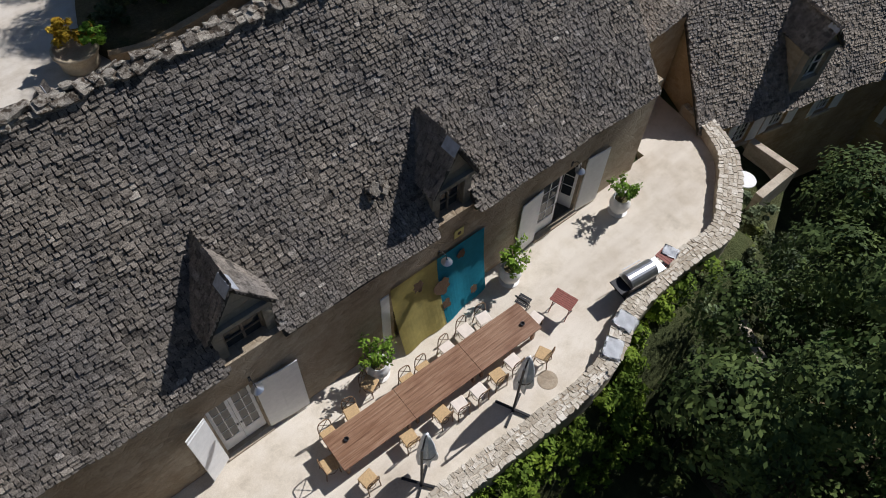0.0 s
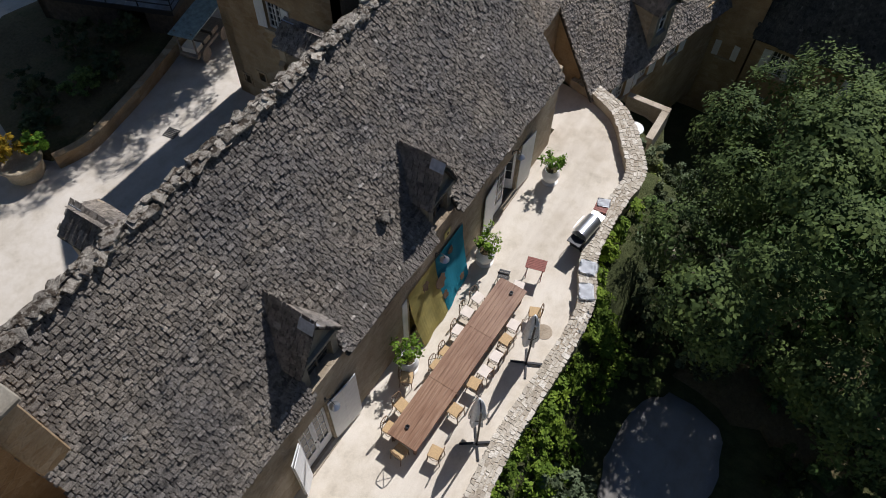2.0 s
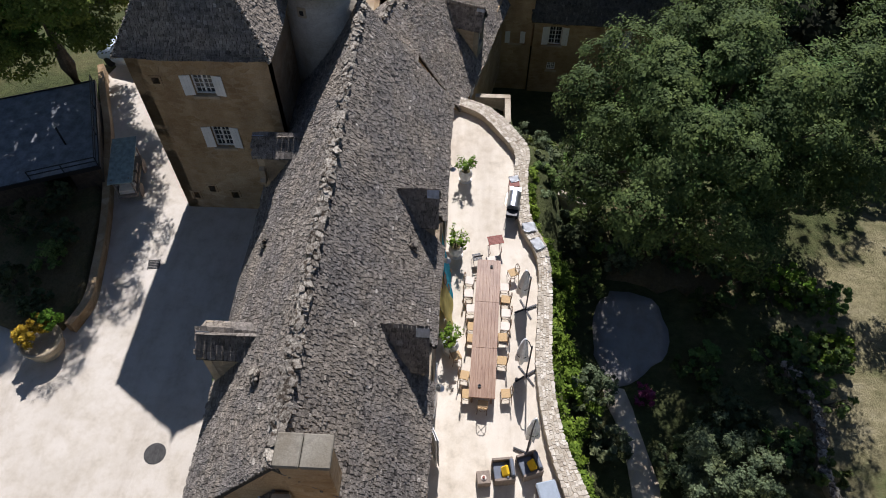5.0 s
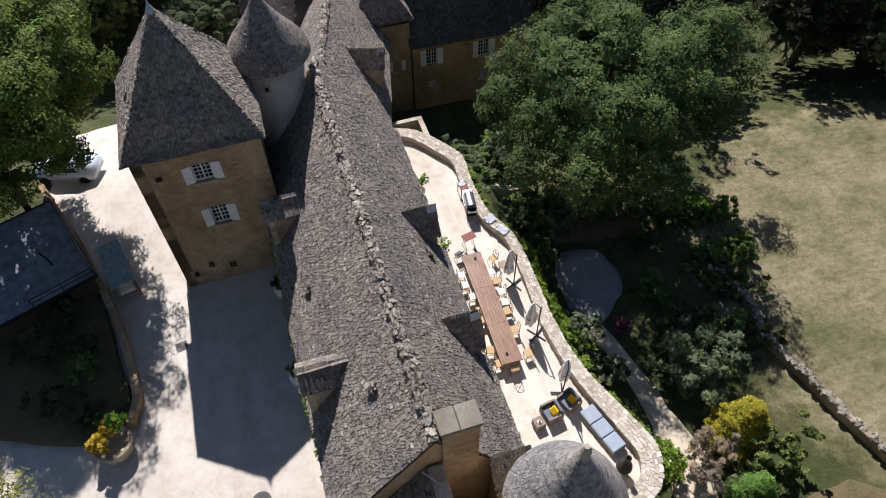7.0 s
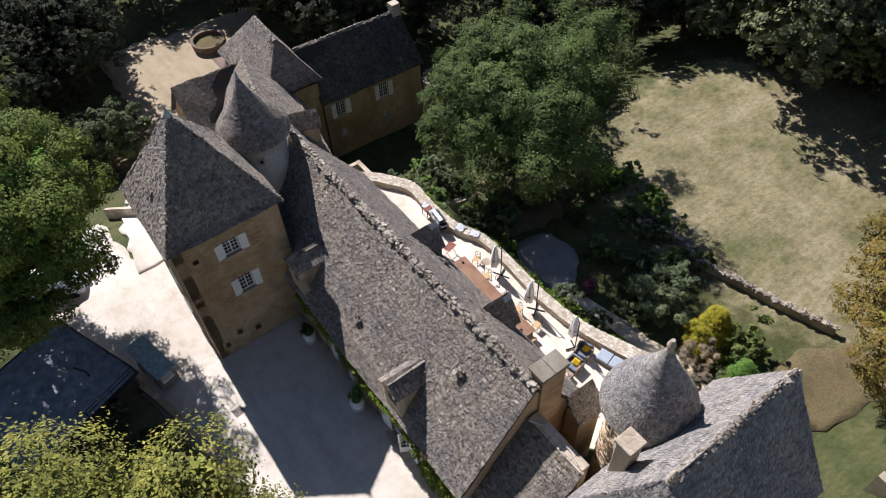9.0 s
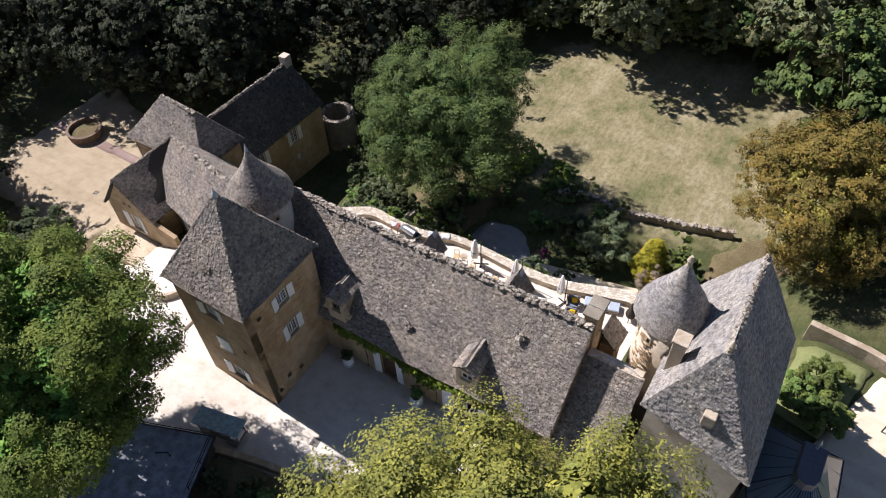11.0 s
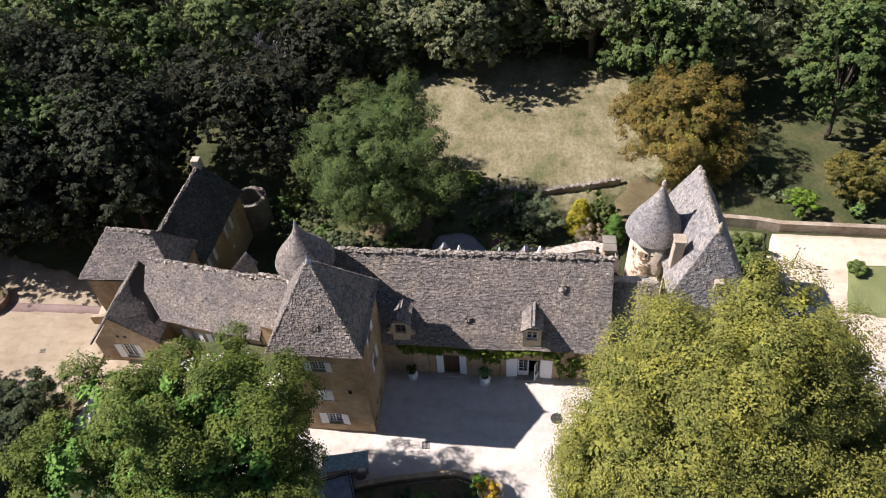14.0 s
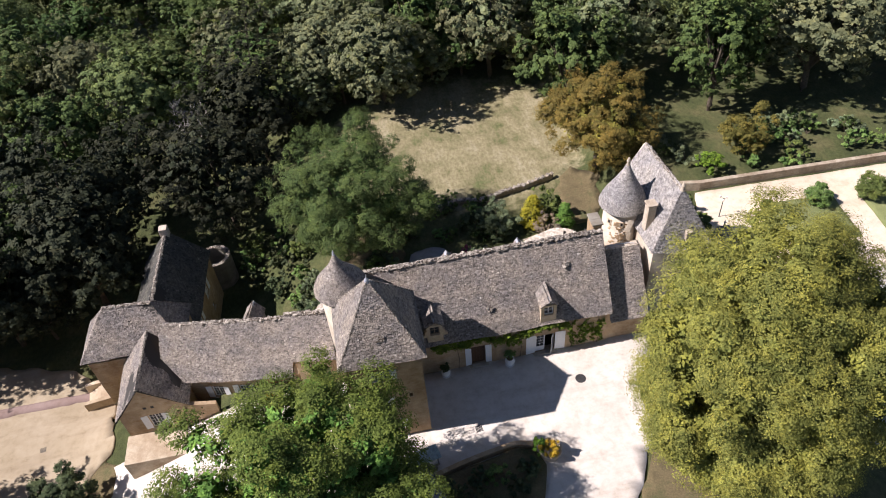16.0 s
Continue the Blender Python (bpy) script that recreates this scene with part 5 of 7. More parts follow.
lnk = thing("link_building", "low slate-roofed link between the house and the pavilion", "house")
ls = [(15.78, 5.0, 2.4), (18.9, 5.0, 2.4), (18.9, 8.6, 7.0), (15.78, 8.6, 7.0)]
bm = B()
roof_slab(bm, ls)
lkr = part("roof", bm, M_DECK, lnk)
slates(ls, lkr, 181)
bm = B()
for k in range(5):
    box(bm, 15.8 + 0.6 * k, 8.55, 6.96, 16.39 + 0.6 * k, 9.08, 7.1 + 0.008 * (k % 3), None, 0.02)
part("coping", bm, M_COPING, lnk, "flat weathered coping slabs")
bm = B()
wall_panel(bm, (18.8, 9.0), (15.7, 9.0), -1, 6.955, 0.4)
part("wall", bm, M_WALL, lnk)
bm = B()
wall_panel(bm, (15.7, 5.3), (18.7, 5.3), -0.5, 2.5, 0.5)
part("wall", bm, M_WALL, lnk)
bm = B()
tube(bm, [(16.02, 8.3, 7.5), (16.6, 8.86, 7.2), (18.0, 8.86, 7.16), (18.5, 8.7, 7.18)], 0.025, 6)
part("pipe", bm, M_LEAD, lnk)
lean = thing("lean_to", "tiny ochre lean-to with a slate roof against the gable", "lean-to")
bm = B()
box(bm, 15.76, 10.95, -0.5, 16.62, 12.3, 5.0, None, 0.02)
part("wall", bm, M_WALL, lean)
lr_ = [(16.78, 10.85, 4.98), (16.78, 12.4, 4.98), (15.76, 12.4, 6.05), (15.76, 10.85, 6.05)]
bm = B()
roof_slab(bm, lr_, 0.08)
lrr = part("roof", bm, M_DECK, lean)
slates(lr_, lrr, 185)
g = random.Random(52)
bm = B()
for k in range(120):
    a, z = g.gauss(-118, 13), g.uniform(2.4, 7.6)
    h, w = g.uniform(0.05, 0.09), g.uniform(0.06, 0.16)
    box(bm, 1.44, -w, -h, 1.508 + g.uniform(0, 0.014), w, h, pose(*RC, z, 0, 0, a), 0.012)
part("bare_rubble", bm, M_WALL, rtow, "ochre rubble where the render has fallen")["kind"] = "stuff"


# ---- trees ----
def stand(x, y):
    return (x, y, land(x, y) - 0.05)


def bush(name, x, y, r, h, seed, material, label, leaves=2600, leaf=0.09, group="", z=None, category="shrub", count=26, rough=0.3):
    """A rounded, uneven shrub with short stems, standing on the land."""
    t = thing(name, label, category, (x, y, land(x, y) - 0.05 if z is None else z), 0, group)
    cl = crown_clumps(r, h * 1.05, 0.0, seed, count, rough)
    bm = B()
    g = random.Random(seed)
    for k in range(5):
        cx, cy, cz, q = cl[k]
        tube(bm, [(g.uniform(-.1, .1), g.uniform(-.1, .1), -0.1), (cx * 0.5, cy * 0.5, max(0.1, cz * 0.5)), (cx * 0.9, cy * 0.9, max(0.2, cz))], [0.05, 0.03, 0.01], 5)
    part("stem", bm, M_BARK, t)
    leaf_cloud("foliage", cl, leaves // count, leaf, seed, material, t)
    return t


def conifer(name, x, y, r, h, seed, material, label, leaves, leaf):
    """A dense upright conifer: sprays stacked in a narrowing cone round a stem."""
    t = thing(name, label, "conifer", (x, y, land(x, y) - 0.05))
    g = random.Random(seed)
    cl = []
    for i in range(150):
        u = g.random() ** 1.3
        a, q = g.uniform(0, 6.28), r * (1 - u) ** 0.7 * g.uniform(0.72, 1.0) * min(1.0, 0.6 + 2.2 * u)
        cl.append((q * math.cos(a), q * math.sin(a), 0.25 + (h - 0.45) * u, r * g.uniform(0.16, 0.26)))
    bm = B()
    tube(bm, [(0, 0, -0.2), (0.03, 0, h * 0.5), (0, 0, h * 0.92)], [0.12, 0.08, 0.02], 7)
    part("trunk", bm, M_BARK, t)
    leaf_cloud("foliage", cl, leaves // 150, leaf, seed, material, t, dome=0.4)
    return t


tree("lime_tree", stand(18.6, -9.1), 7.1, 23.3, 2.2, 201, L_LIME, "tall broad lime tree turning yellow-green", 430000, 0.058, trunk=0.45, count=300, rough=0.22, dome=0.3, heart=0.36, shell=0.86, fill=2.6, deep=0.88)
tree("chestnut_tree", stand(-7.7, -8.0), 7.2, 13.4, 3.6, 202, L_CHEST, "broad green chestnut tree shading the courtyard", 170000, 0.085, trunk=0.4, count=115, rough=0.5, dome=0.3, heart=0.2, shell=0.72, fill=2.0, deep=0.8)
tree("walnut_tree", stand(-4.5, 25.7), 7.0, 13.7, 1.6, 203, L_WALN, "large spreading walnut tree below the terrace", 130000, 0.085, trunk=0.42, count=130, rough=0.5, dome=0.4, heart=0.12, shell=0.72)
tree("rusty_oak", stand(23.8, 31.0), 5.8, 12.6, 1.0, 204, L_RUST, "oak turning rusty brown at the meadow edge", 70000, 0.09, trunk=0.3, count=110, rough=0.3, dome=0.6, shell=0.8)
woods = [
    tree("woodland_tree", stand(-31, 36), 6.2, 14.5, 1.5, 211, L_WOODA, "dense woodland tree with near-black shade-coloured leaves", 17000, 0.17, "woodland", dome=0.9, heart=0.45, count=120, rough=0.4),
    tree("woodland_tree", stand(-16, 66), 6.2, 13.5, 1.0, 212, L_WOODB, "broad grey-green woodland tree", 18000, 0.17, "woodland", dome=0.9, heart=0.45, count=120, rough=0.4),
    tree("woodland_tree", stand(22, 62), 6.9, 15.0, 1.5, 213, L_WOODC, "broad green woodland tree", 19000, 0.17, "woodland", dome=0.9, heart=0.45, count=130, rough=0.4),
    tree("woodland_tree", stand(-38, 52), 5.0, 13.5, 1.0, 214, L_WALN, "narrow deep green woodland tree", 15000, 0.16, "woodland", dome=0.9, heart=0.45, count=90, rough=0.5),
]
rw = random.Random(77)
spots = [(-31, 36), (-16, 66), (22, 62), (-38, 52)]
for ring in range(3600):
    x, y = rw.uniform(-66, 70), rw.uniform(18, 104)
    meadow = -12.5 < x < 23 and 27 < y < 51.5 + 0.15 * x
    near = (-29.5 < x < 30 and y < 32) or (x >= 22 and y < 33.5) or (-28.8 < x < -15 and y < 33) or (x < -28 and y < 23.5)
    clearing = math.hypot((x + 34) / 18, (y - 80) / 6.5) < 1 or math.hypot((x + 14) / 5, (y - 88) / 10) < 1
    sparse = math.hypot(x + 22.3, y - 53) < 6.5 or (-26 < x < -17 and 44 < y < 54)
    if meadow or near or clearing or sparse or math.hypot(x + 3.8, y - 26) < 11 or math.hypot(x - 23.5, y - 31) < 9:
        continue
    if any(math.hypot(x - a, y - b) < 7.2 for a, b in spots):
        continue
    spots.append((x, y))
for x, y in spots[4:]:
    # Western trees mostly get the leaves with shade in their colour.
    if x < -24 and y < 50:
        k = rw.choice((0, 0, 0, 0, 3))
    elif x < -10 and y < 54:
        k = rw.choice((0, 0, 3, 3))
    elif x < -10:
        k = rw.choice((3, 3, 1, 2, 2))
    else:
        k = rw.choice((1, 2, 2, 1, 3))
    s = rw.uniform(0.78, 1.22)
    o = copy_thing(woods[k], pose(*stand(x, y), 0, 0, rw.uniform(0, 360)))
    o.scale = (s * rw.uniform(0.9, 1.15), s * rw.uniform(0.9, 1.15), s)
# Deep green chosen to put the shade over this tree into its leaves.
tree("acacia_tree", stand(-29.5, 1.6), 3.0, 6.0, 0.8, 218, L_DEEP, "bushy dark green tree beside the ramp", 30000, 0.10, trunk=0.25, count=70)
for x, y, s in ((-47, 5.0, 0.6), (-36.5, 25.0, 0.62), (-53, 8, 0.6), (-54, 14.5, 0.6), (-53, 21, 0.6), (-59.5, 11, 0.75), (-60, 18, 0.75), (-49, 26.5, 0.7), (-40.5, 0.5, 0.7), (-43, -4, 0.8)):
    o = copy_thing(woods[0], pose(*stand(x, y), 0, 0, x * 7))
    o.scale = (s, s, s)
for i in range(9):
    x = -11 + 4.1 * i
    o = copy_thing(woods[(2, 1, 3, 2)[i % 4]], pose(*stand(x, 54.6 + 0.15 * x + rw.uniform(-.8, .8)), 0, 0, i * 71))
    s = rw.uniform(0.55, 0.78)
    o.scale = (s * 1.15, s * 1.15, s)
rb_ = random.Random(31)
for k in range(26):
    x, y = rb_.uniform(-72, -30), rb_.uniform(-32, 5)
    if x > -40 and y > -4:
        continue
    o = copy_thing(woods[rb_.randrange(3)], pose(*stand(x, y), 0, 0, rb_.uniform(0, 360)))
    s = rb_.uniform(0.6, 0.9)
    o.scale = (s, s, s)

M_DEADB = plain("pale_dead_bark", (0.33, 0.31, 0.29), 0.9)
# bare grey tree among the woods
dead = thing("bare_tree", "leafless pale grey tree among green crowns", "tree", stand(-22.3, 53.0))
bm = B()
g = random.Random(8)
tube(bm, [(0, 0, -0.3), (0.1, 0, 4), (0.2, 0.1, 8)], [0.34, 0.25, 0.1], 8)
part("trunk", bm, M_DEADB, dead)
bm = B()
for k in range(26):
    a, z = g.uniform(0, 6.28), g.uniform(2.5, 7.5)
    L_ = g.uniform(2.8, 5.6) * (1.1 - z / 11)
    e = Vector((L_ * math.cos(a), L_ * math.sin(a), z + L_ * 0.9))
    m_ = Vector((L_ * 0.45 * math.cos(a), L_ * 0.45 * math.sin(a), z + L_ * 0.35))
    tube(bm, [(0.1, 0, z), m_, e], [0.13, 0.085, 0.03], 5)
    for q in range(6):
        f = g.uniform(0.3, 1.0)
        s0 = m_.lerp(e, f)
        tube(bm, [s0, s0 + Vector((g.uniform(-.9, .9), g.uniform(-.9, .9), g.uniform(0.4, 1.2)))], [0.05, 0.016], 4)
part("branchwork", bm, M_DEADB, dead)

# ---- garden below the terrace ----
hedge = thing("creeper_bank", "bright green creeper bank below the parapet", "hedge", (0, 0, 0))
g = random.Random(14)
cl = []
for k in range(330):
    x = g.uniform(-3.8, 16.4)
    i = min(range(len(outer)), key=lambda q: abs(outer[q][0] - x) + (9 if outer[q][0] < -5 else 0))
    oy = outer[i][1]
    d = g.uniform(0.0, 1.0) ** 1.3
    reach = 1.1 + 0.6 * math.sin(x * 0.9) + (0.9 if 5.5 < x < 9 else 0) + (0.5 if x > 12 else 0)
    cl.append((x, oy + 0.1 + d * reach, -0.75 - d * 2.9 + g.uniform(-.15, .25), g.uniform(0.28, 0.5)))
leaf_cloud("foliage", cl, 95, 0.085, 15, L_BRIGHT, hedge)
bm = B()
for k in range(0, 330, 9):
    x, y, z, r = cl[k]
    tube(bm, [(x, y - 0.2, -4.5), (x, y, z)], [0.03, 0.012], 4)
part("stem", bm, M_BARK, hedge)

g = random.Random(88)
for i in range(17, 34, 2):
    x, y = outer[i]
    dx, dy = x + 3.0, y - 11.0
    q = math.hypot(dx, dy)
    bush("ivy_mound", x + dx / q * g.uniform(0.7, 1.1), y + dy / q * g.uniform(0.7, 1.1), g.uniform(0.7, 1.0), g.uniform(1.3, 1.9), 560 + i, (L_DEEP, L_GREEN, L_GREY)[i // 2 % 3], "dark ivy mound at the foot of the parapet", 2600, 0.07, "ivy at the foot of the parapet", z=-2.7 + g.uniform(-0.2, 0.3), count=26)
bush("olive_shrub", 11.2, 24.6, 2.1, 3.1, 301, L_GREY, "broad silvery olive shrub in the garden", 18000, 0.06, count=60)
bush("blue_shrub", 10.6, 23.2, 1.1, 1.9, 302, L_DEEP, "dark blue-green shrub beside the path", 3500, 0.08)
bush("rosemary_shrub", 8.9, 25.2, 1.8, 2.2, 303, L_DEEP, "dark green rounded shrub beside the path", 5000, 0.09, count=40)
conifer("golden_conifer", 14.9, 24.8, 1.65, 4.1, 304, L_GOLD, "upright golden conifer in the garden", 26000, 0.05)
conifer("clipped_conifer", 18.0, 23.6, 1.25, 3.4, 305, L_CHEST, "dense bright green clipped conifer", 26000, 0.04)
bush("smoke_shrub", 15.9, 22.9, 1.35, 2.9, 306, L_BROWN, "twiggy brown smoke bush", 9000, 0.05, count=40)
bush("laurel_shrub", 16.9, 25.6, 1.6, 3.6, 307, L_GREEN, "glossy green laurel behind the conifers", 6000, 0.1, count=40)
bush("pink_shrub", 7.3, 22.3, 0.55, 1.0, 308, L_PINK, "small magenta flowering shrub", 900, 0.06)
bush("grey_shrub", 7.6, 19.7, 1.25, 2.9, 309, L_GREY, "grey-green shrub against the bank", 4500, 0.075, count=36)
bush("palm_shrub", 9.9, 20.3, 0.8, 1.5, 310, L_GREY, "spiky pale green shrub beside the path", 1400, 0.16, rough=0.4)
bush("lavender_shrub", -7.3, 17.6, 1.5, 3.0, 311, L_GREY, "grey lavender-like shrub below the parapet", 6000, 0.07, count=46)
bush("wild_shrub", -5.2, 20.2, 1.7, 3.4, 312, L_DEEP, "dark wild shrub beside the steps", 5000, 0.1, count=40)
bush("wild_shrub", -1.2, 19.0, 1.3, 2.6, 313, L_DEEP, "dark wild shrub below the terrace", 4000, 0.1, count=36)
g = random.Random(51)
for k in range(30):
    x, y = g.uniform(0.0, 7.0), g.uniform(28.6, 34.0)
    if y > 34.5 - (x - 0.0) * 0.45:
        continue
    bush("bramble_patch", x, y, g.uniform(0.7, 1.2), g.uniform(0.5, 1.1), 320 + k, L_BRIGHT if k % 2 else L_GREEN, "low bright bramble patch at the meadow edge", 900, 0.1, "brambles at the meadow edge", count=14)
for k in range(16):
    x, y = g.uniform(-16, -7.5), g.uniform(19, 36)
    bush("wild_shrub", x, y, g.uniform(1.0, 2.0), g.uniform(1.2, 2.6), 360 + k, L_DEEP if k % 3 else L_GREEN, "wild shrub in the shade of the walnut", 1800, 0.13, "shrubs in the shade", count=22)
for k in range(26):
    x, y = g.uniform(30, 57), g.uniform(23.2, 29) + (3 if k % 3 else 0)
    bush("bank_shrub", x, y, g.uniform(0.7, 1.6), g.uniform(0.8, 2.4), 390 + k, (L_GREEN, L_GREY, L_WALN)[k % 3], "loose shrub on the bank behind the garden wall", 1500, 0.12, "shrubs on the bank", count=18)
for k in range(34):
    x, y = g.uniform(-10.5, 0.5), g.uniform(17.6, 22.5)
    if (x > -4.6 and x < -3.0 and y < 20.6) or (x > -8 and y < 19.6):
        continue
    bush("wild_shrub", x, y, g.uniform(0.7, 1.5), g.uniform(1.0, 2.4), 460 + k, (L_DEEP, L_GREY, L_GREEN)[k % 3], "wild shrub below the terrace in deep shade", 2600, 0.085, "shrubs below the terrace", count=26)
for k in range(26):
    x, y = g.uniform(-1.5, 10.5), g.uniform(24.0, 30.0)
    if math.hypot(x - 3.6, y - 22) < 3.6:
        continue
    bush("fern_patch", x, y, g.uniform(0.7, 1.4), g.uniform(0.5, 1.2), 500 + k, (L_DEEP, L_GREEN, L_WALN)[k % 3], "low dark undergrowth below the walnut tree", 1200, 0.1, "undergrowth below the walnut", count=16)
bush("wild_shrub", -9.3, 17.6, 1.4, 2.1, 540, L_DEEP, "dark wild shrub beside the planter wall", 5200, 0.085, count=40)
bush("bank_shrub", 38.2, 26.2, 2.8, 4.8, 420, L_LIME, "large loose yellow-green shrub behind the garden wall", 22000, 0.075, count=60)
bush("bank_shrub", 33.6, 24.2, 1.5, 2.2, 421, L_BRIGHT, "low bright green shrub behind the garden wall", 7000, 0.07, count=36)
for x, y, r, h in ((27.6, 18.6, 1.7, 2.3), (28.3, 16.0, 1.5, 2.2), (26.6, 17.0, 1.3, 1.9)):
    bush("cherry_laurel", x, y, r, h, int(430 + x * 7), L_GREEN, "dense rounded laurel beside the pavilion", 12000, 0.08, "laurels beside the pavilion", count=46, rough=0.15)
for x, y, r in ((36.3, 17.2, 0.75), (41.3, 16.9, 1.35), (46.6, 16.6, 1.7)):
    bush("topiary_ball", x, y, r, r * 1.5, int(440 + x), L_GREEN, "clipped dark green box ball on the lawn", 22000, 0.05, "topiary on the lawn", count=90, rough=0.04)


# ---- on the terrace ----
M_TEAK = Mat("weathered_teak", 0.42)
_w = M_TEAK.ramp(M_TEAK.noise(2.2, 6, 0.7, (0.35, 9, 9)), [(0.3, (0.15, 0.078, 0.044)), (0.5, (0.25, 0.142, 0.085)), (0.7, (0.36, 0.24, 0.165))])
_w2 = M_TEAK.ramp(M_TEAK.noise(0.9, 3), [(0.35, (0.75, 0.62, 0.55)), (0.65, (1.15, 1.15, 1.15))])
M_TEAK.color(M_TEAK.mix(0.8, _w, _w2, "MULTIPLY")).bump(M_TEAK.noise(6, 5, 0.7, (0.3, 10, 10)), 0.4, 0.01)
M_TEAK = M_TEAK.m
M_CHAIR = plain("bentwood", (0.20, 0.125, 0.07), 0.55, 0, 0.25)
M_RUSH = plain("woven_rush_seat", (0.52, 0.36, 0.19), 0.8, 0, 0.2, 20)
M_PAD = plain("pale_seat_pad", (0.74, 0.66, 0.58), 0.9, 0, 0.08)
M_RED = plain("red_stained_wood", (0.24, 0.075, 0.055), 0.6, 0, 0.25, 12)
M_BLACK = plain("black_metal", (0.025, 0.025, 0.028), 0.45, 0.3)
M_STEEL = plain("brushed_steel", (0.55, 0.57, 0.60), 0.3, 0.9, 0.1)
M_CANVAS = plain("grey_canvas", (0.86, 0.87, 0.87), 0.85, 0, 0.15)
M_TOWEL = plain("pale_towel", (0.78, 0.80, 0.83), 0.95, 0, 0.06)
M_CERAM = plain("white_glazed_jar", (0.74, 0.73, 0.70), 0.45, 0, 0.08)
M_YELLOW = plain("yellow_cushion", (0.75, 0.47, 0.02), 0.9, 0, 0.08)
M_GREYC = plain("slate_grey_cushion", (0.16, 0.18, 0.22), 0.9, 0, 0.12)
M_BLUEC = plain("blue_grey_cushion", (0.33, 0.38, 0.44), 0.9, 0, 0.1)
M_WOOD = plain("greyed_hardwood", (0.26, 0.21, 0.17), 0.75, 0, 0.25, 9)
M_CAST = plain("rusty_cast_iron", (0.045, 0.038, 0.034), 0.7, 0.3, 0.3)

TROT = -2.0
table = thing("dining_table", "very long weathered teak dining table in three sections", "table", (6.14, 14.64, TZ), TROT)
for k, (a, b) in enumerate(((-3.42, -1.145), (-1.138, 1.138), (1.145, 3.42))):
    n = 7
    for i in range(n):
        bm = B()
        y0, y1 = -0.535 + 1.07 * i / n, -0.535 + 1.07 * (i + 1) / n
        box(bm, a, y0 + 0.0012, 0.665, b, y1 - 0.0012, 0.72, None, 0.004)
        part("board", bm, M_TEAK, table)
    bm = B()
    box(bm, a + 0.12, -0.42, 0.56, b - 0.12, 0.42, 0.662)
    part("apron", bm, M_TEAK, table)
    for x in (a + 0.14, b - 0.14):
        for y in (-0.40, 0.40):
            bm = B()
            box(bm, x - 0.045, y - 0.045, 0, x + 0.045, y + 0.045, 0.56, None, 0.006)
            part("leg", bm, M_TEAK, table)


def dining_chair(at, rz, seat_mat, label):
    t = thing("dining_chair", label, "chair", at, rz, "chairs round the dining table")
    bm = B()
    box(bm, -0.21, -0.2, 0.44, 0.21, 0.21, 0.475, None, 0.02)
    part("seat", bm, seat_mat, t)
    for x in (-0.19, 0.19):
        bm = B()
        tube(bm, [(x, -0.19, 0), (x * 0.95, -0.17, 0.44)], 0.017, 6)
        part("leg", bm, M_CHAIR, t)
        bm = B()
        tube(bm, [(x * 1.05, 0.24, 0), (x, 0.19, 0.44)], 0.017, 6)
        part("leg", bm, M_CHAIR, t)
    bm = B()
    arc = [(0.20 * math.cos(a) * (1.0), 0.2 + 0.06 * math.sin(a), 0.44 + 0.44 * min(1, 1.35 * math.sin(a)) ** 0.6 if math.sin(a) > 0 else 0.44) for a in [math.pi * i / 10 for i in range(11)]]
    tube(bm, arc, 0.016, 6)
    part("back_frame", bm, M_CHAIR, t)
    for s in (-1, 1):
        bm = B()
        tube(bm, [(s * 0.18, 0.2, 0.48), (0, 0.235, 0.66), (-s * 0.15, 0.25, 0.84)], 0.011, 5)
        part("cross_brace", bm, M_CHAIR, t)
    for z in (0.2,):
        bm = B()
        tube(bm, [(0.19 * math.cos(a), 0.2 * math.sin(a), z) for a in [2 * math.pi * i / 10 for i in range(11)]], 0.009, 5)
        part("stretcher", bm, M_CHAIR, t)
    return t


c_pad = dining_chair((4.42, 13.86, TZ), 180, M_PAD, "bentwood cross-back chair with a pale seat pad")
c_rush = dining_chair((7.58, 13.42, TZ), 205, M_RUSH, "bentwood cross-back chair with a woven rush seat")
for src, x, y, a in ((c_pad, 3.73, 13.88, 172), (c_pad, 5.2, 13.98, 184), (c_rush, 6.7, 14.05, 178), (c_rush, 6.12, 14.06, 181), (c_rush, 8.46, 13.79, 170), (c_rush, 9.29, 13.93, 182),
                     (c_pad, 4.02, 15.47, 3), (c_rush, 4.66, 15.52, -4), (c_pad, 5.38, 15.53, 2), (c_pad, 6.05, 15.49, -3), (c_rush, 6.6, 15.39, 5), (c_rush, 7.71, 15.35, -2), (c_rush, 9.2, 15.52, 8),
                     (c_rush, 9.74, 14.58, -94), (c_rush, 3.19, 15.86, 25)):
    copy_thing(src, pose(x, y, TZ, 0, 0, a + TROT))


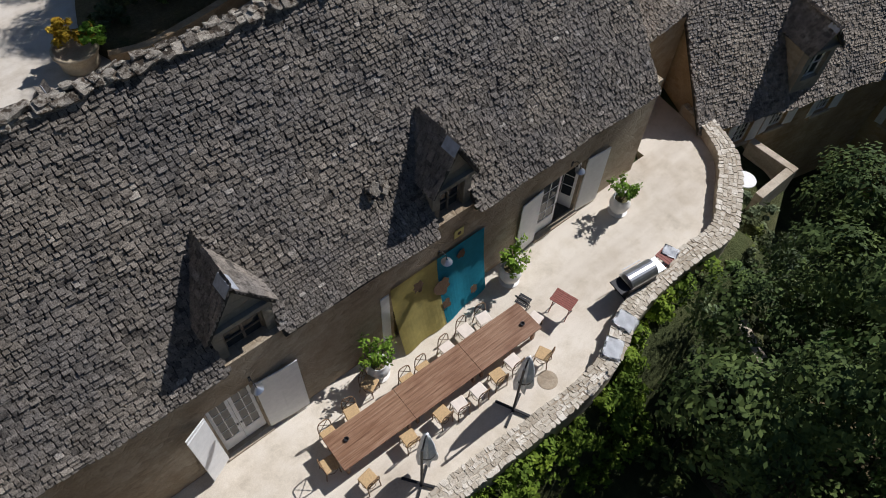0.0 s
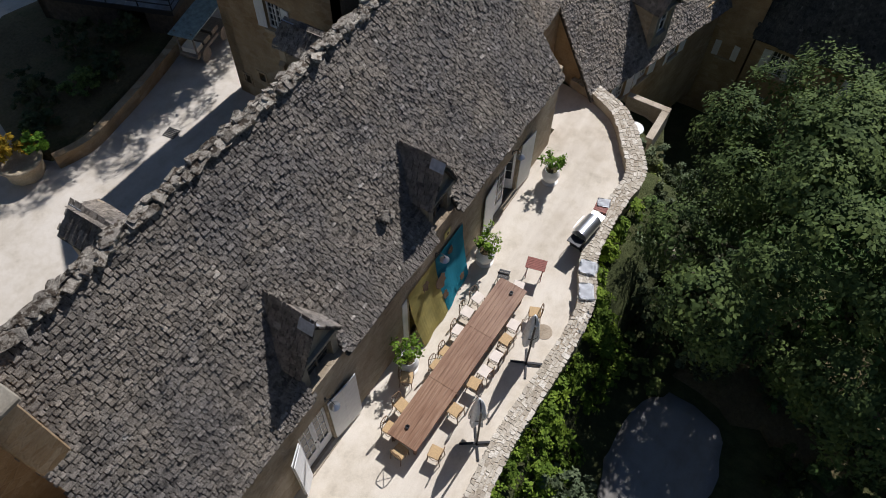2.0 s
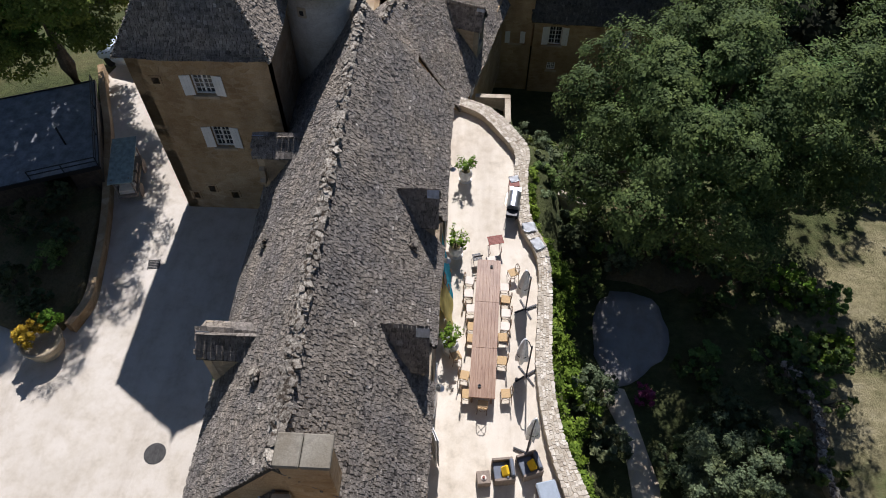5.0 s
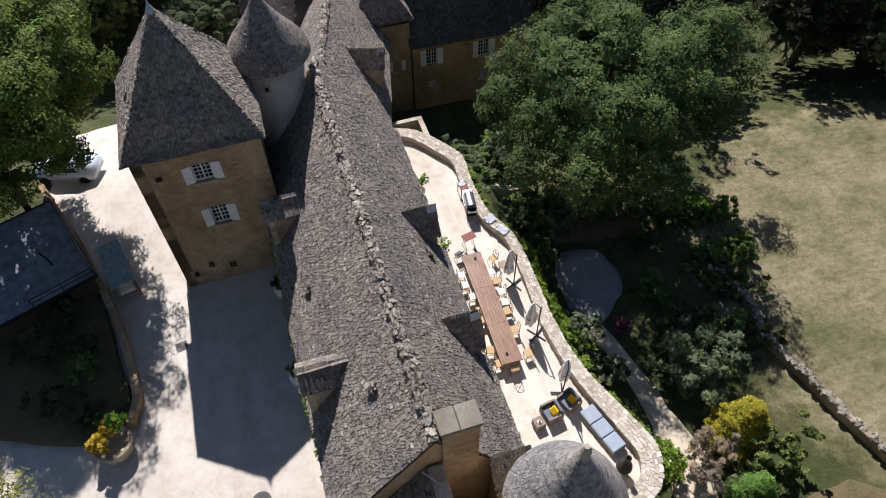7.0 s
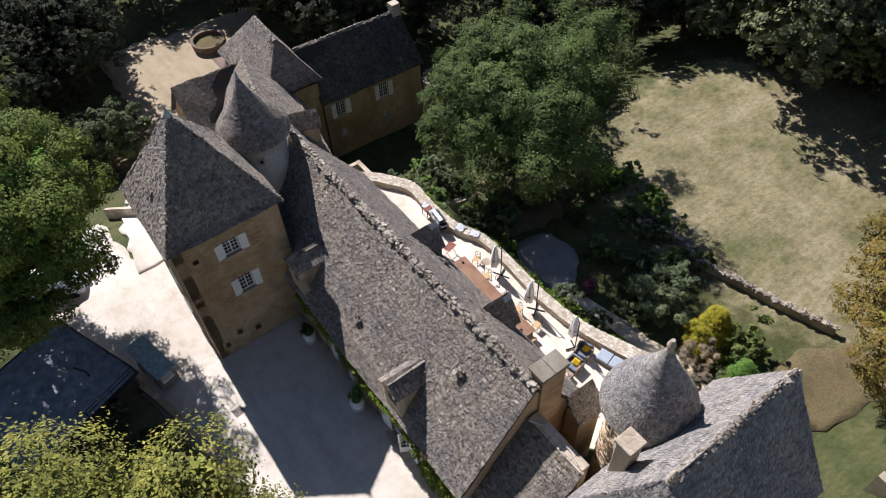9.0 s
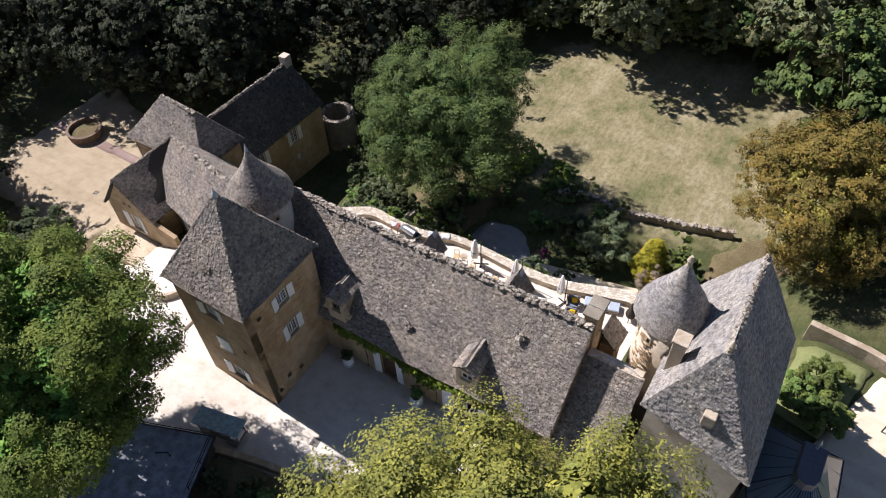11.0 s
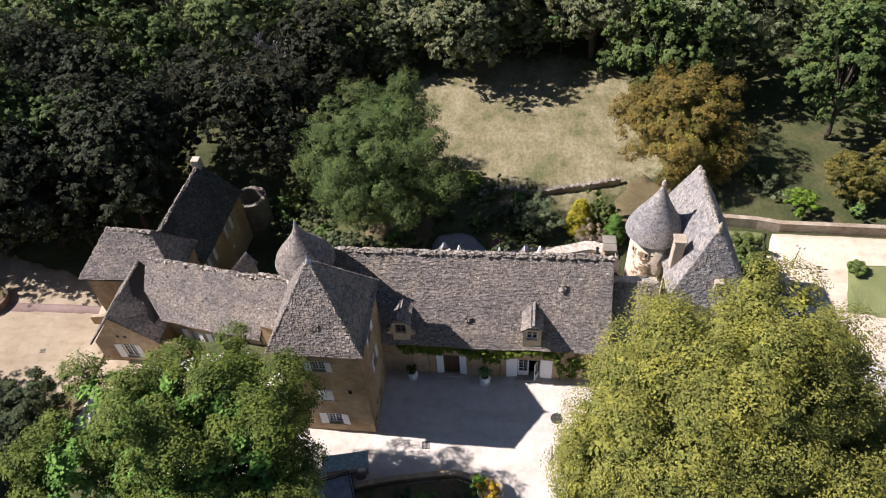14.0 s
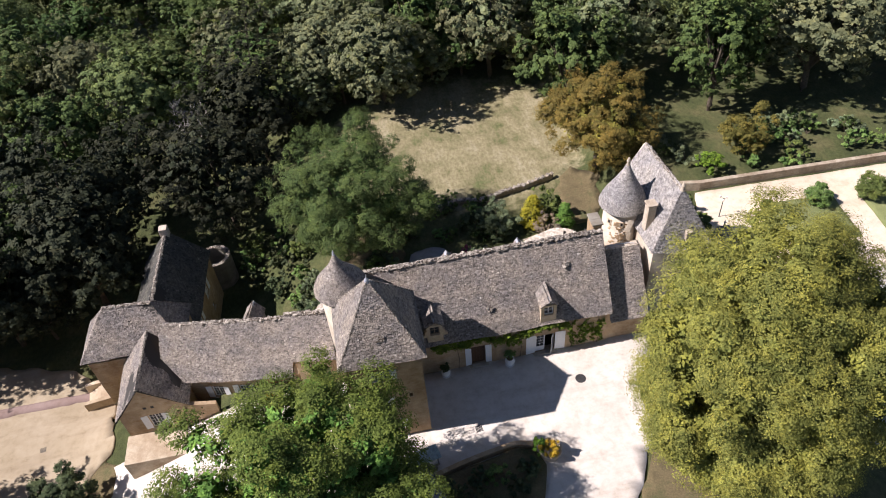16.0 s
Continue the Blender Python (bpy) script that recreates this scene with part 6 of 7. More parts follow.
def folding_chair(at, rz):
    t = thing("folding_chair", "black slatted folding chair at the table end", "chair", at, rz)
    bm = B()
    for i in range(4):
        box(bm, -0.2, -0.2 + 0.1 * i, 0.43, 0.2, -0.12 + 0.1 * i, 0.45)
    part("seat", bm, M_BLACK, t)
    for x in (-0.2, 0.2):
        bm = B()
        tube(bm, [(x, -0.2, 0), (x, 0.22, 0.85)], 0.014, 6)
        part("leg", bm, M_BLACK, t)
        bm = B()
        tube(bm, [(x * 0.9, 0.24, 0), (x * 0.9, -0.15, 0.44)], 0.014, 6)
        part("leg", bm, M_BLACK, t)
    bm = B()
    for z in (0.6, 0.7, 0.8):
        box(bm, -0.2, 0.1 + (z - 0.6) * 0.5, z, 0.2, 0.12 + (z - 0.6) * 0.5, z + 0.06)
    part("backrest", bm, M_BLACK, t)
    return t


folding_chair((2.39, 14.2, TZ), -75)
st = thing("stool", "low stool with a pale square cushion", "stool", (2.54, 14.87, TZ), 12)
bm = B()
box(bm, -0.2, -0.2, 0.42, 0.2, 0.2, 0.48, None, 0.02)
part("cushion", bm, M_PAD, st)
for x in (-0.17, 0.17):
    for y in (-0.17, 0.17):
        bm = B()
        box(bm, x - 0.018, y - 0.018, 0, x + 0.018, y + 0.018, 0.42)
        part("leg", bm, M_CHAIR, st)
tt = thing("tray_table", "red-stained slatted folding tray table", "table", (1.55, 15.04, TZ), 14)
for i in range(7):
    part("slat", box(B(), -0.25 + 0.072 * i, -0.36, 0.70, -0.19 + 0.072 * i, 0.36, 0.72), M_RED, tt)
for y in (-0.33, 0.29):
    part("batten", box(B(), -0.25, y, 0.68, 0.245, y + 0.04, 0.6995), M_RED, tt)
for y in (-0.28, 0.28):
    for s in (-1, 1):
        bm = B()
        tube(bm, [(-s * 0.24, y, 0), (s * 0.2, y + 0.02 * s, 0.69)], 0.016, 6)
        part("leg", bm, M_RED, tt)
for x, y in ((3.11, 14.86), (9.06, 14.42)):
    a = thing("ashtray", "small black ashtray on the table", "ashtray", (x, y, TZ + 0.72))
    bm = B()
    lathe(bm, [(0.055, 0.0), (0.07, 0.06), (0.05, 0.06), (0.045, 0.02)], 14, None, False)
    lathe(bm, [(0.055, 0.0), (0.05, 0.015)], 14)
    part("bowl", bm, M_BLACK, a)


def umbrella(x, y, rz, lean):
    """A cantilever umbrella, furled: cross foot, leaning post, arm and hanging canopy."""
    t = thing("cantilever_umbrella", "furled grey cantilever umbrella on a black cross foot", "umbrella", (x, y, TZ), rz, "umbrellas along the parapet")
    for a in (0, 90):
        bm = B()
        box(bm, -0.55, -0.035, 0.0 if a == 0 else 0.051, 0.55, 0.035, 0.05 if a == 0 else 0.1, pose(0, 0, 0, 0, 0, a))
        part("foot", bm, M_BLACK, t)
    bm = B()
    tube(bm, [(0, 0, 0.05), (0, 0, 2.6)], 0.035, 10)
    part("post", bm, M_BLACK, t)
    bm = B()
    tube(bm, [(0, 0, 2.45), (0.25, 0, 2.62), (0.42, 0, 2.5)], 0.022, 8)
    part("arm", bm, M_BLACK, t)
    bm = B()
    seg, rings = 20, []
    g = random.Random(int(x * 10))
    for z, r in ((2.55, 0.03), (2.4, 0.08), (2.0, 0.15), (1.5, 0.19), (1.05, 0.24), (0.75, 0.22), (0.62, 0.12)):
        rings.append([bm.verts.new((0.42 + (2.5 - z) * lean + r * (1 + 0.35 * math.cos(5 * k / seg * 6.283)) * math.cos(k / seg * 6.283), r * (1 + 0.35 * math.cos(5 * k / seg * 6.283 + z)) * math.sin(k / seg * 6.283), z)) for k in range(seg)])
    for a, b in zip(rings, rings[1:]):
        for k in range(seg):
            bm.faces.new((a[k], b[k], b[(k + 1) % seg], a[(k + 1) % seg]))
    bm.faces.new(rings[0])
    bm.faces.new(rings[-1][::-1])
    cn = smooth(part("canopy", bm, M_CANVAS, t))
    bm = B()
    lathe(bm, [(0.24, 1.28), (0.245, 1.32), (0.24, 1.36)], 16, pose(0.42 + 1.2 * lean, 0, 0), False)
    part("strap", bm, M_BLACK, cn)
    return t


umbrella(4.87, 16.44, 205, 0.02)
umbrella(8.15, 16.4, 215, 0.03)
umbrella(11.51, 16.34, 160, 0.02)

# grill
bq = thing("gas_grill", "steel gas grill with a domed lid by the parapet", "grill", (-0.8, 15.91, TZ), -8)
bm = B()
box(bm, -0.55, -0.28, 0.12, 0.55, 0.28, 0.78, None, 0.02)
part("cabinet", bm, M_BLACK, bq)
bm = B()
n = 12
prof = [(0.31 * math.cos(math.pi * i / n), 0.80 + 0.30 * math.sin(math.pi * i / n)) for i in range(n + 1)]
solid(bm, [(-0.52, a, b) for a, b in prof], [(0.52, a, b) for a, b in prof])
bmesh.ops.recalc_face_normals(bm, faces=bm.faces[:])
lid = part("lid", bm, M_STEEL, bq, "domed steel lid")
bm = B()
tube(bm, [(-0.35, -0.33, 0.86), (-0.35, -0.37, 0.88), (0.35, -0.37, 0.88), (0.35, -0.33, 0.86)], 0.014, 6)
part("handle", bm, M_STEEL, lid)
for s in (-1, 1):
    bm = B()
    xa, xb = sorted((s * 0.56, s * 0.92))
    box(bm, xa, -0.27, 0.76, xb, 0.27, 0.80, None, 0.01)
    part("side_shelf", bm, M_STEEL if s < 0 else M_BLACK, bq)
for x in (-0.48, 0.48):
    for y in (-0.22, 0.22):
        bm = B()
        lathe(bm, [(0.06, -0.02), (0.06, 0.02)], 12, pose(x, y, 0.062, 90, 0, 0))
        part("wheel", bm, M_BLACK, bq)
sd = thing("side_table", "red slatted side table with a white cloth", "table", (-2.17, 15.95, TZ), 5)
bm = B()
for i in range(6):
    box(bm, -0.3 + 0.1 * i, -0.25, 0.68, -0.21 + 0.1 * i, 0.25, 0.70)
part("top", bm, M_RED, sd)
for x in (-0.26, 0.26):
    for y in (-0.2, 0.2):
        bm = B()
        box(bm, x - 0.02, y - 0.02, 0, x + 0.02, y + 0.02, 0.68)
        part("leg", bm, M_RED, sd)


def cloth(name, label, at, rz, w, d, seed, material, hang=0.25):
    g = random.Random(seed)
    bm = B()
    nu, nv = 10, 8
    vs = {}
    for i in range(nu + 1):
        for j in range(nv + 1):
            u, v = (i / nu - 0.5) * w, (j / nv - 0.5) * d
            z = 0.015 + 0.018 * math.sin(u * 17 + seed) * math.sin(v * 13) + g.uniform(0, 0.008)
            if v > d * 0.32:
                z -= (v - d * 0.32) * hang * 4
            vs[i, j] = bm.verts.new((u, v, z))
    for i in range(nu):
        for j in range(nv):
            bm.faces.new((vs[i, j], vs[i + 1, j], vs[i + 1, j + 1], vs[i, j + 1]))
    bmesh.ops.solidify(bm, geom=bm.faces[:], thickness=0.012)
    ob = link_mesh(name, bm, material)
    ob.matrix_world = pose(*at, 0, 0, rz)
    return tagged(smooth(ob), label, "towel")


cloth("towel", "white cloth spread on the slatted side table", (-2.33, 15.95, TZ + 0.705), 20, 0.42, 0.5, 3, M_TOWEL, 0)
cloth("towel", "pale towel drying on the parapet", (0.55, 16.69, PTOP + 0.07), 12, 0.6, 0.7, 4, M_TOWEL, 0.3)
cloth("towel", "pale towel drying on the parapet", (1.51, 17.06, PTOP + 0.07), 28, 0.7, 0.6, 5, M_TOWEL, 0.3)


def potted(name, at, s, seed, leaf_mat, label, height=1.0, spread=0.5, jar=M_CERAM, leaves=420):
    t = thing(name, label, "potted plant", at, seed * 37)
    bm = B()
    lathe(bm, [(0.2 * s, 0.05), (0.3 * s, 0.25 * s), (0.34 * s, 0.42 * s), (0.3 * s, 0.58 * s), (0.24 * s, 0.66 * s), (0.27 * s, 0.7 * s), (0.24 * s, 0.7 * s), (0.2 * s, 0.62 * s)], 24, None, False)
    smooth(part("jar", bm, jar, t))
    bm = B()
    lathe(bm, [(0.3 * s, 0.0), (0.32 * s, 0.045), (0.29 * s, 0.05)], 20)
    part("saucer", bm, jar, t)
    bm = B()
    lathe(bm, [(0.21 * s, 0.6 * s), (0.22 * s, 0.64 * s)], 16)
    part("soil", bm, M_EARTH, t)
    g = random.Random(seed)
    cl = []
    bm = B()
    for k in range(16):
        a, q, h = g.uniform(0, 6.28), g.uniform(0.1, spread), g.uniform(0.35, 1.0) * height
        tip = (q * math.cos(a), q * math.sin(a), 0.64 * s + h)
        tube(bm, [(0.03 * math.cos(a), 0.03 * math.sin(a), 0.6 * s), (tip[0] * 0.5, tip[1] * 0.5, 0.62 * s + h * 0.6), tip], [0.014, 0.01, 0.005], 5)
        cl += [(*tip, 0.13), (tip[0] * 0.75, tip[1] * 0.75, 0.62 * s + h * 0.75, 0.12)]
    part("stems", bm, M_BARK, t)
    leaf_cloud("foliage", cl, leaves // len(cl) + 6, 0.06, seed, leaf_mat, t)
    return t


potted("jar_plant", (-2.8, 13.5, TZ), 1.05, 1, L_BRIGHT, "white jar with an airy oleander beside the door")
potted("jar_plant", (1.98, 13.2, TZ), 1.05, 2, L_BRIGHT, "white jar with a green oleander by the banner")
potted("jar_plant", (7.09, 13.16, TZ), 1.05, 3, L_BRIGHT, "white jar with a leafy citrus behind the chairs")


# lounge corner
def armchair(at, rz, cushions):
    t = thing("lounge_armchair", "wooden lounge armchair with dark cushions and a yellow pillow", "armchair", at, rz, "lounge suite")
    for x in (-0.40, 0.40):
        bm = B()
        box(bm, x - 0.05, -0.38, 0.0, x + 0.05, 0.42, 0.58, None, 0.01)
        part("arm", bm, M_WOOD, t)
    bm = B()
    box(bm, -0.348, 0.34, 0.0, 0.348, 0.44, 0.62, None, 0.01)
    part("back_panel", bm, M_WOOD, t)
    bm = B()
    box(bm, -0.348, -0.38, 0.16, 0.348, 0.338, 0.24)
    part("seat_frame", bm, M_WOOD, t)
    bm = B()
    box(bm, -0.345, -0.36, 0.241, 0.345, 0.2, 0.40, None, 0.03)
    part("seat_cushion", bm, M_GREYC, t)
    bm = B()
    box(bm, -0.34, 0.19, 0.38, 0.34, 0.335, 0.76, pose(0, 0.03, -0.02, -4, 0, 0), 0.04)
    part("back_cushion", bm, M_GREYC, t)
    bm = B()
    box(bm, -0.2, -0.06, -0.2, 0.2, 0.06, 0.2, pose(0.1, 0.06, 0.6, -35, 8, 6), 0.05)
    part("pillow", bm, M_YELLOW, t)
    return t


ac = armchair((12.36, 15.4, TZ), 8, 1)
copy_thing(ac, pose(12.1, 16.4, TZ, 0, 0, 20))
ac3 = copy_thing(ac, pose(14.46, 14.73, TZ, 0, 0, 100))
lt = thing("lounge_table", "small boxed wooden side table with a candle", "table", (12.66, 14.66, TZ), 8)
bm = B()
box(bm, -0.25, -0.25, 0, 0.25, 0.25, 0.42, None, 0.015)
part("body", bm, M_WOOD, lt)
cd = thing("candle", "red candle in a pale dish", "candle", (12.69, 14.66, TZ + 0.42))
bm = B()
lathe(bm, [(0.1, 0.0), (0.11, 0.02), (0.1, 0.03)], 16)
part("dish", bm, M_PAD, cd)
bm = B()
lathe(bm, [(0.05, 0.031), (0.05, 0.1)], 12)
part("wax", bm, M_RED, cd)
lg = thing("sofa_bench", "low wooden bench with three blue-grey seat cushions", "sofa", (13.83, 17.31, TZ), 15)
bm = B()
box(bm, -1.2, -0.4, 0.12, 1.2, 0.4, 0.24, None, 0.01)
part("base", bm, M_WOOD, lg)
for x in (-1.1, 0, 1.1):
    for y in (-0.33, 0.33):
        bm = B()
        box(bm, x - 0.04, y - 0.04, 0, x + 0.04, y + 0.04, 0.12)
        part("leg", bm, M_WOOD, lg)
for i in range(3):
    bm = B()
    box(bm, -1.19 + 0.8 * i, -0.39, 0.244, -0.41 + 0.8 * i, 0.39, 0.40, None, 0.05)
    part("cushion", bm, M_BLUEC, lg)
ch = thing("chiminea", "pot-bellied rusty iron chiminea at the terrace end", "stove", (15.83, 17.33, TZ), 30)
bm = B()
lathe(bm, [(0.16, 0.25), (0.3, 0.4), (0.36, 0.62), (0.32, 0.85), (0.18, 1.05), (0.12, 1.2), (0.11, 1.55), (0.15, 1.6), (0.09, 1.6)], 22, None, False)
smooth(part("belly", bm, M_CAST, ch))
for a in (0, 120, 240):
    bm = B()
    tube(bm, [(0.2 * math.cos(radians(a)), 0.2 * math.sin(radians(a)), 0.35), (0.34 * math.cos(radians(a)), 0.34 * math.sin(radians(a)), 0.0)], 0.025, 6)
    part("leg", bm, M_CAST, ch)

# ---- doors and fittings of the terrace wall ----
def leaf_door(parent, x0, x1, z0, z1, y, panes=True, side=1, ang=0.0, name="door"):
    """A white glazed door leaf, in the wall plane y, opened by ang about x0."""
    w = x1 - x0
    h = z1 - z0
    M = pose(x0, y, z0, 0, 0, ang)
    bm = B()
    f = 0.09
    s = 1 if w > 0 else -1
    w = abs(w)

    def bb(a, b, c, d, y0=-0.02, y1=0.02):
        xa, xb = sorted((s * a, s * b))
        box(bm, xa, y0, c, xb, y1, d, M)
    bb(0, f, 0, h)
    bb(w - f, w, 0, h)
    bb(f, w - f, 0, 0.55)
    bb(f, w - f, h - f, h)
    for j in range(1, 4):
        z = 0.55 + (h - f - 0.55) * j / 4
        bb(f, w - f, z - 0.012, z + 0.012, -0.014, 0.014)
    bb(w / 2 - 0.012, w / 2 + 0.012, 0.55, h - f, -0.0145, 0.0145)
    d = part(name, bm, M_WHITE, parent, "white glazed door leaf")
    bm = B()
    bb(f, w - f, 0.55, h - f, -0.004, 0.004)
    part("pane", bm, M_GLASSM, d)
    bm = B()
    bb(w - 0.07, w - 0.03, 1.0, 1.04, -0.06, 0.06)
    part("handle", bm, M_BLACK, d)
    return d


def tall_shutter(s, w, h, m):
    """A door shutter: a leaf with boards and rails of its own, hinged at x = 0 and reaching to the side s."""
    a, b = sorted((0.0, s * w))
    leaf = part("shutter", box(B(), a + 0.004, -0.022, 0.01, b - 0.004, -0.008, h - 0.01, m), M_WHITE, house, "tall white boarded shutter")
    n = max(3, round(w / 0.12))
    for i in range(n):
        part("board", box(B(), a + (b - a) * i / n + 0.004, -0.036, 0.0, a + (b - a) * (i + 1) / n - 0.004, -0.0225, h, m), M_WHITE, leaf)
    for z in (h * 0.13, h * 0.5, h * 0.87):
        part("rail", box(B(), a + 0.02, -0.056, z - 0.06, b - 0.02, -0.0365, z + 0.06, m), M_WHITE, leaf)
    return leaf


def house_shutter(x, y, z0, z1, w, s, ang, wide=1):
    return tall_shutter(s, w, z1 - z0, pose(x, y, z0, 0, 0, ang))


WY = WS
# glazed door standing open
leaf_door(house, 0.28, -0.64, TZ + 0.1, 2.15, WY - 0.1, ang=0)
leaf_door(house, -1.57, -0.67, TZ + 0.1, 2.15, WY - 0.12, ang=-70)
house_shutter(0.33, WY + 0.07, TZ + 0.06, 2.15, 0.95, 1, 5)
house_shutter(-1.62, WY + 0.07, TZ + 0.06, 2.15, 0.95, -1, -5)
# closed glazed door with its pairs of shutters
leaf_door(house, 10.37, 10.97, TZ + 0.14, 2.32, WY - 0.12)
leaf_door(house, 11.57, 10.98, TZ + 0.14, 2.32, WY - 0.12)
house_shutter(10.32, WY + 0.07, TZ + 0.14, 2.32, 0.60, -1, -7)
house_shutter(9.73, WY + 0.15, TZ + 0.14, 2.32, 0.60, -1, -3)
house_shutter(11.63, WY + 0.07, TZ + 0.14, 2.32, 0.66, 1, 22)
house_shutter(11.64, WY + 0.13, TZ + 0.14, 2.32, 0.66, 1, 25)
for x0, x1 in ((-1.67, 0.38), (10.27, 11.68)):
    part("threshold", box(B(), x0, WY - 0.1, TZ, x1, WY + 0.14, TZ + 0.09, None, 0.012), M_COPING, house)


def wall_lamp(x, z):
    t = thing("wall_lamp", "black swan-neck wall lantern on the terrace wall", "lamp", (x, WY + 0.004, z), 0, "terrace lanterns")
    bm = B()
    box(bm, -0.04, 0, -0.1, 0.04, 0.03, 0.1, None, 0.01)
    part("bracket", bm, M_BLACK, t)
    bm = B()
    tube(bm, [(0, 0.03, 0.05), (0, 0.15, 0.22), (0, 0.3, 0.2), (0, 0.34, 0.06)], 0.012, 6)
    part("arm", bm, M_BLACK, t)
    bm = B()
    lathe(bm, [(0.03, 0.1), (0.16, -0.02), (0.15, -0.04)], 14, pose(0, 0.34, -0.02), False)
    part("shade", bm, M_STEEL, t)
    return t


wall_lamp(-0.84, 2.45)
wall_lamp(4.42, 2.5)
wall_lamp(10.32, 2.6)

# painted banner over the middle door
M_TURQ = plain("turquoise_canvas", (0.035, 0.36, 0.50), 0.9, 0, 0.12, 3)
M_OCHRE = plain("yellow_canvas", (0.62, 0.53, 0.19), 0.9, 0, 0.15, 3)
bn = thing("painted_banner", "yellow and turquoise painted canvas hung over a door", "banner", (0, 0, 0))


def banner_bm(x0, x1, out0, out1, inset=0.0):
    bm = B()
    nu, nv = 14, 14
    vs = {}
    for i in range(nu + 1):
        for j in range(nv + 1):
            u, v = i / nu, j / nv
            x = x0 + (x1 - x0) * u
            o = (out0 + (out1 - out0) * u) * (1 - v) ** 1.6
            z = TZ + 0.05 + (2.3 - TZ) * v
            vs[i, j] = bm.verts.new((x, WY + 0.06 + inset + o + 0.03 * math.sin(u * 9 + v * 3) * (1 - v), z))
    for i in range(nu):
        for j in range(nv):
            bm.faces.new((vs[i, j], vs[i, j + 1], vs[i + 1, j + 1], vs[i + 1, j]))
    bmesh.ops.solidify(bm, geom=bm.faces[:], thickness=0.012)
    return bm


part("turquoise_panel", banner_bm(2.77, 4.52, 0.35, 0.55), M_TURQ, bn)
part("yellow_panel", banner_bm(4.53, 6.13, 0.55, 0.6), M_OCHRE, bn)
M_PRINT = plain("dark_print", (0.12, 0.08, 0.05), 0.9, 0, 0.3, 14)
g = random.Random(6)
for cx, cz, r in ((4.46, 1.15, 0.42), (4.4, 0.35, 0.24), (3.7, 1.95, 0.22), (5.25, 1.8, 0.3), (3.35, 0.2, 0.2)):
    bm = B()
    pts = []
    for k in range(16):
        a = k / 16 * 6.283
        rr_ = r * (0.55 + 0.45 * g.random())
        x, z = cx + rr_ * 0.8 * math.cos(a), cz + rr_ * math.sin(a)
        vv = (z - TZ - 0.05) / (2.3 - TZ)
        o = 0.52 * max(0, 1 - vv) ** 1.6
        pts.append((x, WY + 0.115 + o, z))
    solid(bm, pts, [(x, y + 0.006, z) for x, y, z in pts])
    bmesh.ops.recalc_face_normals(bm, faces=bm.faces[:])
    part("painted_figure", bm, M_PRINT, bn)
house_shutter(6.15, WY + 0.03, TZ + 0.1, 2.15, 0.3, 1, 4)
pq = thing("wall_plaque", "small square yellow ceramic plaque under the dormer", "plaque", (3.72, WY + 0.004, 2.85))
bm = B()
box(bm, -0.17, 0, -0.17, 0.17, 0.03, 0.17, None, 0.01)
part("tile", bm, M_OCHRE, pq)
bm = B()
lathe(bm, [(0.07, 0.031), (0.065, 0.04)], 14, pose(0, 0, 0, -90, 0, 0))
part("motif", bm, M_PRINT, pq)
dc = thing("drain_cover", "round stone-grey drain cover in the terrace", "drain cover", (3.47, 16.41, TZ))
bm = B()
lathe(bm, [(0.3, 0.002), (0.3, 0.012), (0.27, 0.014)], 24)
part("lid", bm, M_COPING, dc)


def pale_stone(name, pieces):
    m = Mat(name, 0.95)
    c = m.ramp(m.piece() if pieces else m.island(), [(0.0, (0.44, 0.385, 0.31)), (0.5, (0.60, 0.545, 0.46)), (1.0, (0.76, 0.71, 0.63))])
    st = m.ramp(m.noise(3.0, 6, 0.7), [(0.34, (0.66, 0.62, 0.56)), (0.56, (1, 1, 1))])
    c = m.mix(0.8, c, st, "MULTIPLY")
    sp = m.ramp(m.noise(30, 4, 0.8), [(0.34, (0.75, 0.74, 0.72)), (0.6, (1.05, 1.05, 1.04))])
    m.color(m.mix(0.8, c, sp, "MULTIPLY")).bump(m.noise(20, 5, 0.75), 0.5, 0.03)
    return m.m


M_PSTONE = pale_stone("parapet_stone", True)
M_PSTONE_J = pale_stone("parapet_stone_joined", False)
# stone slabs on the parapet
prng = random.Random(9)
arc_i, arc_o = inner, outer


def along(line):
    acc = [0.0]
    for a, b in zip(line, line[1:]):
        acc.append(acc[-1] + math.dist(a, b))
    return acc


ai = along(inner)


def par_pt(s, w):
    s = max(0.0, min(ai[-1] - 1e-6, s))
    for i in range(len(ai) - 1):
        if s <= ai[i + 1]:
            f = (s - ai[i]) / (ai[i + 1] - ai[i])
            a = Vector(inner[i]).lerp(Vector(inner[i + 1]), f)
            b = Vector(outer[i]).lerp(Vector(outer[i + 1]), f)
            return a.lerp(b, w)


rows_p = 5
stones = []
for rrow in range(rows_p):
    s = prng.uniform(0, 0.1)
    while s < ai[-1]:
        ln = prng.uniform(0.1, 0.3)
        stones.append((s, min(s + ln, ai[-1]), rrow))
        s += ln
rest, count = B(), 0
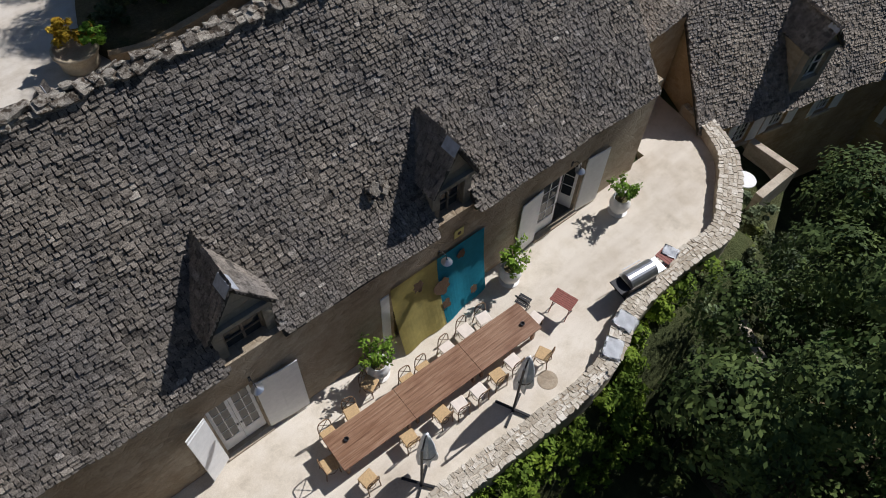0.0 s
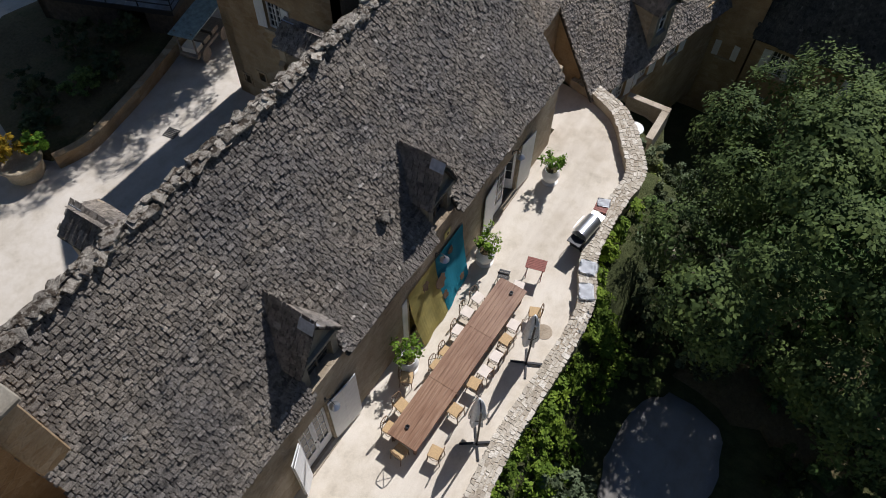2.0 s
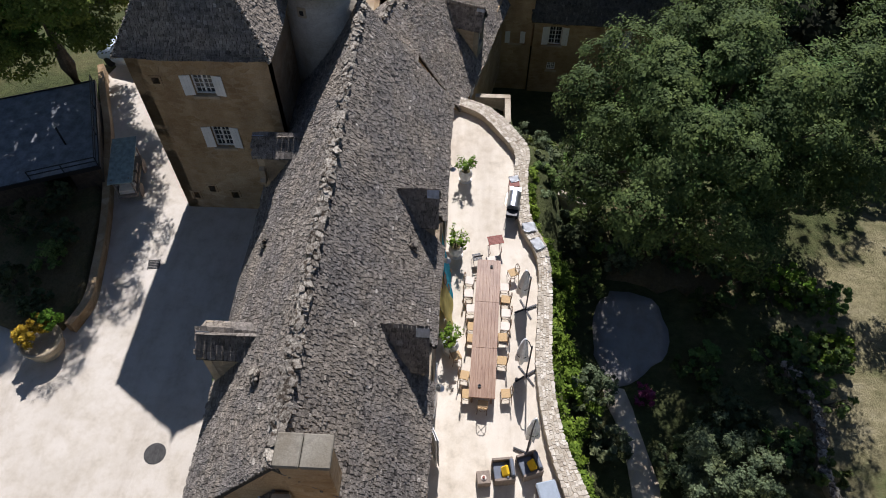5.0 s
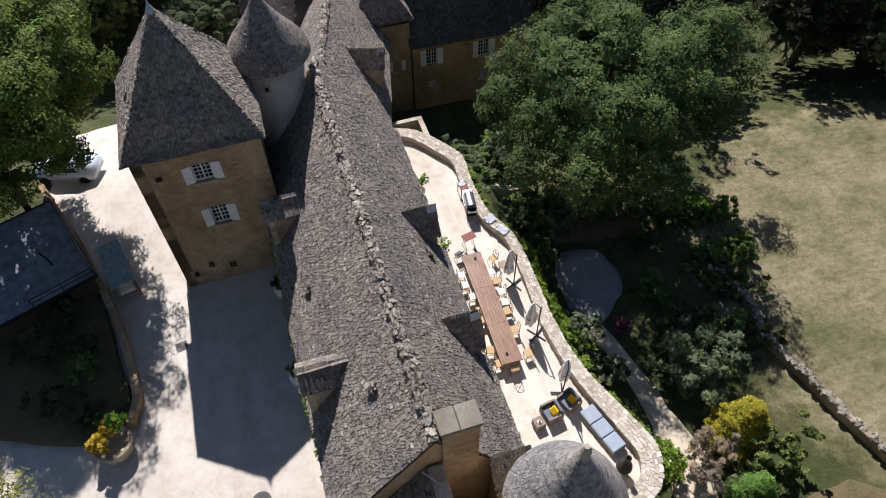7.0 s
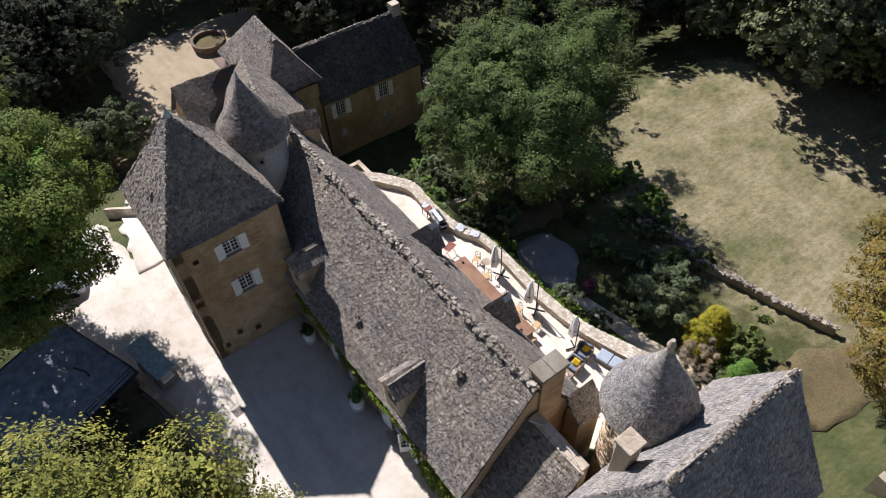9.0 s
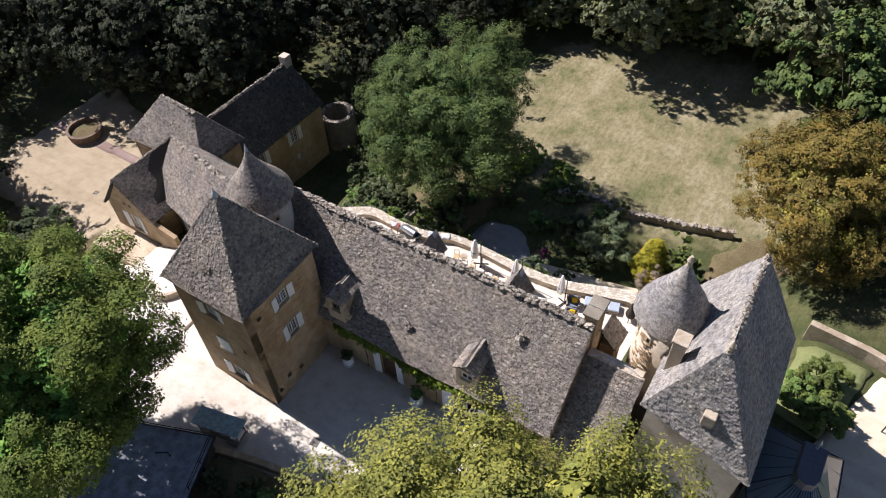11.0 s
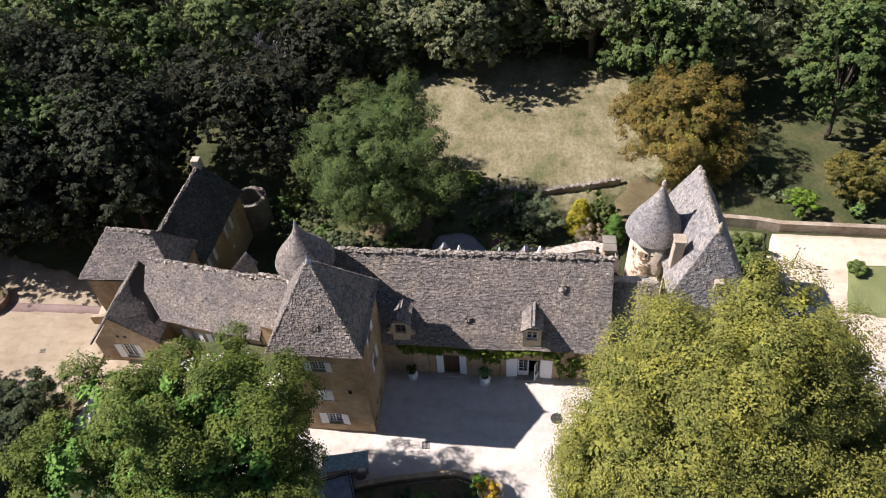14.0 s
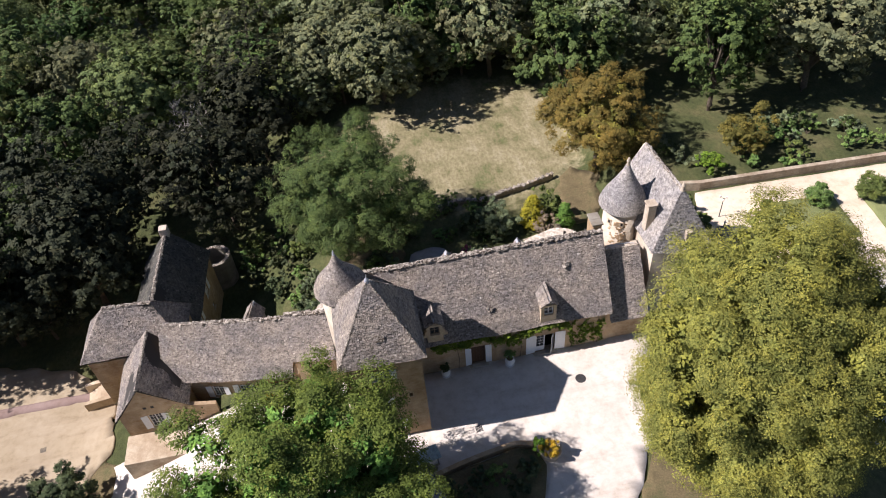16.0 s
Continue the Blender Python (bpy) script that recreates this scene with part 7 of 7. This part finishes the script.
for a, b, rrow in stones:
    w0, w1 = rrow / rows_p + 0.012, (rrow + 1) / rows_p - 0.012
    j = lambda q: prng.uniform(-q, q)
    if rrow == 0:
        w0 -= 0.05
    if rrow == rows_p - 1:
        w1 += 0.07
    cs_ = [par_pt(a + 0.012 + j(.03), w0 + j(.04)), par_pt((a + b) / 2, w0 + j(.05)), par_pt(b - 0.012 + j(.03), w0 + j(.04)), par_pt(b - 0.012 + j(.03), w1 + j(.04)), par_pt((a + b) / 2, w1 + j(.05)), par_pt(a + 0.012 + j(.03), w1 + j(.04))]
    z = PTOP + prng.uniform(0.010, 0.024)
    c = sum((Vector(p) for p in cs_), Vector((0, 0))) / 6
    single = -4.5 < c.x < 5.5 and count < 300
    bm = B() if single else rest
    top = [Vector(p).lerp(c, 0.08) for p in cs_]
    solid(bm, [(p.x, p.y, PTOP + 0.002) for p in cs_][::-1], [(p.x, p.y, z + j(.006)) for p in top][::-1])
    if single:
        count += 1
        part("coping_stone", bm, M_PSTONE, parapet)
part("coping_stone", rest, M_PSTONE_J, parapet)["kind"] = "stuff"


# ---- courtyard ----
def north_shutter(x, w, s, ang):
    tall_shutter(s, w, 2.2, pose(x, WN - 0.03, 0.08, 0, 0, ang))


north_shutter(4.3, 0.5, 1, -176)
north_shutter(5.45, 0.5, -1, 176)
north_shutter(9.6, 0.8, 1, -176)
north_shutter(11.2, 0.85, -1, 176)
leaf_door(house, 9.62, 10.4, 0.08, 2.13, WN + 0.16)
leaf_door(house, 11.18, 10.42, 0.08, 2.13, WN + 0.3, ang=60)
bm = B()
for i in range(5):
    box(bm, 4.31 + 0.225 * i, WN + 0.2, 0.06, 4.525 + 0.225 * i, WN + 0.25, 2.29)
part("door", bm, plain("dark_brown_boards", (0.10, 0.055, 0.03), 0.6), house, "dark brown boarded door")
for x0, x1 in ((4.1, 5.65), (9.4, 11.4)):
    part("step", box(B(), x0, WN - 0.35, 0.02, x1, WN - 0.004, 0.12, None, 0.012), M_COPING, house)

ivy = thing("wall_creeper", "green creeper trained under the courtyard eaves", "climber", (0, 0, 0))
g = random.Random(21)
cl = []
for k in range(300):
    x = g.uniform(1.2, 15.2)
    drop = g.uniform(0, 0.55) + (g.uniform(0, 1.7) if x > 12.3 else 0) + (g.uniform(0, 0.6) if 6.2 < x < 8.4 else 0)
    if 9.4 < x < 11.4 or 4.1 < x < 5.6:
        drop *= 0.5
    cl.append((x, WN - 0.1 - g.uniform(0, 0.12), EZN - 0.2 - 1.5 * drop, g.uniform(0.14, 0.26)))
leaf_cloud("foliage", cl, 70, 0.06, 22, L_BRIGHT, ivy)
bm = B()
for x in (3.2, 8.3, 12.6, 14.8):
    tube(bm, [(x, WN - 0.06, 0.0), (x + 0.1, WN - 0.05, 1.2), (x - 0.1, WN - 0.07, 3.4)], [0.035, 0.028, 0.015], 6)
part("stems", bm, M_BARK, ivy)

potted("courtyard_pot", (2.05, 4.65, 0.06), 1.1, 5, L_DEEP, "pale pot with a dark clipped shrub by the wall", 0.6, 0.3, leaves=900)
potted("courtyard_pot", (7.3, 4.55, 0.06), 1.2, 6, L_GREEN, "pale pot with a bushy green plant by the wall", 0.85, 0.4, leaves=900)

M_IRON = plain("worn_cast_iron", (0.07, 0.068, 0.066), 0.6, 0.5, 0.3)
mh = thing("manhole_cover", "round cast-iron manhole cover in the court", "manhole", (12.4, 1.95, 0.03))
bm = B()
lathe(bm, [(0.42, 0.0), (0.42, 0.018), (0.4, 0.02)], 28)
for i in range(-3, 4):
    box(bm, -0.3, i * 0.09 - 0.02, 0.021, 0.3, i * 0.09 + 0.02, 0.03)
part("lid", bm, M_IRON, mh)
gr = thing("drain_grate", "square iron drain grate in the court", "drain", (3.58, -0.68, 0.03), 8)
bm = B()
for i in range(6):
    box(bm, -0.25 + 0.09 * i, -0.25, 0.0, -0.2 + 0.09 * i, 0.25, 0.02)
box(bm, -0.27, -0.27, 0, 0.27, -0.251, 0.022)
box(bm, -0.27, 0.251, 0, 0.27, 0.27, 0.022)
part("grate", bm, M_IRON, gr)
gr2 = thing("drain_grate", "square iron drain grate in the gravel forecourt", "drain", (-34.6, 10.8, land(-34.6, 10.8) + 0.06), 8)
bm = B()
for i in range(6):
    box(bm, -0.25 + 0.09 * i, -0.25, 0.0, -0.2 + 0.09 * i, 0.25, 0.07)
part("grate", bm, M_IRON, gr2)

# planting island
ISL = smooth_line([(-9.5, -7.6), (-7.0, -6.6), (-4.4, -5.5), (-1.7, -4.65), (0.35, -4.0), (2.3, -3.52), (4.3, -3.15), (5.9, -2.95), (7.2, -3.3)], 5)
bm = B()
out = offset_line(ISL, [0.34] * len(ISL))
solid(bm, [(x, y, -0.3) for x, y in ISL + out[::-1]], [(x, y, 0.62) for x, y in ISL + out[::-1]])
bmesh.ops.recalc_face_normals(bm, faces=bm.faces[:])
isw = tagged(link_mesh("island_wall", bm, M_WALL), "low curved ochre stone wall round the planting island", "wall", "", "structure")
isb = sheet("planting_island", [(-4.0, -5.8), (-1.7, -4.9), (0.35, -4.2), (2.3, -3.75), (4.3, -3.4), (5.9, -3.2), (7.2, -3.6), (7.6, -4.8), (6.8, -7.4), (5.4, -10.2), (2.5, -12.0), (-0.8, -11.0)], 0.42, M_EARTH, 1.0, 0.5, 61, "structure", "dark planted soil of the courtyard island", "flower bed", flat=0.05, wob=0.08)
g = random.Random(33)
for k, (x, y, r, h, m_, lb) in enumerate(((0.8, -6.0, 1.1, 1.2, L_DEEP, "dark low shrub in the planting island"), (2.3, -6.8, 1.2, 1.3, L_DEEP, "dark low shrub in the planting island"), (3.9, -5.0, 0.9, 1.0, L_GREEN, "leafy green shrub in the planting island"), (5.2, -6.2, 1.1, 1.0, L_DEEP, "dark low shrub in the planting island"), (2.6, -5.0, 0.8, 0.8, L_DEEP, "dark low shrub in the planting island"), (6.3, -4.9, 0.7, 0.8, L_DEEP, "dark low shrub in the planting island"))):
    bush("island_shrub", x, y, r, h, 460 + k, m_, lb, 1900, 0.08, "shrubs in the planting island", 0.42)

pl = thing("stone_planter", "large round carved stone planter with autumn shrubs", "planter", (8.15, -3.85, 0.03))
bm = B()
lathe(bm, [(0.62, 0.0), (0.72, 0.15), (0.68, 0.2), (0.8, 0.7), (0.86, 0.74), (0.86, 0.84), (0.74, 0.84), (0.7, 0.7), (0.02, 0.68)], 30, None, False)
smooth(part("bowl", bm, M_ASHLAR, pl))
cl = crown_clumps(0.75, 1.2, 0.75, 5, 22, 0.3)
leaf_cloud("orange_shrub", [(x - 0.15, y - 0.25, z, q) for x, y, z, q in cl], 130, 0.07, 41, L_ORANGE, pl, label="orange autumn foliage")
cl = crown_clumps(0.55, 0.9, 0.75, 6, 16, 0.3)
leaf_cloud("lime_shrub", [(x - 0.75, y + 0.25, z, q) for x, y, z, q in cl], 110, 0.07, 42, L_BRIGHT, pl, label="lime green foliage")

# low flat-roofed shed and the market cart
shed = thing("flat_shed", "low shed with shade-dark walls and a leaf-strewn grey flat roof", "shed", (-3.0, -6.9, 0.0), 21)
bm = B()
wall_panel(bm, (-3.0, -4.7), (3.0, -4.7), -0.3, 1.75, 0.3)
wall_panel(bm, (3.0, -4.696), (3.0, 1.7), -0.3, 1.75, 0.3, [(4.2, 5.1, -0.3, 1.5)])
wall_panel(bm, (2.996, 1.7), (-3.0, 1.7), -0.3, 1.75, 0.3)
wall_panel(bm, (-3.0, 1.696), (-3.0, -4.4), -0.3, 1.75, 0.3)
# Walls sit in shade; that shade is put into their near-black colour.
part("wall", bm, plain("shade_dark_wall", (0.075, 0.058, 0.045), 0.8, 0, 0.4, 5), shed)
bm = B()
box(bm, -3.2, -4.9, 1.754, 3.2, 1.9, 1.9)
part("roof", bm, plain("grey_roofing_felt", (0.21, 0.225, 0.25), 0.9, 0, 0.4, 2), shed)
bm = B()
for a in ((-3.25, -4.95, 3.25, -4.9), (-3.25, 1.9, 3.25, 1.95), (-3.25, -4.9, -3.2, 1.9), (3.2, -4.9, 3.25, 1.9)):
    box(bm, a[0], a[1], 1.72, a[2], a[3], 1.96)
part("fascia", bm, M_BLACK, shed)
bm = B()
tube(bm, [(1.2, 0.4, 1.9), (1.2, 0.4, 2.35), (0.6, 0.2, 2.5)], 0.05, 8)
part("flue", bm, M_BLACK, shed)
for z in (2.15, 2.4):
    for p, q in (((-3.1, 1.85), (3.1, 1.85)), ((3.1, 1.85), (3.1, -1.2))):
        bm = B()
        tube(bm, [(*p, z), (*q, z)], 0.03, 6)
        part("rail", bm, M_BLACK, shed)
for x, y in ((-3.1, 1.85), (-1.0, 1.85), (1.0, 1.85), (3.1, 1.85), (3.1, 0.3), (3.1, -1.2)):
    bm = B()
    tube(bm, [(x, y, 1.88), (x, y, 2.42)], 0.03, 6)
    part("rail_post", bm, M_BLACK, shed)

cart = thing("market_cart", "wooden handcart under a teal canvas roof", "cart", (-1.25, -3.1, 0.03), 13)
bm = B()
box(bm, -1.35, -0.45, 0.45, 1.35, 0.45, 0.62, None, 0.015)
part("bed", bm, M_WOOD, cart)
for x in (-1.25, 1.25):
    for y in (-0.4, 0.4):
        bm = B()
        box(bm, x - 0.03, y - 0.03, 0.62, x + 0.03, y + 0.03, 1.75)
        part("post", bm, M_WOOD, cart)
bm = B()
solid(bm, [(-1.5, -0.58, 1.74), (1.5, -0.58, 1.66), (1.5, 0.58, 1.66), (-1.5, 0.58, 1.74)], [(-1.5, -0.58, 1.78), (1.5, -0.58, 1.70), (1.5, 0.58, 1.70), (-1.5, 0.58, 1.78)])
part("canopy", bm, plain("teal_canvas", (0.27, 0.34, 0.33), 0.85, 0, 0.35, 4), cart)
for x in (-0.8, 0.8):
    for y in (-0.52, 0.52):
        bm = B()
        lathe(bm, [(0.34, -0.03), (0.36, 0.0), (0.34, 0.03)], 18, pose(x, y, 0.36, 90, 0, 0))
        part("wheel", bm, M_WOOD, cart)
for x, m_ in ((0.95, M_PAD), (0.3, M_WOOD), (-0.4, M_WOOD)):
    bm = B()
    box(bm, x - 0.27, -0.36, 0.624, x + 0.27, 0.36, 0.86, None, 0.01)
    part("crate", bm, m_, cart)

car = thing("parked_car", "pale blue hatchback parked in the tree shade", "car", (-10.9, -6.1, land(-10.9, -6.1) + 0.12), 72)
prof = [(-1.9, 0.35), (-1.95, 0.75), (-1.75, 0.95), (-1.1, 1.0), (-0.55, 1.4), (0.85, 1.42), (1.55, 1.0), (1.9, 0.85), (1.92, 0.35)]
bm = B()
solid(bm, [(x, -0.8, z) for x, z in prof], [(x, 0.8, z) for x, z in prof])
bmesh.ops.recalc_face_normals(bm, faces=bm.faces[:])
bmesh.ops.bevel(bm, geom=bm.edges[:], offset=0.06, segments=2, affect="EDGES")
cb = smooth(part("body", bm, plain("pale_blue_car_paint", (0.55, 0.62, 0.70), 0.25, 0.0, 0.03), car))
for x, a in ((-0.84, 53), (1.2, -59)):
    bm = B()
    box(bm, -0.28, -0.62, 0, 0.28, 0.62, 0.012, pose(x, 0, 1.21, 0, -a if x < 0 else -a, 0))
    part("windscreen", bm, M_GLASSM, cb)
for y in (-0.803, 0.803):
    bm = B()
    solid(bm, [(-0.85, y, 1.02), (1.15, y, 1.02), (0.8, y, 1.34), (-0.5, y, 1.34)], [(-0.85, y * 1.01, 1.02), (1.15, y * 1.01, 1.02), (0.8, y * 1.01, 1.34), (-0.5, y * 1.01, 1.34)])
    bmesh.ops.recalc_face_normals(bm, faces=bm.faces[:])
    part("side_window", bm, M_GLASSM, cb)
for x in (-1.2, 1.2):
    for y in (-0.74, 0.74):
        bm = B()
        lathe(bm, [(0.3, -0.1), (0.32, 0.0), (0.3, 0.1)], 18, pose(x, y, 0.32, 90, 0, 0))
        w_ = part("wheel", bm, M_BLACK, car)

# ramp walls and stairs towards the gate
for nm, line, hgt in (("ramp_wall", [(-15.6, 3.2), (-14.6, 2.3), (-13.0, 2.2), (-12.0, 2.9), (-11.6, 3.9)], 0.7), ("ramp_wall", [(-15.6, 5.0), (-14.2, 5.2), (-12.9, 4.7), (-11.9, 4.6)], 0.6), ("ramp_wall", [(-19.0, -1.2), (-17.0, 0.1), (-15.7, 0.9)], 0.9)):
    l2 = smooth_line(line, 5)
    o2 = offset_line(l2, [0.3] * len(l2))
    bm = B()
    solid(bm, [(x, y, land(x, y) - 0.4) for x, y in l2 + o2[::-1]], [(x, y, land(x, y) + hgt) for x, y in l2 + o2[::-1]])
    bmesh.ops.recalc_face_normals(bm, faces=bm.faces[:])
    tagged(link_mesh(nm, bm, M_COPING), "low curved pale stone wall beside the ramp", "wall", "", "structure")
bush("ramp_shrub", -12.2, 5.6, 0.9, 1.2, 480, L_GOLD, "yellow-green shrub by the ramp wall", 1800, 0.08)

basin = thing("stone_basin", "round rust-brown stone basin filled with dark soil", "basin", (-43.4, 16.6, land(-43.4, 16.6) + 0.05))
bm = B()
lathe(bm, [(1.75, 0.0), (1.85, 0.9), (1.55, 0.92), (1.5, 0.25), (0.02, 0.2)], 32, None, False)
part("wall", bm, plain("rust_brown_stone", (0.16, 0.115, 0.085), 0.85, 0, 0.4, 3), basin)
bm = B()
lathe(bm, [(1.5, 0.0), (1.49, 0.5), (0.6, 0.56), (0.02, 0.55)], 28, None, False)
part("soil", bm, M_EARTH, basin, "dark soil filling the basin")
stp = thing("stone_steps", "short flight of pale stone steps with side walls", "steps", (-29.6, 16.2, land(-31, 16.2)), 8)
for i in range(5):
    bm = B()
    box(bm, -2.0 + 0.34 * i, -0.9, -0.3, 0.9, 0.9, 0.19 * (i + 1) - 0.003 * i, None, 0.01)
    part("step", bm, M_ASHLAR, stp)
for y in (-1.12, 1.12):
    bm = B()
    box(bm, -2.1, y - 0.2, -0.3, 0.9, y + 0.2, 1.15, None, 0.02)
    part("side_wall", bm, M_ASHLAR, stp)

# sunken patio below the gatehouse
bm = B()
for a, b, c, d in ((-11.1, 13.9, -10.75, 16.0), (-10.746, 15.65, -8.7, 16.0)):
    box(bm, a, b, -5, c, d, -1.95, None, 0.02)
tagged(link_mesh("patio_wall", bm, M_COPING), "low pale stone wall round the sunken patio", "wall", "", "structure")
pt = thing("patio_table", "round white patio table with a small dish", "table", (-8.95, 15.0, land(-8.95, 15.0) - 0.02))
bm = B()
lathe(bm, [(0.42, 0.70), (0.44, 0.72), (0.42, 0.74)], 28)
part("tabletop", bm, M_WHITE, pt)
bm = B()
lathe(bm, [(0.25, 0.0), (0.24, 0.03), (0.04, 0.06), (0.04, 0.70)], 16)
part("pedestal", bm, M_WHITE, pt)

# lantern post of the formal garden
lp = thing("garden_lamp", "slender dark lamp post with three lanterns", "lamp post", stand(31.5, 17.4))
bm = B()
tube(bm, [(0, 0, 0), (0, 0, 2.5)], [0.05, 0.03], 8)
part("post", bm, M_BLACK, lp)
for a in (0, 120, 240):
    M = pose(0, 0, 2.35, 0, 0, a)
    bm = B()
    tube(bm, [M @ Vector((0, 0, 0)), M @ Vector((0.25, 0, 0.12)), M @ Vector((0.34, 0, 0.02))], 0.014, 5)
    part("arm", bm, M_BLACK, lp)
    bm = B()
    lathe(bm, [(0.05, -0.02), (0.1, 0.18), (0.02, 0.26)], 8, M @ pose(0.34, 0, 0))
    part("lantern", bm, M_PAD, lp)

# glasshouse beside the pavilion
gh = thing("glasshouse", "dark-framed polygonal glasshouse with a lead ridge", "glasshouse", (0, 0, 0))
gb = [(25.4, 12.3), (29.3, 12.3), (29.6, 8.4), (28.9, 6.6), (27.3, 5.9), (25.9, 6.5), (25.35, 8.4)]
gt = [(26.9, 10.9), (28.1, 10.9), (28.1, 9.0), (27.9, 8.6), (27.5, 8.45), (27.1, 8.6), (26.9, 9.0)]
GEZ, GTZ = 2.7, 4.5
M_PANE = Mat("greenhouse_glass", 0.05).color((0.10, 0.15, 0.19)).m
bm = B()
for k in range(7):
    a, b = Vector((*gb[k], 0)), Vector((*gb[(k + 1) % 7], 0))
    for f in (0.0, 0.25, 0.5, 0.75):
        p = a.lerp(b, f)
        tube(bm, [p + Vector((0, 0, -0.6)), p + Vector((0, 0, GEZ))], 0.04 if f == 0 else 0.022, 6)
    tube(bm, [a + Vector((0, 0, GEZ)), b + Vector((0, 0, GEZ))], 0.05, 6)
    c, d = Vector((*gt[k], GTZ)), Vector((*gt[(k + 1) % 7], GTZ))
    for f in (0.0, 0.25, 0.5, 0.75):
        tube(bm, [a.lerp(b, f) + Vector((0, 0, GEZ)), c.lerp(d, f)], 0.035 if f == 0 else 0.022, 6)
part("frame", bm, M_BLACK, gh)
for k in range(7):
    a, b = Vector((*gb[k], 0)), Vector((*gb[(k + 1) % 7], 0))
    c, d = Vector((*gt[k], GTZ)), Vector((*gt[(k + 1) % 7], GTZ))
    up, lo = Vector((0, 0, GEZ)), Vector((0, 0, -0.6))
    n = (b - a).cross(Vector((0, 0, 1))).normalized() * 0.006
    bm = B()
    solid(bm, [a + up, b + up, d, c], [a + up + Vector((0, 0, .008)), b + up + Vector((0, 0, .008)), d + Vector((0, 0, .008)), c + Vector((0, 0, .008))])
    bmesh.ops.recalc_face_normals(bm, faces=bm.faces[:])
    part("roof_pane", bm, M_PANE, gh)
    bm = B()
    solid(bm, [a + lo, b + lo, b + up, a + up], [a + lo + n, b + lo + n, b + up + n, a + up + n])
    bmesh.ops.recalc_face_normals(bm, faces=bm.faces[:])
    part("pane", bm, M_PANE, gh)
bm = B()
solid(bm, [(x, y, GTZ + 0.01) for x, y in gt][::-1], [(27.5 + (x - 27.5) * 0.9, 9.7 + (y - 9.7) * 0.95, GTZ + 0.55) for x, y in gt][::-1])
bmesh.ops.recalc_face_normals(bm, faces=bm.faces[:])
part("lantern_roof", bm, plain("dark_lead", (0.10, 0.105, 0.12), 0.5, 0.3), gh)
bm = B()
lathe(bm, [(0.08, 0), (0.05, 0.4), (0.09, 0.5), (0.01, 0.8)], 8, pose(27.5, 10.7, GTZ + 0.54))
part("finial", bm, M_LEAD, gh)
sheet("garden_terrace", [(29.0, 13.5), (30.3, 9.0), (46, 8.0), (46, -8), (27, -8), (25, 2), (24.9, 6.5), (25.6, 13)], 0.06, M_COURT, 1.2, 0.2, 71, "structure", "pale paving round the glasshouse", "paving", wob=0.05)

# small stone vents on the roofs
for k, (x, y, sd, zc) in enumerate(((6.1, None, -1, 5.3), (12.5, None, -1, 7.25), (5.72, None, 1, 5.35))):
    sl = slope_n if sd < 0 else slope_s
    yy = (RY - (RZ - zc) / sl) if sd < 0 else (RY + (RZ - zc) / sl)
    ang = math.degrees(math.atan(sl)) * (1 if sd < 0 else -1)
    vt = part("roof_vent", box(B(), -0.16, -0.02, 0.0, 0.16, 0.26, 0.14, pose(x, yy, zc, ang, 0, 0)), M_DARK, house, "little vent of stacked stone slabs")
    gv_ = random.Random(k + 4)
    for q in range(9):
        du, dv = gv_.uniform(-0.3, 0.3), gv_.uniform(-0.05, 0.32)
        sc = gv_.uniform(0.16, 0.34)
        ob = link_mesh("stone", rock_mesh(q % 6), None, vt)
        ob.matrix_basis = pose(x, yy, zc, ang, 0, 0) @ pose(du, dv, 0.12 + gv_.uniform(-.06, .1), gv_.uniform(-25, 25), gv_.uniform(-25, 25), gv_.uniform(0, 180)) @ Matrix.Diagonal((sc, sc * 0.8, sc * 0.45, 1))
for x, y, z, rx, rz in ((-2.9, 1.0, 10.9, 0, 0),):
    M = pose(-2.45, 0.86, 10.85, 60, 0, 0)
    bm = B()
    box(bm, -0.22, -0.12, 0.0, -0.14, 0.18, 0.16, M)
    box(bm, 0.14, -0.12, 0.0, 0.22, 0.18, 0.16, M)
    box(bm, -0.3, -0.2, 0.164, 0.3, 0.22, 0.21, M)
    part("roof_vent", bm, M_RIDGE, tower, "little vent of stacked stone slabs")
